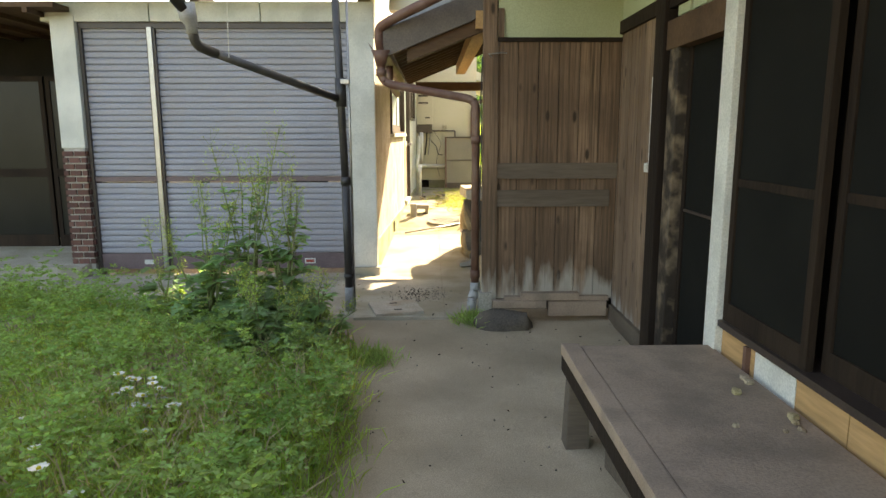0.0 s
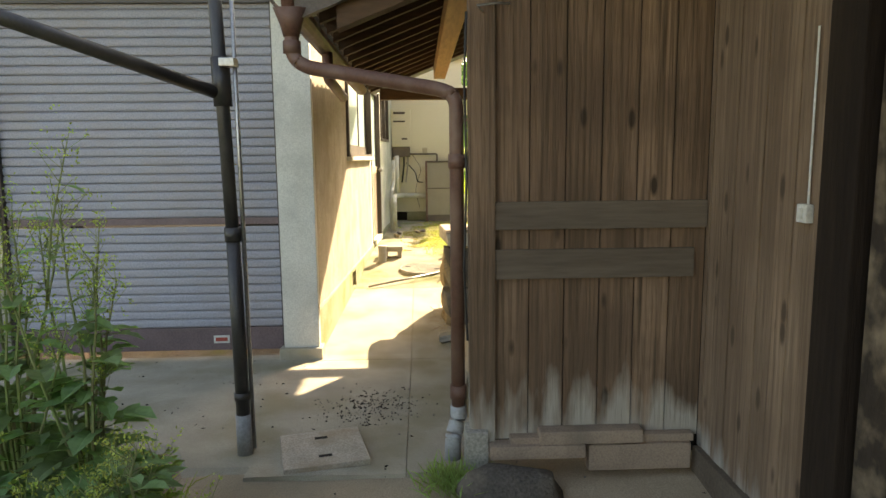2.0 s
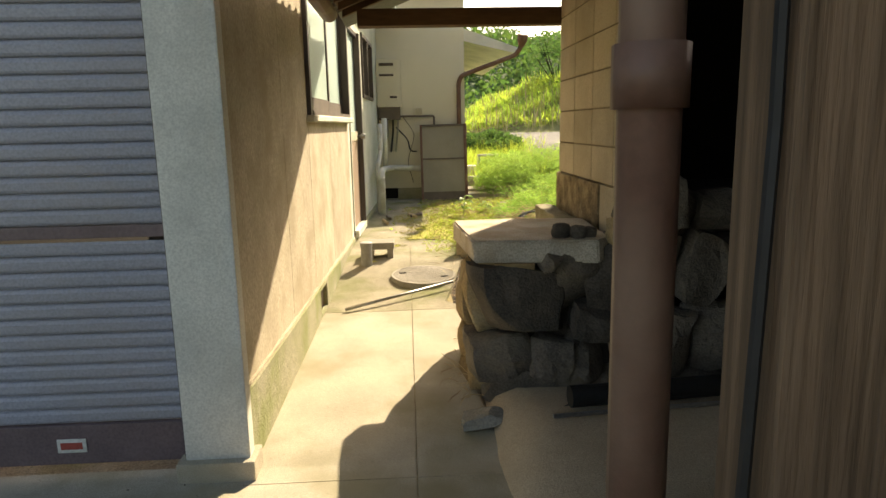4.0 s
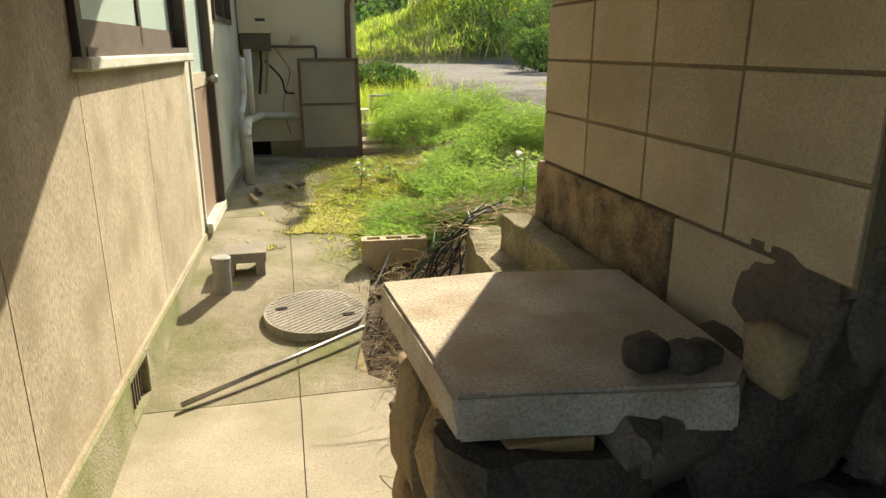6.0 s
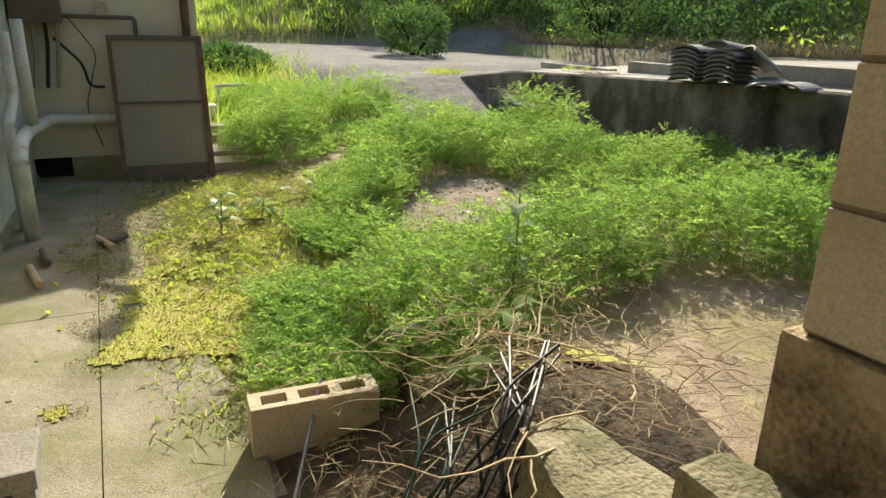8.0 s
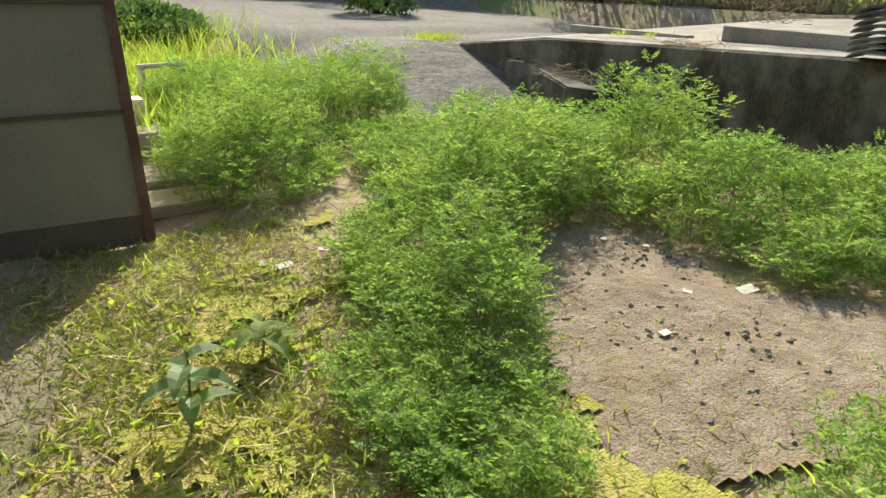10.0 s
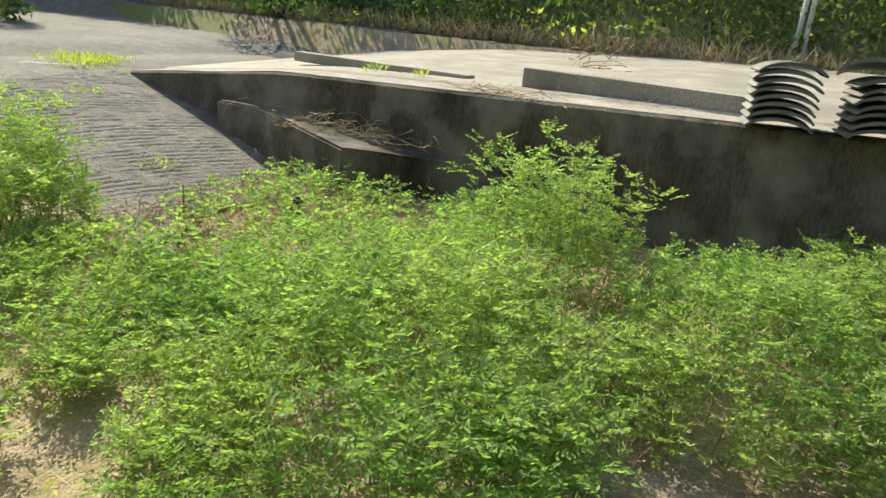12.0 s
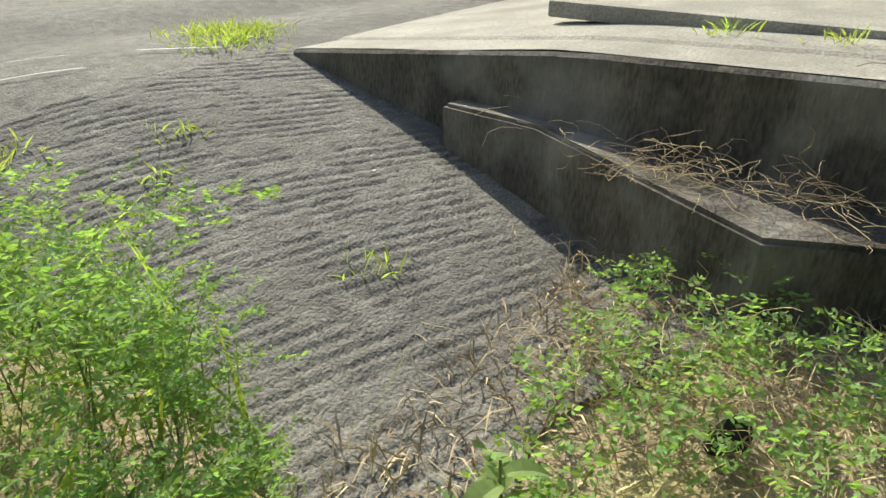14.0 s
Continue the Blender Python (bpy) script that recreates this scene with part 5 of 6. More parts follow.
part("cap", tube([(-0.27, 9.95, sz + 0.175), (-0.27, 9.95, sz + 0.205), (-0.27, 9.95, sz + 0.21)], [0.053, 0.053, 0.047], sides=20), M_GREYPVC, sb)


def hollow_block(x, y, z, rz, label, flat=False):
    """A two-cell concrete block; the cells are open."""
    t = empty("hollow_concrete_block", label, "concrete block", "hollow blocks")
    m = pose(x, y, z, 0, 0, rz) @ (pose(0, 0, 0.0, 90 if flat else 0, 0, 0))
    L, W, H = 0.195, 0.05, 0.095
    part("face", box(-L, L, -W, -W + 0.025, -H, H, bevel=0.003, m=m), M_BLOCK, t)
    part("face", box(-L, L, W - 0.025, W, -H, H, bevel=0.003, m=m), M_BLOCK, t)
    for cx in (-L + 0.018, -0.065, 0.065, L - 0.018):
        part("web", box(cx - 0.018, cx + 0.018, -W + 0.025, W - 0.025, -H, H, m=m), M_BLOCK, t)
    return t


tb = empty("concrete_block", "broken weathered block on its feet by the wall", "concrete block")
z0 = ground_z(-0.15, 10.25)
part("top", box(-0.28, -0.04, 10.12, 10.34, z0 + 0.09, z0 + 0.15, bevel=0.008), M_RTOP, tb)
part("foot", box(-0.27, -0.22, 10.13, 10.33, z0 - 0.01, z0 + 0.09), M_RTOP, tb)
part("foot", box(-0.10, -0.05, 10.13, 10.33, z0 - 0.01, z0 + 0.09), M_RTOP, tb)
hollow_block(0.70, 10.16, ground_z(0.70, 10.1) + 0.05, -4, "mossy hollow concrete block set on edge by the weeds")
hollow_block(1.80, 7.15, 0.245, 25, "pale hollow concrete block in the dark lean-to")
hollow_block(1.95, 6.85, 0.245, 20, "pale hollow concrete block in the dark lean-to")
hollow_block(1.86, 7.00, 0.435, 24, "pale hollow concrete block stacked on others")
bpipe = empty("black_pipe", "black plastic pipe lying along the stone wall", "pipe")
part("pipe", tube([(0.80, 7.22, 0.20), (1.62, 7.28, 0.205)], 0.05, sides=20), M_BLACK, bpipe)
part("rod", tube([(0.70, 7.10, 0.165), (1.66, 7.18, 0.165)], 0.010, sides=8), M_STEEL, bpipe, "thin grey rod beside it")

# ---- far wall fittings ----
wh = empty("water_heater", "cream wall-mounted gas water heater with pipes below", "water heater")
part("casing", box(-0.30, 0.04, FY - 0.22, FY - 0.005, 1.68, 2.33, bevel=0.012), M_CREAM, wh)
part("top_vent", box(-0.26, -0.06, FY - 0.235, FY - 0.222, 2.24, 2.28, bevel=0.003), M_ALU, wh)
part("flue_slot", box(-0.26, -0.06, FY - 0.232, FY - 0.222, 2.10, 2.13), M_ALU, wh)
part("badge", box(-0.12, -0.02, FY - 0.226, FY - 0.222, 1.80, 1.83), M_ALU, wh)
part("pipe_cover", box(-0.29, 0.02, FY - 0.20, FY - 0.01, 1.50, 1.68, bevel=0.008), M_GALV, wh)
for k, x in enumerate((-0.24, -0.17, -0.09, -0.02)):
    part("pipe", tube(bend([(x, FY - 0.10, 1.52), (x, FY - 0.10, 1.25 + 0.05 * k), (x - 0.04, FY - 0.08, 1.05)], 0.04), 0.014, sides=8), M_STEEL if k % 2 else M_CABLE, wh)
part("junction_box", box(0.24, 0.33, FY - 0.06, FY - 0.004, 1.56, 1.66, bevel=0.006), M_SIDING, wh)
gp = empty("gas_pipe", "grey steel gas pipe run on the cream wall", "pipe")
part("pipe", tube(bend([(0.0, FY - 0.05, 1.55), (0.50, FY - 0.05, 1.55), (0.50, FY - 0.05, 0.40)], 0.03), 0.016, sides=8), M_GALV, gp)
part("cross_pipe", tube([(0.42, FY - 0.05, 1.05), (0.66, FY - 0.05, 1.05)], 0.014, sides=8), M_GALV, gp)
part("valve", tube([(0.44, FY - 0.07, 1.05), (0.56, FY - 0.07, 1.05)], 0.024, sides=8), M_GALV, gp)
part("hose", tube(bend([(-0.05, FY - 0.08, 1.4), (0.12, FY - 0.12, 1.22), (0.14, FY - 0.09, 1.05), (0.24, FY - 0.05, 1.05)], 0.07), 0.010, sides=8), M_CABLE, gp)
part("loose_wire", tube(bend([(0.05, FY - 0.05, 1.55), (0.22, FY - 0.05, 1.30), (0.10, FY - 0.05, 0.9), (0.18, FY - 0.05, 0.6)], 0.08), 0.004, sides=6), M_CABLE, gp)
wp = empty("waste_pipe", "white plastic waste pipes against the siding", "pipe")
part("pipe", tube(bend([(0.62, FY - 0.08, 0.80), (-0.14, FY - 0.08, 0.82), (-0.22, 13.2, 0.86), (-0.22, 12.72, 0.86), (-0.22, 12.60, 0.80), (-0.22, 12.60, 0.30)], 0.07), 0.040), M_WHITEPVC, wp, smooth=True)
part("pipe", tube(bend([(-0.24, 13.0, 1.45), (-0.24, 13.0, 1.1), (-0.27, 12.8, 0.95), (-0.27, 12.8, 0.33)], 0.05), 0.030), M_WHITEPVC, wp, smooth=True)
part("pipe", tube([(-0.19, 13.25, 1.52), (-0.19, 13.25, 0.9)], 0.034), M_WHITEPVC, wp, smooth=True)
# leaning board in a steel frame
lf = empty("leaning_panel", "grey board panel in a rusty steel frame leaning on the wall", "panel")
lm = Matrix.Translation((0.30, FY - 0.34, 0.345)) @ Matrix.Rotation(radians(-11), 4, "X") @ Matrix.Rotation(radians(-2), 4, "Z")
LW, LH = 0.64, 1.10
part("board", box(0.02, LW - 0.02, 0.008, 0.020, 0.14, LH - 0.02, m=lm), M_MESHPANEL, lf)
part("lower_board", box(0.02, LW - 0.02, 0.006, 0.022, 0.0, 0.138, m=lm), M_GALV, lf)
part("frame_bar", box(-0.012, 0.02, -0.012, 0.028, 0.0, LH, m=lm), M_BROWNPIPE, lf)
part("frame_bar", box(LW - 0.03, LW + 0.012, -0.012, 0.028, 0.0, LH, m=lm), M_BROWNPIPE, lf)
part("frame_bar", box(0.02, LW - 0.03, -0.010, 0.026, LH - 0.03, LH, m=lm), M_GALV, lf)
part("frame_bar", box(0.02, LW - 0.03, -0.004, 0.006, 0.60, 0.618, m=lm), M_GALV, lf)
# bottle-neck things by the corner: blocks and stones
for k, (x, y, sx, sy, h, mt, lb) in enumerate(((1.14, 15.4, 0.16, 0.14, 0.16, M_RTOP, "pale concrete block by the house corner"), (1.16, 15.75, 0.10, 0.10, 0.30, M_LITTER, "white painted block by the house corner"), (1.22, 14.75, 0.26, 0.2, 0.05, M_RTOP, "flat pale stepping stone lying in the sun"), (1.15, 14.35, 0.22, 0.16, 0.04, M_CONC, "flat grey stepping stone at the house corner"))):
    z = ground_z(x, y)
    tagged(part("garden_block", box(x - sx, x + sx, y - sy, y + sy, z - 0.03, z + h, bevel=0.015), mt), lb, "block")
tr_ = empty("white_frame", "small white plastic frame standing in the grass", "frame")
z = ground_z(1.5, 16.4)
part("post", tube([(1.38, 16.4, z - 0.02), (1.38, 16.4, z + 0.40)], 0.03, sides=8), M_WHITEPVC, tr_)
part("post", tube([(1.72, 16.5, z - 0.02), (1.72, 16.5, z + 0.40)], 0.02, sides=8), M_WHITEPVC, tr_)
part("rail", tube([(1.36, 16.4, z + 0.40), (1.74, 16.5, z + 0.40)], 0.02, sides=8), M_WHITEPVC, tr_)

# ---- things on the upper slab ----
def arc_tile(x, y, z, rz, tilt, tag):
    b = bmesh.new()
    n = 10
    rings = []
    for u, w in ((0.0, 0.14), (0.28, 0.125)):
        for r in (0.0, -0.016):
            ring = []
            for i in range(n + 1):
                a = math.pi * (0.12 + 0.76 * i / n)
                ring.append(b.verts.new(((w + r * 0.4) * 1.2 * math.cos(a), u, (0.075 + r) * math.sin(a))))
            rings.append(ring)
    def strip(a, c):
        for i in range(n):
            b.faces.new((a[i], a[i + 1], c[i + 1], c[i]))
    strip(rings[0], rings[2]); strip(rings[1], rings[3]); strip(rings[0], rings[1]); strip(rings[2], rings[3])
    b.faces.new((rings[0][0], rings[1][0], rings[3][0], rings[2][0]))
    b.faces.new((rings[0][n], rings[1][n], rings[3][n], rings[2][n]))
    bmesh.ops.recalc_face_normals(b, faces=b.faces)
    bmesh.ops.transform(b, matrix=pose(x, y, z, tilt, 0, rz), verts=b.verts)
    return tagged(part("roof_tile", b, M_TILE), tag, "roof tile", "stacked roof tiles")


for sx, sy, cnt in ((4.80, 12.60, 8), (4.77, 12.20, 7)):
    for k in range(cnt):
        arc_tile(sx, sy, top_z(sy) - 0.015 + k * 0.034, 96 + 2 * math.sin(k * 3 + sy), 0, "curved grey roof tile in a neat stack on the wall")
arc_tile(4.77, 12.24, top_z(12.2) + 0.225, 88, 8, "pale curved roof tile lying over a stack")
arc_tile(4.71, 11.86, top_z(11.6) - 0.01, 120, -6, "broken curved roof tile lying on the wall top")
arc_tile(4.75, 11.90, top_z(11.6) + 0.06, 60, 38, "curved roof tile tipped up against others")
arc_tile(4.68, 11.58, top_z(11.3) - 0.03, 100, 0, "single curved roof tile at the stack's end")
hr = empty("steel_handrail", "thin white leaning steel hoop post on the bank", "post")
z = ground_z(9.7, 12.6)
part("pole", tube(bend([(9.62, 12.62, z - 0.1), (9.75, 12.60, 2.7), (9.9, 12.58, 3.3)], 0.1), 0.028, sides=8), M_WHITEPVC, hr)
part("pole", tube(bend([(9.62, 12.53, z - 0.1), (9.76, 12.53, 2.7), (9.9, 12.50, 3.3)], 0.1), 0.028, sides=8), M_WHITEPVC, hr)

# ---- foliage ----
def cloud(name, base, direc, length, width, mat, droop=0.0, parent=None, seed=0):
    """Many small four-cornered leaves or blades, as one mesh."""
    r = np.random.RandomState(seed)
    base = np.asarray(base, float)
    d = np.asarray(direc, float)
    d /= np.linalg.norm(d, axis=1)[:, None] + 1e-9
    n = len(base)
    rv = r.normal(size=(n, 3))
    side = np.cross(d, rv)
    side /= np.linalg.norm(side, axis=1)[:, None] + 1e-9
    L = np.broadcast_to(np.asarray(length, float), (n,))[:, None]
    W = np.broadcast_to(np.asarray(width, float), (n,))[:, None]
    tip = base + d * L
    tip[:, 2] -= (droop * L)[:, 0]
    mid = base + d * L * 0.5
    v = np.stack([base, mid + side * W / 2, tip, mid - side * W / 2], 1).reshape(-1, 3)
    me = bpy.data.meshes.new(name)
    me.vertices.add(4 * n)
    me.vertices.foreach_set("co", v.astype(np.float32).ravel())
    me.loops.add(4 * n)
    me.loops.foreach_set("vertex_index", np.arange(4 * n, dtype=np.int32))
    me.polygons.add(n)
    me.polygons.foreach_set("loop_start", np.arange(0, 4 * n, 4, dtype=np.int32))
    me.update(calc_edges=True)
    me.validate()
    me.materials.append(mat)
    ob = new(name, me)
    if parent is not None:
        ob.parent = parent
    return ob


def gz_many(xy, zf=ground_z):
    return np.array([zf(float(x), float(y)) for x, y in xy])


def blades(name, xy, hmin, hmax, w, mat, lean=0.35, seed=1, zf=ground_z, label="", droop=0.15, sink=0.01):
    r = np.random.RandomState(seed)
    n = len(xy)
    z = gz_many(xy, zf) - sink
    d = np.column_stack([r.normal(0, lean, n), r.normal(0, lean, n), np.ones(n)])
    ob = cloud(name, np.column_stack([xy, z]), d, r.uniform(hmin, hmax, n), w * r.uniform(0.7, 1.4, n), mat, droop, seed=seed)
    return tagged(ob, label, "grass", kind="stuff") if label else ob


def stems_of(spots, seed, per_leaf, leaflets, leaf_len, rach, zf=ground_z):
    """Leafy weeds: for every stem compound leaves of small leaflets. Returns leaflet bases, ways and stem lines."""
    r = np.random.RandomState(seed)
    B, D, SB, SD, SL = [], [], [], [], []
    for (x, y, h) in spots:
        z = zf(x, y)
        lean = np.clip(r.normal(0, 0.32, 2), -0.5, 0.5)
        top = np.array([lean[0] * h, lean[1] * h, h])
        p0 = np.array([x, y, z])
        SB.append(p0); SD.append(top + np.array([0, 0, 0.5 * h])); SL.append(0.8 * np.linalg.norm(top))
        for k in range(per_leaf):
            u = 0.15 + 0.85 * (k + r.uniform(0, 1)) / per_leaf
            at = p0 + np.array([top[0] * u ** 1.4, top[1] * u ** 1.4, h * math.sin(1.95 * u)])
            a = r.uniform(0, 2 * math.pi)
            w = np.array([math.cos(a), math.sin(a), r.uniform(-0.1, 0.9)])
            w /= np.linalg.norm(w)
            sd = np.cross(w, [0, 0, 1]); sd /= np.linalg.norm(sd) + 1e-6
            for q in range(leaflets):
                f = 0.25 + 0.75 * (q // 2 + 1) / (leaflets / 2)
                s = 1 if q % 2 else -1
                B.append(at + w * rach * f)
                D.append(sd * s + w * 0.55 + r.normal(0, 0.2, 3))
    return B, D, SB, SD, SL


BUSH = ((1.72, 12.55, 0.26, 0.55, 0.36), (1.36, 11.95, 0.22, 0.42, 0.28), (2.05, 12.95, 0.5, 0.42, 0.46), (2.6, 13.4, 0.62, 0.5, 0.52), (3.1, 13.5, 0.42, 0.36, 0.32), (3.62, 13.3, 0.34, 0.34, 0.66), (3.4, 12.55, 0.55, 0.36, 0.42), (4.0, 12.0, 0.6, 0.45, 0.38), (3.3, 12.0, 0.42, 0.32, 0.24), (4.1, 11.0, 0.5, 0.7, 0.40),
        (1.62, 14.55, 0.45, 0.6, 0.50), (2.2, 15.2, 0.55, 0.6, 0.56), (2.9, 15.7, 0.36, 0.42, 0.60), (2.75, 15.3, 0.3, 0.3, 0.4), (1.9, 16.3, 0.6, 0.6, 0.45), (2.6, 14.2, 0.4, 0.35, 0.32),
        (1.05, 10.55, 0.42, 0.42, 0.46), (1.5, 10.72, 0.45, 0.36, 0.48), (2.1, 10.85, 0.5, 0.34, 0.40), (2.75, 10.95, 0.45, 0.35, 0.36), (0.95, 11.05, 0.22, 0.3, 0.26), (3.4, 10.8, 0.55, 0.5, 0.38))


def bush_h(x, y):
    h = 0.0
    for cx, cy, rx, ry, hh in BUSH:
        d = ((x - cx) / rx) ** 2 + ((y - cy) / ry) ** 2
        if d < 1.3:
            h = max(h, hh * math.sqrt(max(0.0, 1 - d / 1.3)))
    return h


def bare(x, y):
    """The gritty clearing among the weeds."""
    k = 0.35 * noise.noise(Vector((x * 2.5, y * 2.5, 6)))
    u, v = (x - 2.28) * 0.8 - (y - 12.12) * 0.6, (x - 2.28) * 0.6 + (y - 12.12) * 0.8
    return (u / 0.40) ** 2 + (v / 0.78) ** 2 + k < 1 or ((x - 2.3) / 0.74) ** 2 + ((y - 11.6) / 0.36) ** 2 + k < 1


rng = random.Random(11)
spots = []
while len(spots) < 3900:
    x, y = rng.uniform(0.5, 4.6), rng.uniform(10.0, 16.9)
    if x > face_x(y) - 0.05 or (bare(x, y) and rng.random() < 0.96):
        continue
    h = bush_h(x, y)
    path_x = lerp_table(((9.0, 0.3), (10.66, 0.5), (11.2, 0.62), (11.9, 0.95), (12.5, 1.15), (13.0, 1.45), (13.5, 1.75), (14.0, 2.2), (14.5, 2.6)), y)
    if abs(x - path_x) < 0.55 and y < 15.1:
        h = min(h, 0.10)      # trodden down along the way
    if h < 0.06 or (y > 15 and x > 3.2) or (y > 13.9 and x > 3.3):
        continue
    spots.append((x, y, h * rng.uniform(0.5, 1.05)))
B, D, SB, SD, SL = stems_of(spots, 5, 12, 14, 0.02, 0.085)
r5 = np.random.RandomState(5)
weeds = tagged(cloud("weeds", B, D, r5.uniform(0.010, 0.025, len(B)), r5.uniform(0.0045, 0.009, len(B)), M_GRASSLEAF, seed=3), "dense bright green vetch-like weeds in the garden", "weeds", kind="stuff")
stm = tagged(cloud("weed_stems", SB, SD, SL, 0.005, M_STEM, seed=4), "thin green stems of the garden weeds", "weeds", kind="stuff")
# drier, yellower weeds by the ramp and along the bush edges
spots = []
while len(spots) < 360:
    x, y = rng.uniform(2.7, 4.4), rng.uniform(13.6, 15.2)
    if x > face_x(y) - 0.12 or y > 15.1 - 0.0 * x or (y > 14.95 and x < 3.5):
        continue
    spots.append((x, y, rng.uniform(0.05, 0.17)))
B, D, SB, SD, SL = stems_of(spots, 6, 6, 6, 0.02, 0.06)
tagged(cloud("yellow_weeds", B, D, r5.uniform(0.014, 0.03, len(B)), r5.uniform(0.008, 0.014, len(B)), M_GRASSLEAF, seed=6), "low yellowing weeds at the foot of the ramp", "weeds", kind="stuff")
xy = np.array([(rng.uniform(2.7, 4.6), rng.uniform(12.7, 15.3)) for _ in range(6500)])
xy = np.array([p for p in xy if p[0] < face_x(p[1]) - 0.1])
blades("dry_grass", xy, 0.06, 0.2, 0.005, M_DRY, 0.9, 7, label="straw-coloured dry grass by the ramp", droop=0.3)
# grass tufts on the meadow side
xy = np.array([(rng.gauss(1.6, 0.7), rng.uniform(15.2, 22.0)) for _ in range(9000)])
xy = np.array([p for p in xy if 0.98 < p[0] < 3.4 - 0.1 * max(0, p[1] - 16)])
blades("meadow_grass", xy, 0.15, 0.55, 0.010, M_GRASS, 0.4, 8, label="tall green grass beyond the house corner")

# moss and short growth on the left of the garden
moss_spots = []
while len(moss_spots) < 26000:
    x, y = rng.uniform(wall_x(11) + 0.35, 1.5), rng.uniform(9.9, 13.75)
    m = noise.noise(Vector((x * 1.6, y * 1.6, 2))) + 0.4 * noise.noise(Vector((x * 6, y * 6, 5)))
    edge = smoothstep(-0.4, 0.3, x - 0.05 * math.sin(y * 4)) * (0.45 + 0.55 * smoothstep(10.3, 10.8, y)) - 0.4 * smoothstep(12.6, 13.6, y) * (x < 0.4)
    if m + edge > 0.62:
        moss_spots.append((x, y))
MXS, MYS = list(np.arange(-0.3, 1.8, 0.02)), list(np.arange(9.9, 13.8, 0.02))


def mossy(x, y):
    m = noise.noise(Vector((x * 1.6, y * 1.6, 2))) + 0.4 * noise.noise(Vector((x * 6, y * 6, 5))) + 0.25 * noise.noise(Vector((x * 17, y * 17, 1)))
    e = smoothstep(-0.4, 0.3, x - 0.05 * math.sin(y * 4)) * (0.45 + 0.55 * smoothstep(10.3, 10.8, y)) - 0.4 * smoothstep(12.6, 13.6, y) * (x < 0.4)
    k = noise.noise(Vector((x * 3.1, y * 3.1, 4))) + 0.6 * noise.noise(Vector((x * 9, y * 9, 4)))
    return m + e > 0.84 + 0.25 * smoothstep(11.6, 12.4, y) + 0.25 * k and 12.1 + 2.2 * (x - 0.45) + 0.5 * k > y


tagged(sheet("moss_carpet", MXS, MYS, lambda x, y: ground_z(x, y) + 0.015, M_MOSS, 0.005, mossy), "patchy yellow-green moss over paving and soil", "moss", kind="stuff")
blades("moss", np.array(moss_spots), 0.008, 0.022, 0.004, M_MOSS, 0.9, 9, label="bright yellow-green moss carpet on the paving", sink=-0.014)
xy = np.array([(rng.gauss(0.9, 0.42), rng.uniform(10.3, 13.9)) for _ in range(15000)])
xy = np.array([p for p in xy if p[0] > 0.25])
blades("short_grass", xy, 0.03, 0.10, 0.006, M_GRASS, 0.9, 10, label="short yellowing grass on the garden soil", droop=0.3)
xy = np.array([(rng.uniform(0.3, 3.2), rng.uniform(9.6, 13.8)) for _ in range(3600)] + [(rng.gauss(0.75, 0.3), rng.gauss(12.8, 0.6)) for _ in range(900)])
xy = np.array([p for p in xy if not bare(*p)])
blades("straw", xy, 0.04, 0.14, 0.004, M_DRY, 3.5, 12, label="scattered dry straw on the soil", droop=0.0, sink=-0.02)

xy = np.array([q for q in ((rng.uniform(0.7, 4.3), rng.uniform(10.3, 15.0)) for _ in range(3400)) if bush_h(*q) > 0.15 and q[0] < face_x(q[1]) - 0.1 and q[0] > 1.75 + 0.55 * max(0.0, q[1] - 12) and not bare(*q)])
blades("tall_grass", xy, 0.20, 0.42, 0.005, M_GRASS, 0.45, 92, label="long pale grass blades standing among the weeds", droop=0.25)
xy = np.array([(rng.gauss(0.8, 0.32), rng.gauss(12.3, 0.65)) for _ in range(1500)])
xs_ = np.array([(rng.gauss(2.25, 0.38), rng.gauss(11.55, 0.25)) for _ in range(700)])
blades("sparse_grass", xs_, 0.02, 0.07, 0.004, M_GRASS, 0.9, 95, label="sparse short grass on the gritty clearing", droop=0.2)
blades("low_weeds", xy, 0.03, 0.10, 0.016, M_GRASS, 1.1, 93, label="low yellow-green weeds on the mossy ground", droop=0.3)

# yard grass
def yard_edge(y):
    return lerp_table(((-5, -0.6), (1.5, -0.42), (2.55, -0.40), (3.1, -0.33), (3.7, -0.50), (4.3, -0.62), (4.75, -0.95), (4.95, -1.3), (5.3, -2.6), (5.9, -4.0), (9, -5)), y)


pts = []
while len(pts) < 42000:
    y = rng.uniform(0.9, 5.9)
    x = yard_edge(y) - abs(rng.gauss(0, 2.3)) + rng.gauss(0, 0.07)
    if x > -7 and noise.noise(Vector((x * 1.5, y * 1.5, 0))) > -0.35:
        pts.append((x, y))
blades("yard_grass", np.array(pts), 0.05, 0.30, 0.007, M_GRASS, 0.45, 13, label="uneven green grass in the shaded yard", droop=0.2)
spots = []
while len(spots) < 1500:
    y = rng.uniform(1.0, 5.5)
    x = yard_edge(y) - 0.05 - abs(rng.gauss(0, 1.8))
    if x > -6:
        spots.append((x, y, rng.uniform(0.10, 0.42) * (0.7 + 0.6 * abs(noise.noise(Vector((x, y, 7)))))))
B, D, SB, SD, SL = stems_of(spots, 14, 7, 6, 0.02, 0.06)
tagged(cloud("yard_weeds", B, D, r5.uniform(0.018, 0.042, len(B)), r5.uniform(0.010, 0.02, len(B)), M_GRASSLEAF, seed=15), "mixed leafy weeds among the yard grass", "weeds", kind="stuff")
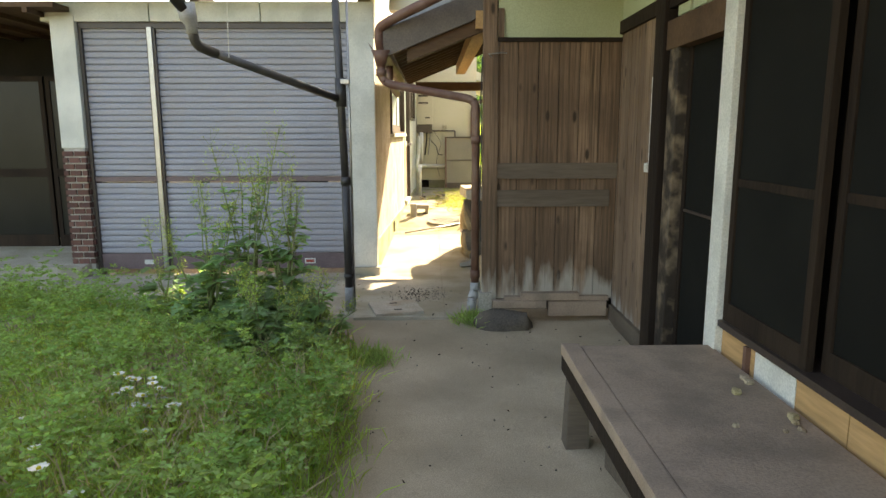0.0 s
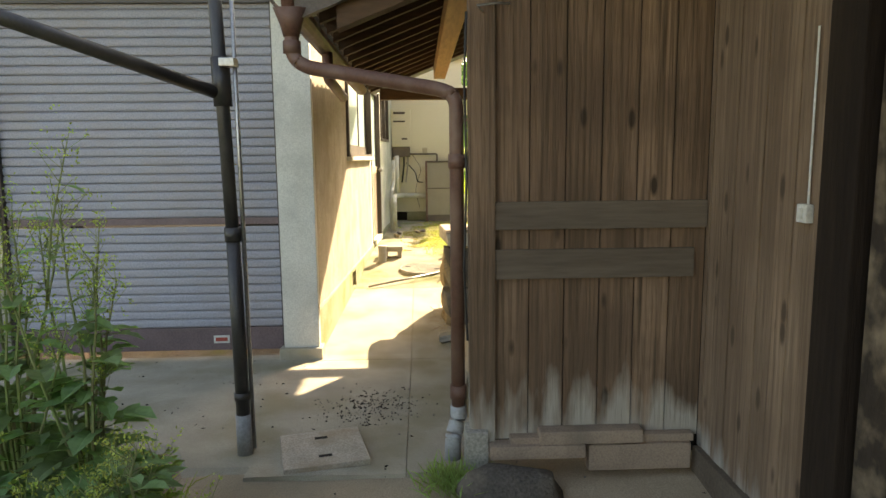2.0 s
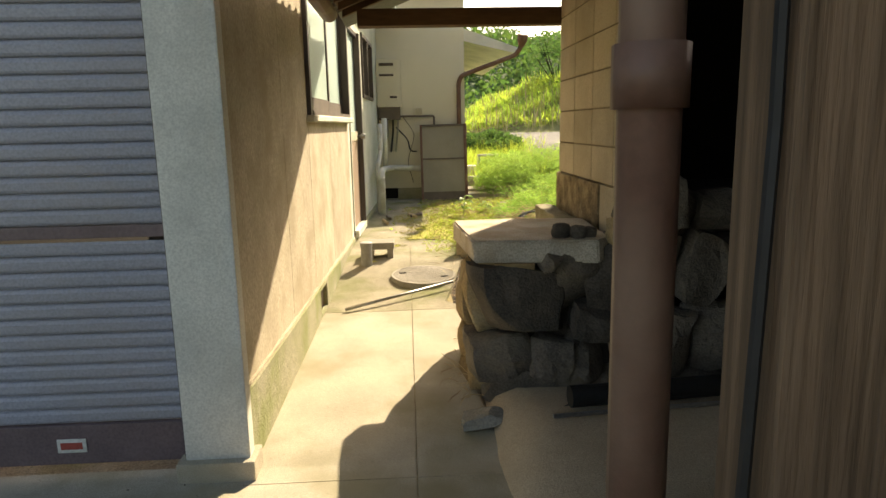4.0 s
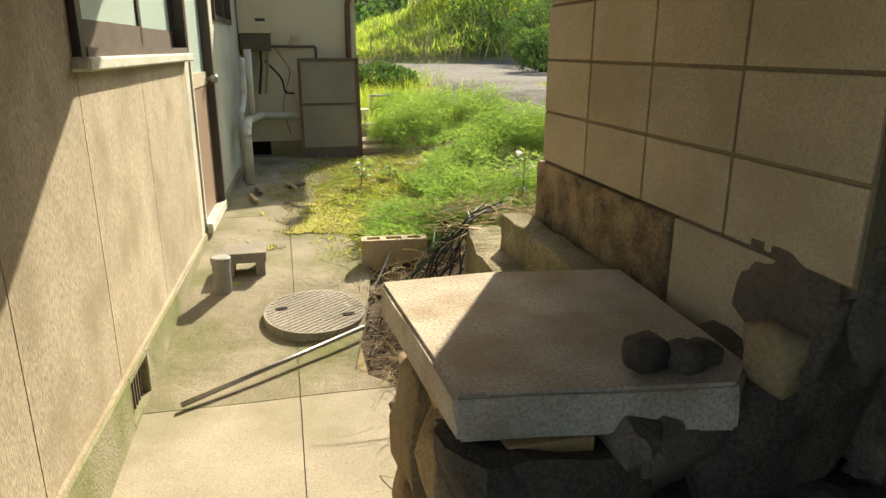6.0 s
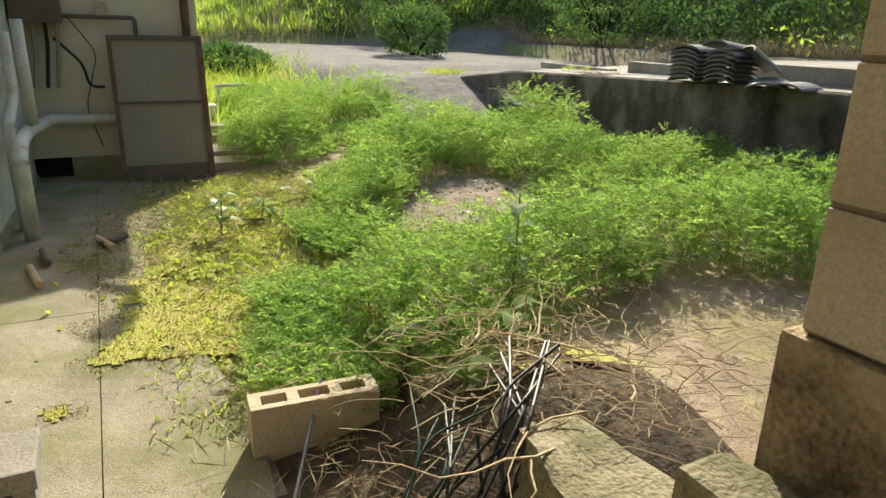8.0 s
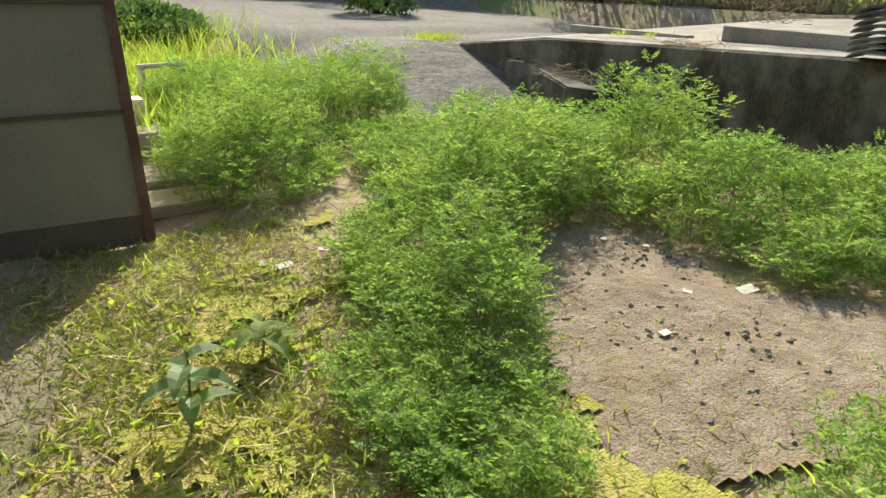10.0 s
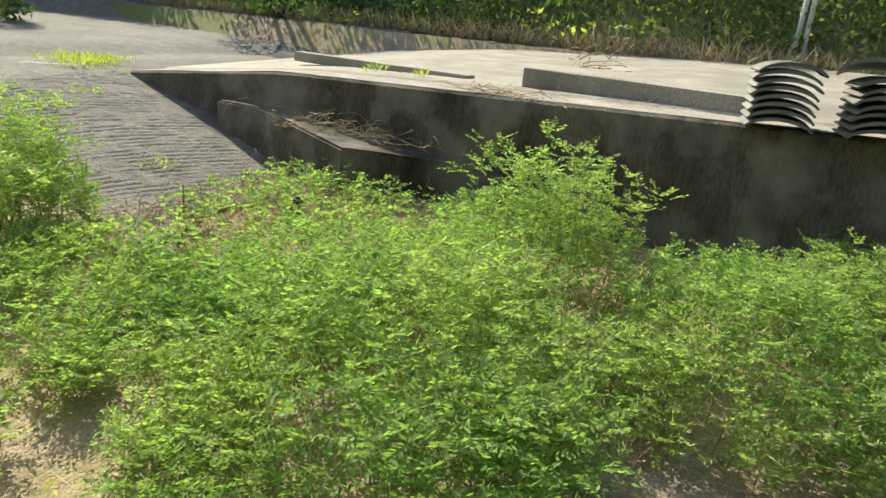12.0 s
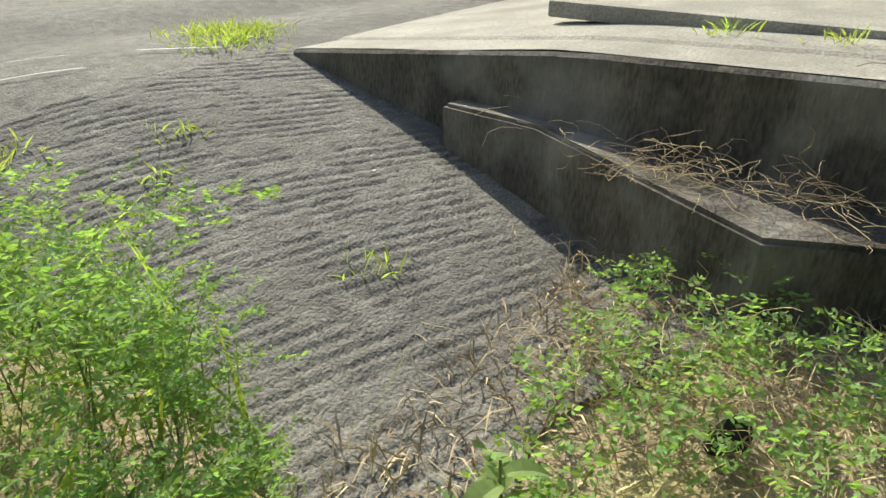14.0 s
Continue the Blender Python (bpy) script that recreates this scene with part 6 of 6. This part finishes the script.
xy = np.array([(rng.gauss(-1.2, 0.5), rng.gauss(2.9, 0.8)) for _ in range(1800)])
xy = np.array([p for p in xy if p[0] < yard_edge(p[1])])
blades("dry_yard_stalks", xy, 0.15, 0.42, 0.006, M_DRY, 0.5, 16, label="dry brown stalks in the yard grass")
xy = np.array([(rng.gauss(-0.40, 0.08), rng.gauss(3.98, 0.07)) for _ in range(500)] + [(rng.gauss(0.30, 0.06), rng.gauss(4.80, 0.05)) for _ in range(350)])
blades("grass_tuft", xy, 0.05, 0.16, 0.007, M_GRASSLEAF, 0.5, 17, label="small green grass tufts at the apron edge")


def flower(x, y, z, mat, core, size, label):
    f = empty("flower", label, "flower", "yard flowers")
    b = bmesh.new()
    for k in range(9):
        a = k * 2 * math.pi / 9
        p = [(0, -0.2), (0.7, -0.32), (1.0, 0), (0.7, 0.32), (0, 0.2)]
        vs = [b.verts.new((x + size * (u * math.cos(a) - w * math.sin(a)), y + size * (u * math.sin(a) + w * math.cos(a)), z + size * 0.3 * u)) for u, w in p]
        b.faces.new(vs)
    part("corolla", b, mat, f)
    b = bmesh.new()
    bmesh.ops.create_icosphere(b, subdivisions=1, radius=size * 0.28)
    bmesh.ops.translate(b, verts=b.verts, vec=(x, y, z + 0.004))
    part("centre", b, core, f)
    part("stalk", tube([(x, y, z), (x + 0.01, y, 0.05)], 0.003, sides=5), M_STEM, f)


for k in range(26):
    if k < 12:
        x, y, zz = -1.42 + rng.gauss(0, 0.09), 3.05 + rng.gauss(0, 0.07), rng.uniform(0.22, 0.36)
    else:
        x, y, zz = rng.uniform(-2.4, -1.2), rng.uniform(2.2, 3.2), rng.uniform(0.2, 0.32)
    flower(x, y, zz, M_PETAL, M_YELLOW, rng.uniform(0.026, 0.042), "white daisy-like flower on a thin stalk in the grass")
for k in range(12):
    flower(rng.uniform(-2.6, -1.0), rng.uniform(2.8, 4.6), rng.uniform(0.2, 0.4), M_YELLOW, M_YELLOW, 0.014, "tiny yellow flower in the yard grass")


def tall_weed(x, y, h, stems, seed, name="tall_weed", label="tall leafy weed with broad grey-green leaves and thin seed heads"):
    """Branched stems, broad lobed leaves below, airy heads above."""
    r = random.Random(seed)
    rr = np.random.RandomState(seed)
    t = empty(name, label, "plant")
    sb = bmesh.new()
    verts, faces = [], []
    hb, hd = [], []
    gz = 0.09
    for s in range(stems):
        a, out = r.uniform(0, 6.28), r.uniform(0.03, 0.34)
        hh = h * r.uniform(0.55, 1.0)
        p = [Vector((x + 0.06 * math.cos(a), y + 0.06 * math.sin(a), gz))]
        for k in range(1, 6):
            u = k / 5
            p.append(Vector((x + math.cos(a) * out * u ** 1.3 + r.gauss(0, 0.012), y + math.sin(a) * out * u ** 1.3 + r.gauss(0, 0.012), gz + hh * u)))
        tube(p, [0.009, 0.008, 0.007, 0.005, 0.004, 0.002], sb, sides=5, cap=False)
        for k in range(17):
            u = r.uniform(0.08, 0.92) ** 1.15
            i = min(4, int(u * 5))
            at = p[i].lerp(p[i + 1], u * 5 - i)
            b2 = r.uniform(0, 6.28)
            size = (0.19 * (1 - u) + 0.045) * r.uniform(0.7, 1.2)
            w = Vector((math.cos(b2), math.sin(b2), r.uniform(-0.25, 0.5))).normalized()
            sd = w.cross(Vector((0, 0, 1))).normalized()
            nrm = sd.cross(w)
            stalk = at + w * size * 0.35
            o = len(verts)
            outline = ((0, 0), (0.12, 0.26), (0.35, 0.34), (0.42, 0.24), (0.66, 0.27), (1, 0.0), (0.66, -0.27), (0.42, -0.24), (0.35, -0.34), (0.12, -0.26))
            for q, (f, g) in enumerate(outline):
                verts.append(tuple(stalk + w * size * f + sd * size * g * r.uniform(0.8, 1.15) - nrm * size * 0.25 * f * f + nrm * abs(g) * size * 0.3))
            verts.append(tuple(stalk + w * size * 0.45 - nrm * size * 0.05))
            c = o + 10
            for q in range(10):
                faces.append((o + q, o + (q + 1) % 10, c))
            tube([at, stalk], 0.0022, sb, sides=4, cap=False)
        for k in range(26):
            u = r.uniform(0.8, 1.0)
            at = p[4].lerp(p[5], (u - 0.8) * 5)
            w = Vector((r.gauss(0, 0.6), r.gauss(0, 0.6), 1)).normalized()
            L = r.uniform(0.03, 0.13)
            if k % 2 == 0:
                tube([at, at + w * L], 0.0013, sb, sides=3, cap=False)
            for q in range(5):
                hb.append(tuple(at + w * L + Vector((r.gauss(0, .008), r.gauss(0, .008), r.gauss(0, .008)))))
                hd.append((r.gauss(0, 1), r.gauss(0, 1), r.gauss(0.5, 1)))
    part("stalk", sb, M_STEM, t)
    quads("foliage", verts, faces, M_DARKLEAF, t)
    cloud("seed_head", hb, hd, 0.014, 0.007, M_GRASS, parent=t, seed=seed)["kind"] = "stuff"
    return t


tall_weed(-1.25, 4.45, 1.48, 10, 21)
tall_weed(-0.98, 4.40, 1.22, 9, 22)
tall_weed(-1.55, 4.52, 1.10, 8, 23)
tall_weed(-0.78, 4.20, 0.55, 8, 24, label="low broad-leaved weed at the apron edge")
tall_weed(-1.0, 3.9, 0.6, 8, 25, label="low broad-leaved weed in the yard grass")
tall_weed(-1.9, 4.65, 0.75, 4, 26)

# single plants that stand out in the garden
def broad_plant(x, y, h, n, seed, mat=M_GRASSLEAF, label="young broad-leaved plant with pale green pointed leaves"):
    r = random.Random(seed)
    t = empty("broad_leaved_plant", label, "plant", "broad-leaved plants")
    z = ground_z(x, y)
    part("stem", tube([(x, y, z - 0.02), (x + 0.01, y, z + h * 0.5), (x + 0.02, y + 0.01, z + h)], [0.006, 0.005, 0.003], sides=5), M_STEM, t)
    for k in range(n):
        u = 0.35 + 0.65 * k / n
        a = k * 2.4 + r.uniform(-0.3, 0.3)
        L = r.uniform(0.09, 0.17)
        w = Vector((math.cos(a), math.sin(a), 0.45)).normalized()
        sd = w.cross(Vector((0, 0, 1))).normalized()
        at = Vector((x + 0.01, y, z + h * u))
        b = bmesh.new()
        rows = []
        for i in range(6):
            f = i / 5
            wd = L * 0.20 * math.sin(math.pi * (0.12 + 0.88 * f)) + 0.0005
            c = at + w * L * f - Vector((0, 0, 1)) * L * 0.55 * f * f
            rows.append([b.verts.new(c + sd * wd + Vector((0, 0, wd * 0.4))), b.verts.new(c), b.verts.new(c - sd * wd + Vector((0, 0, wd * 0.4)))])
        for q0, q1 in zip(rows, rows[1:]):
            b.faces.new((q0[0], q0[1], q1[1], q1[0]))
            b.faces.new((q0[1], q0[2], q1[2], q1[1]))
        part("leaf", b, mat, t)


for x, y, h, n, s in ((1.32, 10.05, 0.20, 9, 1), (1.55, 10.25, 0.16, 7, 2), (1.12, 9.98, 0.10, 6, 3), (1.62, 10.5, 0.55, 8, 4), (1.05, 12.6, 0.14, 8, 5), (0.75, 12.3, 0.26, 9, 6), (3.3, 14.9, 0.2, 6, 7)):
    broad_plant(x, y, h, n, s, M_DARKLEAF if s in (4, 6) else M_GRASSLEAF)
for k, (x, y) in enumerate(((3.86, 15.72), (3.72, 16.55), (3.95, 16.75), (3.45, 17.1), (4.95, 17.65), (5.1, 17.8), (4.85, 17.9), (4.75, 17.55), (5.35, 15.2), (5.3, 14.8))):
    r = random.Random(k)
    zf = ground_z if x < 4.9 or y > 17.3 else (lambda a, c: top_z(c) + 0.03)
    n = 190 if 3 < k < 8 else 36
    xy = np.array([(x + r.gauss(0, 0.12 if n > 100 else 0.05), y + r.gauss(0, 0.1 if n > 100 else 0.04)) for _ in range(n)])
    tagged(blades("road_tuft", xy, 0.04, 0.15 if n > 100 else 0.11, 0.006, M_GRASS, 0.8, 40 + k, zf=zf), "grass tuft growing in a crack of the concrete", "grass", kind="stuff")
# dead vines on the ledge, wall top and dead weed
def tangle(name, cx, cy, zf, rx, ry, rz, n, mat, seed, label, thick=0.004, loops=1.0):
    r = random.Random(seed)
    b = bmesh.new()
    for k in range(n):
        p = Vector((cx + r.gauss(0, rx), cy + r.gauss(0, ry), zf + abs(r.gauss(0, rz)) * 0.5))
        d = Vector((r.gauss(0, 1), r.gauss(0, 1), r.gauss(0.1, 0.4))).normalized()
        pts = [p]
        for q in range(7):
            d = (d + Vector((r.gauss(0, 0.35), r.gauss(0, 0.35), r.gauss(-0.12, 0.14))) * loops).normalized()
            nx_ = pts[-1] + d * 0.024
            nx_.z = max(nx_.z, zf + 0.004)
            pts.append(nx_)
        tube(pts, thick * r.uniform(0.6, 1.3), b, sides=4, cap=False)
    return tagged(part(name, b, mat), label, "dead plants" if mat is M_DRY else "cable", kind="stuff" if mat is M_DRY else "")


tangle("dry_vines", 4.55, 14.95, 0.79, 0.08, 0.28, 0.10, 190, M_DRY, 31, "tangle of dry brown vines on the ledge", 0.0010)
tangle("dry_vines", 4.0, 14.75, ground_z(4.0, 14.75), 0.22, 0.25, 0.12, 380, M_DRY, 32, "tangle of dry brown vines at the ledge foot", 0.0011)
tangle("dry_vines", 4.85, 13.9, top_z(13.9), 0.05, 0.3, 0.02, 90, M_DRY, 33, "dry straw lying on the wall top", 0.002)
tangle("dry_vines", 5.28, 13.6, 1.3, 0.06, 0.06, 0.2, 26, M_DRY, 34, "dead grey weed on the kerb block", 0.0025)
# cables and dead stalks over the broken wall
for s, (cx, cy, z, mt, lb, th) in enumerate(((0.86, 9.42, 0.62, M_CABLE, "bundle of black cable thrown over the low wall", 0.0042), (0.72, 9.50, 0.45, M_GREENCABLE, "loose dark green cord hanging over the pit", 0.0035))):
    r = random.Random(50 + s)
    c = empty("cable_bundle", lb, "cable")
    for k in range(7):
        a0 = r.uniform(-0.4, 0.4)
        p = [Vector((cx + 0.28 + r.gauss(0, 0.05), cy + 0.25 + r.gauss(0, 0.06), z + 0.10 + r.uniform(0, 0.05))), Vector((cx + 0.1, cy + 0.05 + a0 * 0.2, z + 0.08 + r.uniform(0, 0.05))), Vector((cx - 0.06 + r.gauss(0, 0.04), cy - 0.05 + r.gauss(0, 0.05), z - 0.05)), Vector((cx - 0.10 + r.gauss(0, 0.06), cy - 0.08 + r.gauss(0, 0.07), z - 0.22 - r.uniform(0, 0.16))), Vector((cx + 0.06 + r.gauss(0, 0.1), cy - 0.16 + r.gauss(0, 0.1), z - 0.22)), Vector((cx + 0.12 + r.gauss(0, 0.08), cy - 0.06 + r.gauss(0, 0.1), z + 0.03))]
        part("strand", tube(bend(p, 0.07, 4), th, sides=6), mt, c)
tangle("dead_stalks", 1.25, 9.72, 0.66, 0.22, 0.25, 0.06, 300, M_DRY, 35, "heap of dry stalks and roots by the shed", 0.0014, 0.6)
tangle("dead_stalks", 0.74, 9.55, 0.30, 0.10, 0.22, 0.18, 130, M_DRY, 36, "dry stalks hanging into the pit", 0.0012, 0.8)
tangle("dead_stalks", 0.56, 9.05, 0.2, 0.07, 0.25, 0.02, 110, M_DRY, 37, "dry twigs and litter beside the manhole", 0.0009, 0.8)
tangle("dead_stalks", 0.40, 8.0, 0.06, 0.06, 0.25, 0.05, 90, M_DRY, 38, "dry twigs at the foot of the stone pier", 0.0015, 0.8)
rp = empty("rusty_pipe", "short rusty pipe standing in the weeds", "pipe")
part("pipe", tube([(1.02, 10.2, 0.25), (1.02, 10.2, 0.58)], 0.022, sides=10), M_BROWNPIPE, rp)
part("cap", tube([(0.99, 10.2, 0.565), (1.10, 10.21, 0.59)], 0.026, sides=10), M_GREYPVC, rp)
pot = empty("black_pot", "small black plastic pot lying in the dry weeds", "pot")
z = ground_z(3.82, 14.68)
part("pot", tube([(3.82, 14.68, z - 0.01), (3.80, 14.64, z + 0.06), (3.797, 14.635, z + 0.064)], [0.026, 0.035, 0.038], sides=16), M_BLACK, pot)
lr = empty("thin_rod", "thin pale rod leaning over the hollow block", "rod")
part("rod", tube([(0.50, 9.78, 0.22), (0.62, 10.0, 0.34), (0.74, 10.22, 0.46)], 0.006, sides=6), M_STEEL, lr)
for k in range(9):
    r = random.Random(200 + k)
    a, x, y = r.uniform(0, 6.28), r.gauss(1.12, 0.16), r.gauss(9.55, 0.14)
    p = [Vector((x, y, 0.70 + r.uniform(0, 0.05)))]
    for q in range(6):
        a += r.gauss(0, 0.4)
        p.append(p[-1] + Vector((math.cos(a) * 0.07, math.sin(a) * 0.07, r.gauss(0, 0.012))))
    tagged(part("dry_root", tube(p, [0.0035, 0.0035, 0.003, 0.0025, 0.002, 0.0015, 0.001], sides=5), M_DRY), "bleached dry root lying on the broken wall", "root", "dry roots")
# rubble and litter
b = bmesh.new()
for k in range(900):
    if k < 260 or k > 520:
        x, y = rng.gauss(2.36, 0.30), rng.gauss(12.1, 0.42)
    elif k < 380:
        x, y = rng.uniform(-0.3, 1.2), rng.uniform(9.9, 13.6)
    else:
        x, y = rng.uniform(0.45, 0.8), rng.uniform(8.5, 9.9)
    s = rng.uniform(0.003, 0.010) * (1.6 if k > 300 else 1.0)
    m = pose(x, y, ground_z(x, y) + s * 0.3, rng.uniform(0, 360), rng.uniform(0, 360), rng.uniform(0, 360)) @ Matrix.Diagonal((s, s * rng.uniform(0.5, 1.2), s * 0.6, 1))
    bmesh.ops.create_icosphere(b, subdivisions=1, radius=1, matrix=m)
tagged(part("rubble", b, M_RTOP), "scattered pale rubble and grit on the bare soil", "rubble", kind="stuff")
for k, (x, y, s) in enumerate(((2.72, 11.95, 0.075), (2.45, 12.75, 0.04), (2.62, 12.6, 0.035), (2.72, 12.45, 0.03), (1.35, 13.2, 0.07), (1.28, 13.28, 0.05), (1.55, 13.25, 0.05), (0.95, 9.6, 0.04), (2.5, 12.05, 0.035), (2.2, 11.9, 0.04), (4.3, 16.1, 0.02))):
    q = box(-s * 0.5, s * 0.5, -s * 0.35, s * 0.35, 0, 0.005, bevel=0.0015, m=pose(x, y, ground_z(x, y) + 0.012, rng.uniform(-8, 8), rng.uniform(-8, 8), rng.uniform(0, 180)))
    tagged(part("scrap", q, M_LITTER), "white scrap of broken material on the soil", "scrap", "white scraps")
dirt_patch = sheet("bare_patch", list(np.arange(1.5, 3.2, 0.025)), list(np.arange(11.2, 13.1, 0.025)), lambda x, y: ground_z(x, y) + 0.008, M_GRAVEL, 0.010, lambda x, y: bare(x, y))
tagged(dirt_patch, "bare gritty patch of pale ground among weeds", "ground", kind="structure")
for k, (x0, y0, x1, y1) in enumerate(((-0.16, 12.3, -0.12, 12.05), (0.1, 12.45, 0.18, 12.2), (0.12, 12.3, 0.25, 12.4), (-0.2, 12.05, -0.14, 11.75))):
    tagged(part("scrap_pipe", tube([(x0, y0, ground_z(x0, y0) + 0.03), (x1, y1, ground_z(x1, y1) + 0.04)], 0.018, sides=8), M_DRY if k % 2 else M_GALV), "short broken piece of pipe on the paving", "pipe", "broken pipe pieces")

# leaf litter and grit on the yard floor and the apron
xy = np.array([(rng.uniform(-0.5, 1.35), rng.uniform(1.0, 6.4)) for _ in range(110)] + [(rng.uniform(-3.5, -0.6), rng.uniform(5.2, 6.9)) for _ in range(120)] + [(rng.gauss(-0.1, 0.14), rng.gauss(5.8, 0.14)) for _ in range(160)])
blades("leaf_litter", xy, 0.012, 0.03, 0.008, M_DARKWOOD, 9.0, 91, label="small dark dry leaf litter on the yard floor", droop=0.0, sink=-0.022)
b = bmesh.new()
for k in range(260):
    x, y = (rng.uniform(-0.4, 1.3), rng.uniform(1.2, 5.0)) if k < 60 else (rng.gauss(-0.15, 0.16), rng.gauss(5.8, 0.16))
    s = rng.uniform(0.002, 0.006)
    bmesh.ops.create_icosphere(b, subdivisions=1, radius=s, matrix=Matrix.Translation((x, y, ground_z(x, y) + (0.015 if y > 4.9 else 0.0))))
tagged(part("grit", b, M_RETAIN), "dark grit scattered on the concrete and earth", "grit", kind="stuff")
# ---- banks, mound and hills ----
def scatter_far(name, n, fx, fy, size, mat, label, hscale=1.0, seed=1, keep=None, up=0.6, wr=0.5):
    r = np.random.RandomState(seed)
    P, L = [], []
    while len(P) < n:
        x, y = r.uniform(*fx), r.uniform(*fy)
        if keep and not keep(x, y):
            continue
        lump = max(0.0, 0.55 + 0.8 * noise.noise(Vector((x * 0.55, y * 0.55, seed))) + 0.5 * noise.noise(Vector((x * 1.7, y * 1.7, seed))))
        P.append((x, y, ground_z(x, y) + r.uniform(0, 1) ** 0.7 * lump * hscale))
        L.append(size * r.uniform(0.5, 1.4))
    L = np.array(L)
    d = r.normal(size=(n, 3))
    d[:, 2] += up
    return tagged(cloud(name, P, d, L, L * wr, mat, seed=seed), label, "shrubs", kind="stuff")


scatter_far("bank_shrubs", 150000, (9.3, 14.5), (3, 25), 0.075, M_FARLEAF, "dark green shrubs covering the bank", 1.5, 61, lambda x, y: x > 9.5 + 0.25 * math.sin(y))
scatter_far("bank_grass", 9000, (9.2, 11.5), (3, 25), 0.10, M_GRASS, "yellowing grass at the foot of the bank", 0.45, 62, lambda x, y: x > 9.35 + 0.2 * math.sin(y * 2))
xy = np.array([(9.25 + abs(rng.gauss(0, 0.35)), rng.uniform(3, 24)) for _ in range(9000)])
blades("bank_straw", xy, 0.10, 0.42, 0.012, M_DRY, 0.5, 94, label="dry brown grass along the foot of the bank", droop=0.2)
mk = lambda x, y: y > 26.0 + 0.35 * max(0.0, 7 - x) - max(0.0, x - 6.5) * 0.9
scatter_far("mound_grass", 90000, (1.5, 16), (22, 42), 0.24, M_GRASS, "long sunlit grass on the meadow mound", 0.55, 63, mk, 2.2, 0.14)
scatter_far("mound_shrubs", 22000, (5.5, 15), (21, 34), 0.10, M_FARLEAF, "round green shrubs at the foot of the mound", 1.1, 64, lambda x, y: mk(x, y) and noise.noise(Vector((x * 0.5, y * 0.5, 9))) > 0.05)
xy = np.array([(rng.uniform(1.5, 9), rng.uniform(24.5, 36)) for _ in range(500)])
blades("reed_stalks", xy, 0.5, 1.3, 0.03, M_DRY, 0.12, 65, label="pale dry reed stalks on the mound")


def hill_z(x, y):
    d = math.hypot(x - 40, y - 30)
    ring = smoothstep(55, 190, d)
    return -1 + ring * (26 + 16 * noise.noise(Vector((x * 0.011, y * 0.011, 0))) + 3.0 * noise.noise(Vector((x * 0.05, y * 0.05, 3))))


hill = sheet("far_hill", list(np.linspace(-320, 400, 90)), list(np.linspace(20, 400, 60)), hill_z, M_FARHILL, 0.0, lambda x, y: math.hypot(x - 40, y - 30) > 56)
tagged(hill, "hazy wooded hills behind the meadow", "hill", kind="structure")
r = np.random.RandomState(71)
P, L = [], []
while len(P) < 70000:
    cx, cy = r.uniform(-30, 110), r.uniform(60, 190)
    if math.hypot(cx - 40, cy - 30) < 56:
        continue
    z0 = hill_z(cx, cy)
    h = r.uniform(3, 7)
    for q in range(70):
        v = r.normal(size=3)
        v /= np.linalg.norm(v)
        v *= h * 0.45 * r.uniform(0.75, 1.05)
        P.append((cx + v[0], cy + v[1], z0 + h * 0.5 + v[2]))
        L.append(r.uniform(0.5, 1.2))
L = np.array(L)
tagged(cloud("far_woods", P, r.normal(size=(len(P), 3)), L, L * 0.7, M_FARLEAF, seed=72), "far mixed woodland on the hillside", "woods", kind="stuff")


def shrub(x, y, h, w, seed):
    r = np.random.RandomState(seed)
    t = empty("shrub", "rounded green shrub by the road", "shrub", "roadside shrubs")
    z = ground_z(x, y)
    for k in range(7):
        b = bmesh.new()
        a = r.uniform(0, 6.28)
        tube([(x, y, z - 0.05), (x + 0.25 * w * math.cos(a), y + 0.25 * w * math.sin(a), z + h * 0.5), (x + 0.45 * w * math.cos(a), y + 0.45 * w * math.sin(a), z + h * r.uniform(0.7, 0.95))], [0.03, 0.02, 0.006], b, sides=6)
        part("branch", b, M_DARKWOOD, t)
    n = 5000
    v = r.normal(size=(n, 3))
    v /= np.linalg.norm(v, axis=1)[:, None]
    rad = r.uniform(0.55, 1.0, n) ** 0.5
    lump = np.array([1 + 0.45 * noise.noise(Vector(q) * 2.2 + Vector((seed, 0, 0))) for q in v])
    P = v * (rad * lump)[:, None] * np.array([w * 0.5, w * 0.5, h * 0.5]) + np.array([x, y, z + h * 0.5])
    cloud("crown", P, r.normal(size=(n, 3)) + v, r.uniform(0.05, 0.10, n), r.uniform(0.02, 0.045, n), M_FARLEAF, parent=t, seed=seed)


for k, (x, y, h, w) in enumerate(((6.1, 21.5, 1.0, 1.5), (7.6, 25.0, 1.5, 2.6), (6.2, 31.5, 1.8, 2.6), (9.4, 19.5, 1.6, 2.4), (2.0, 19.8, 0.55, 1.5))):
    shrub(x, y, h, w, 80 + k)
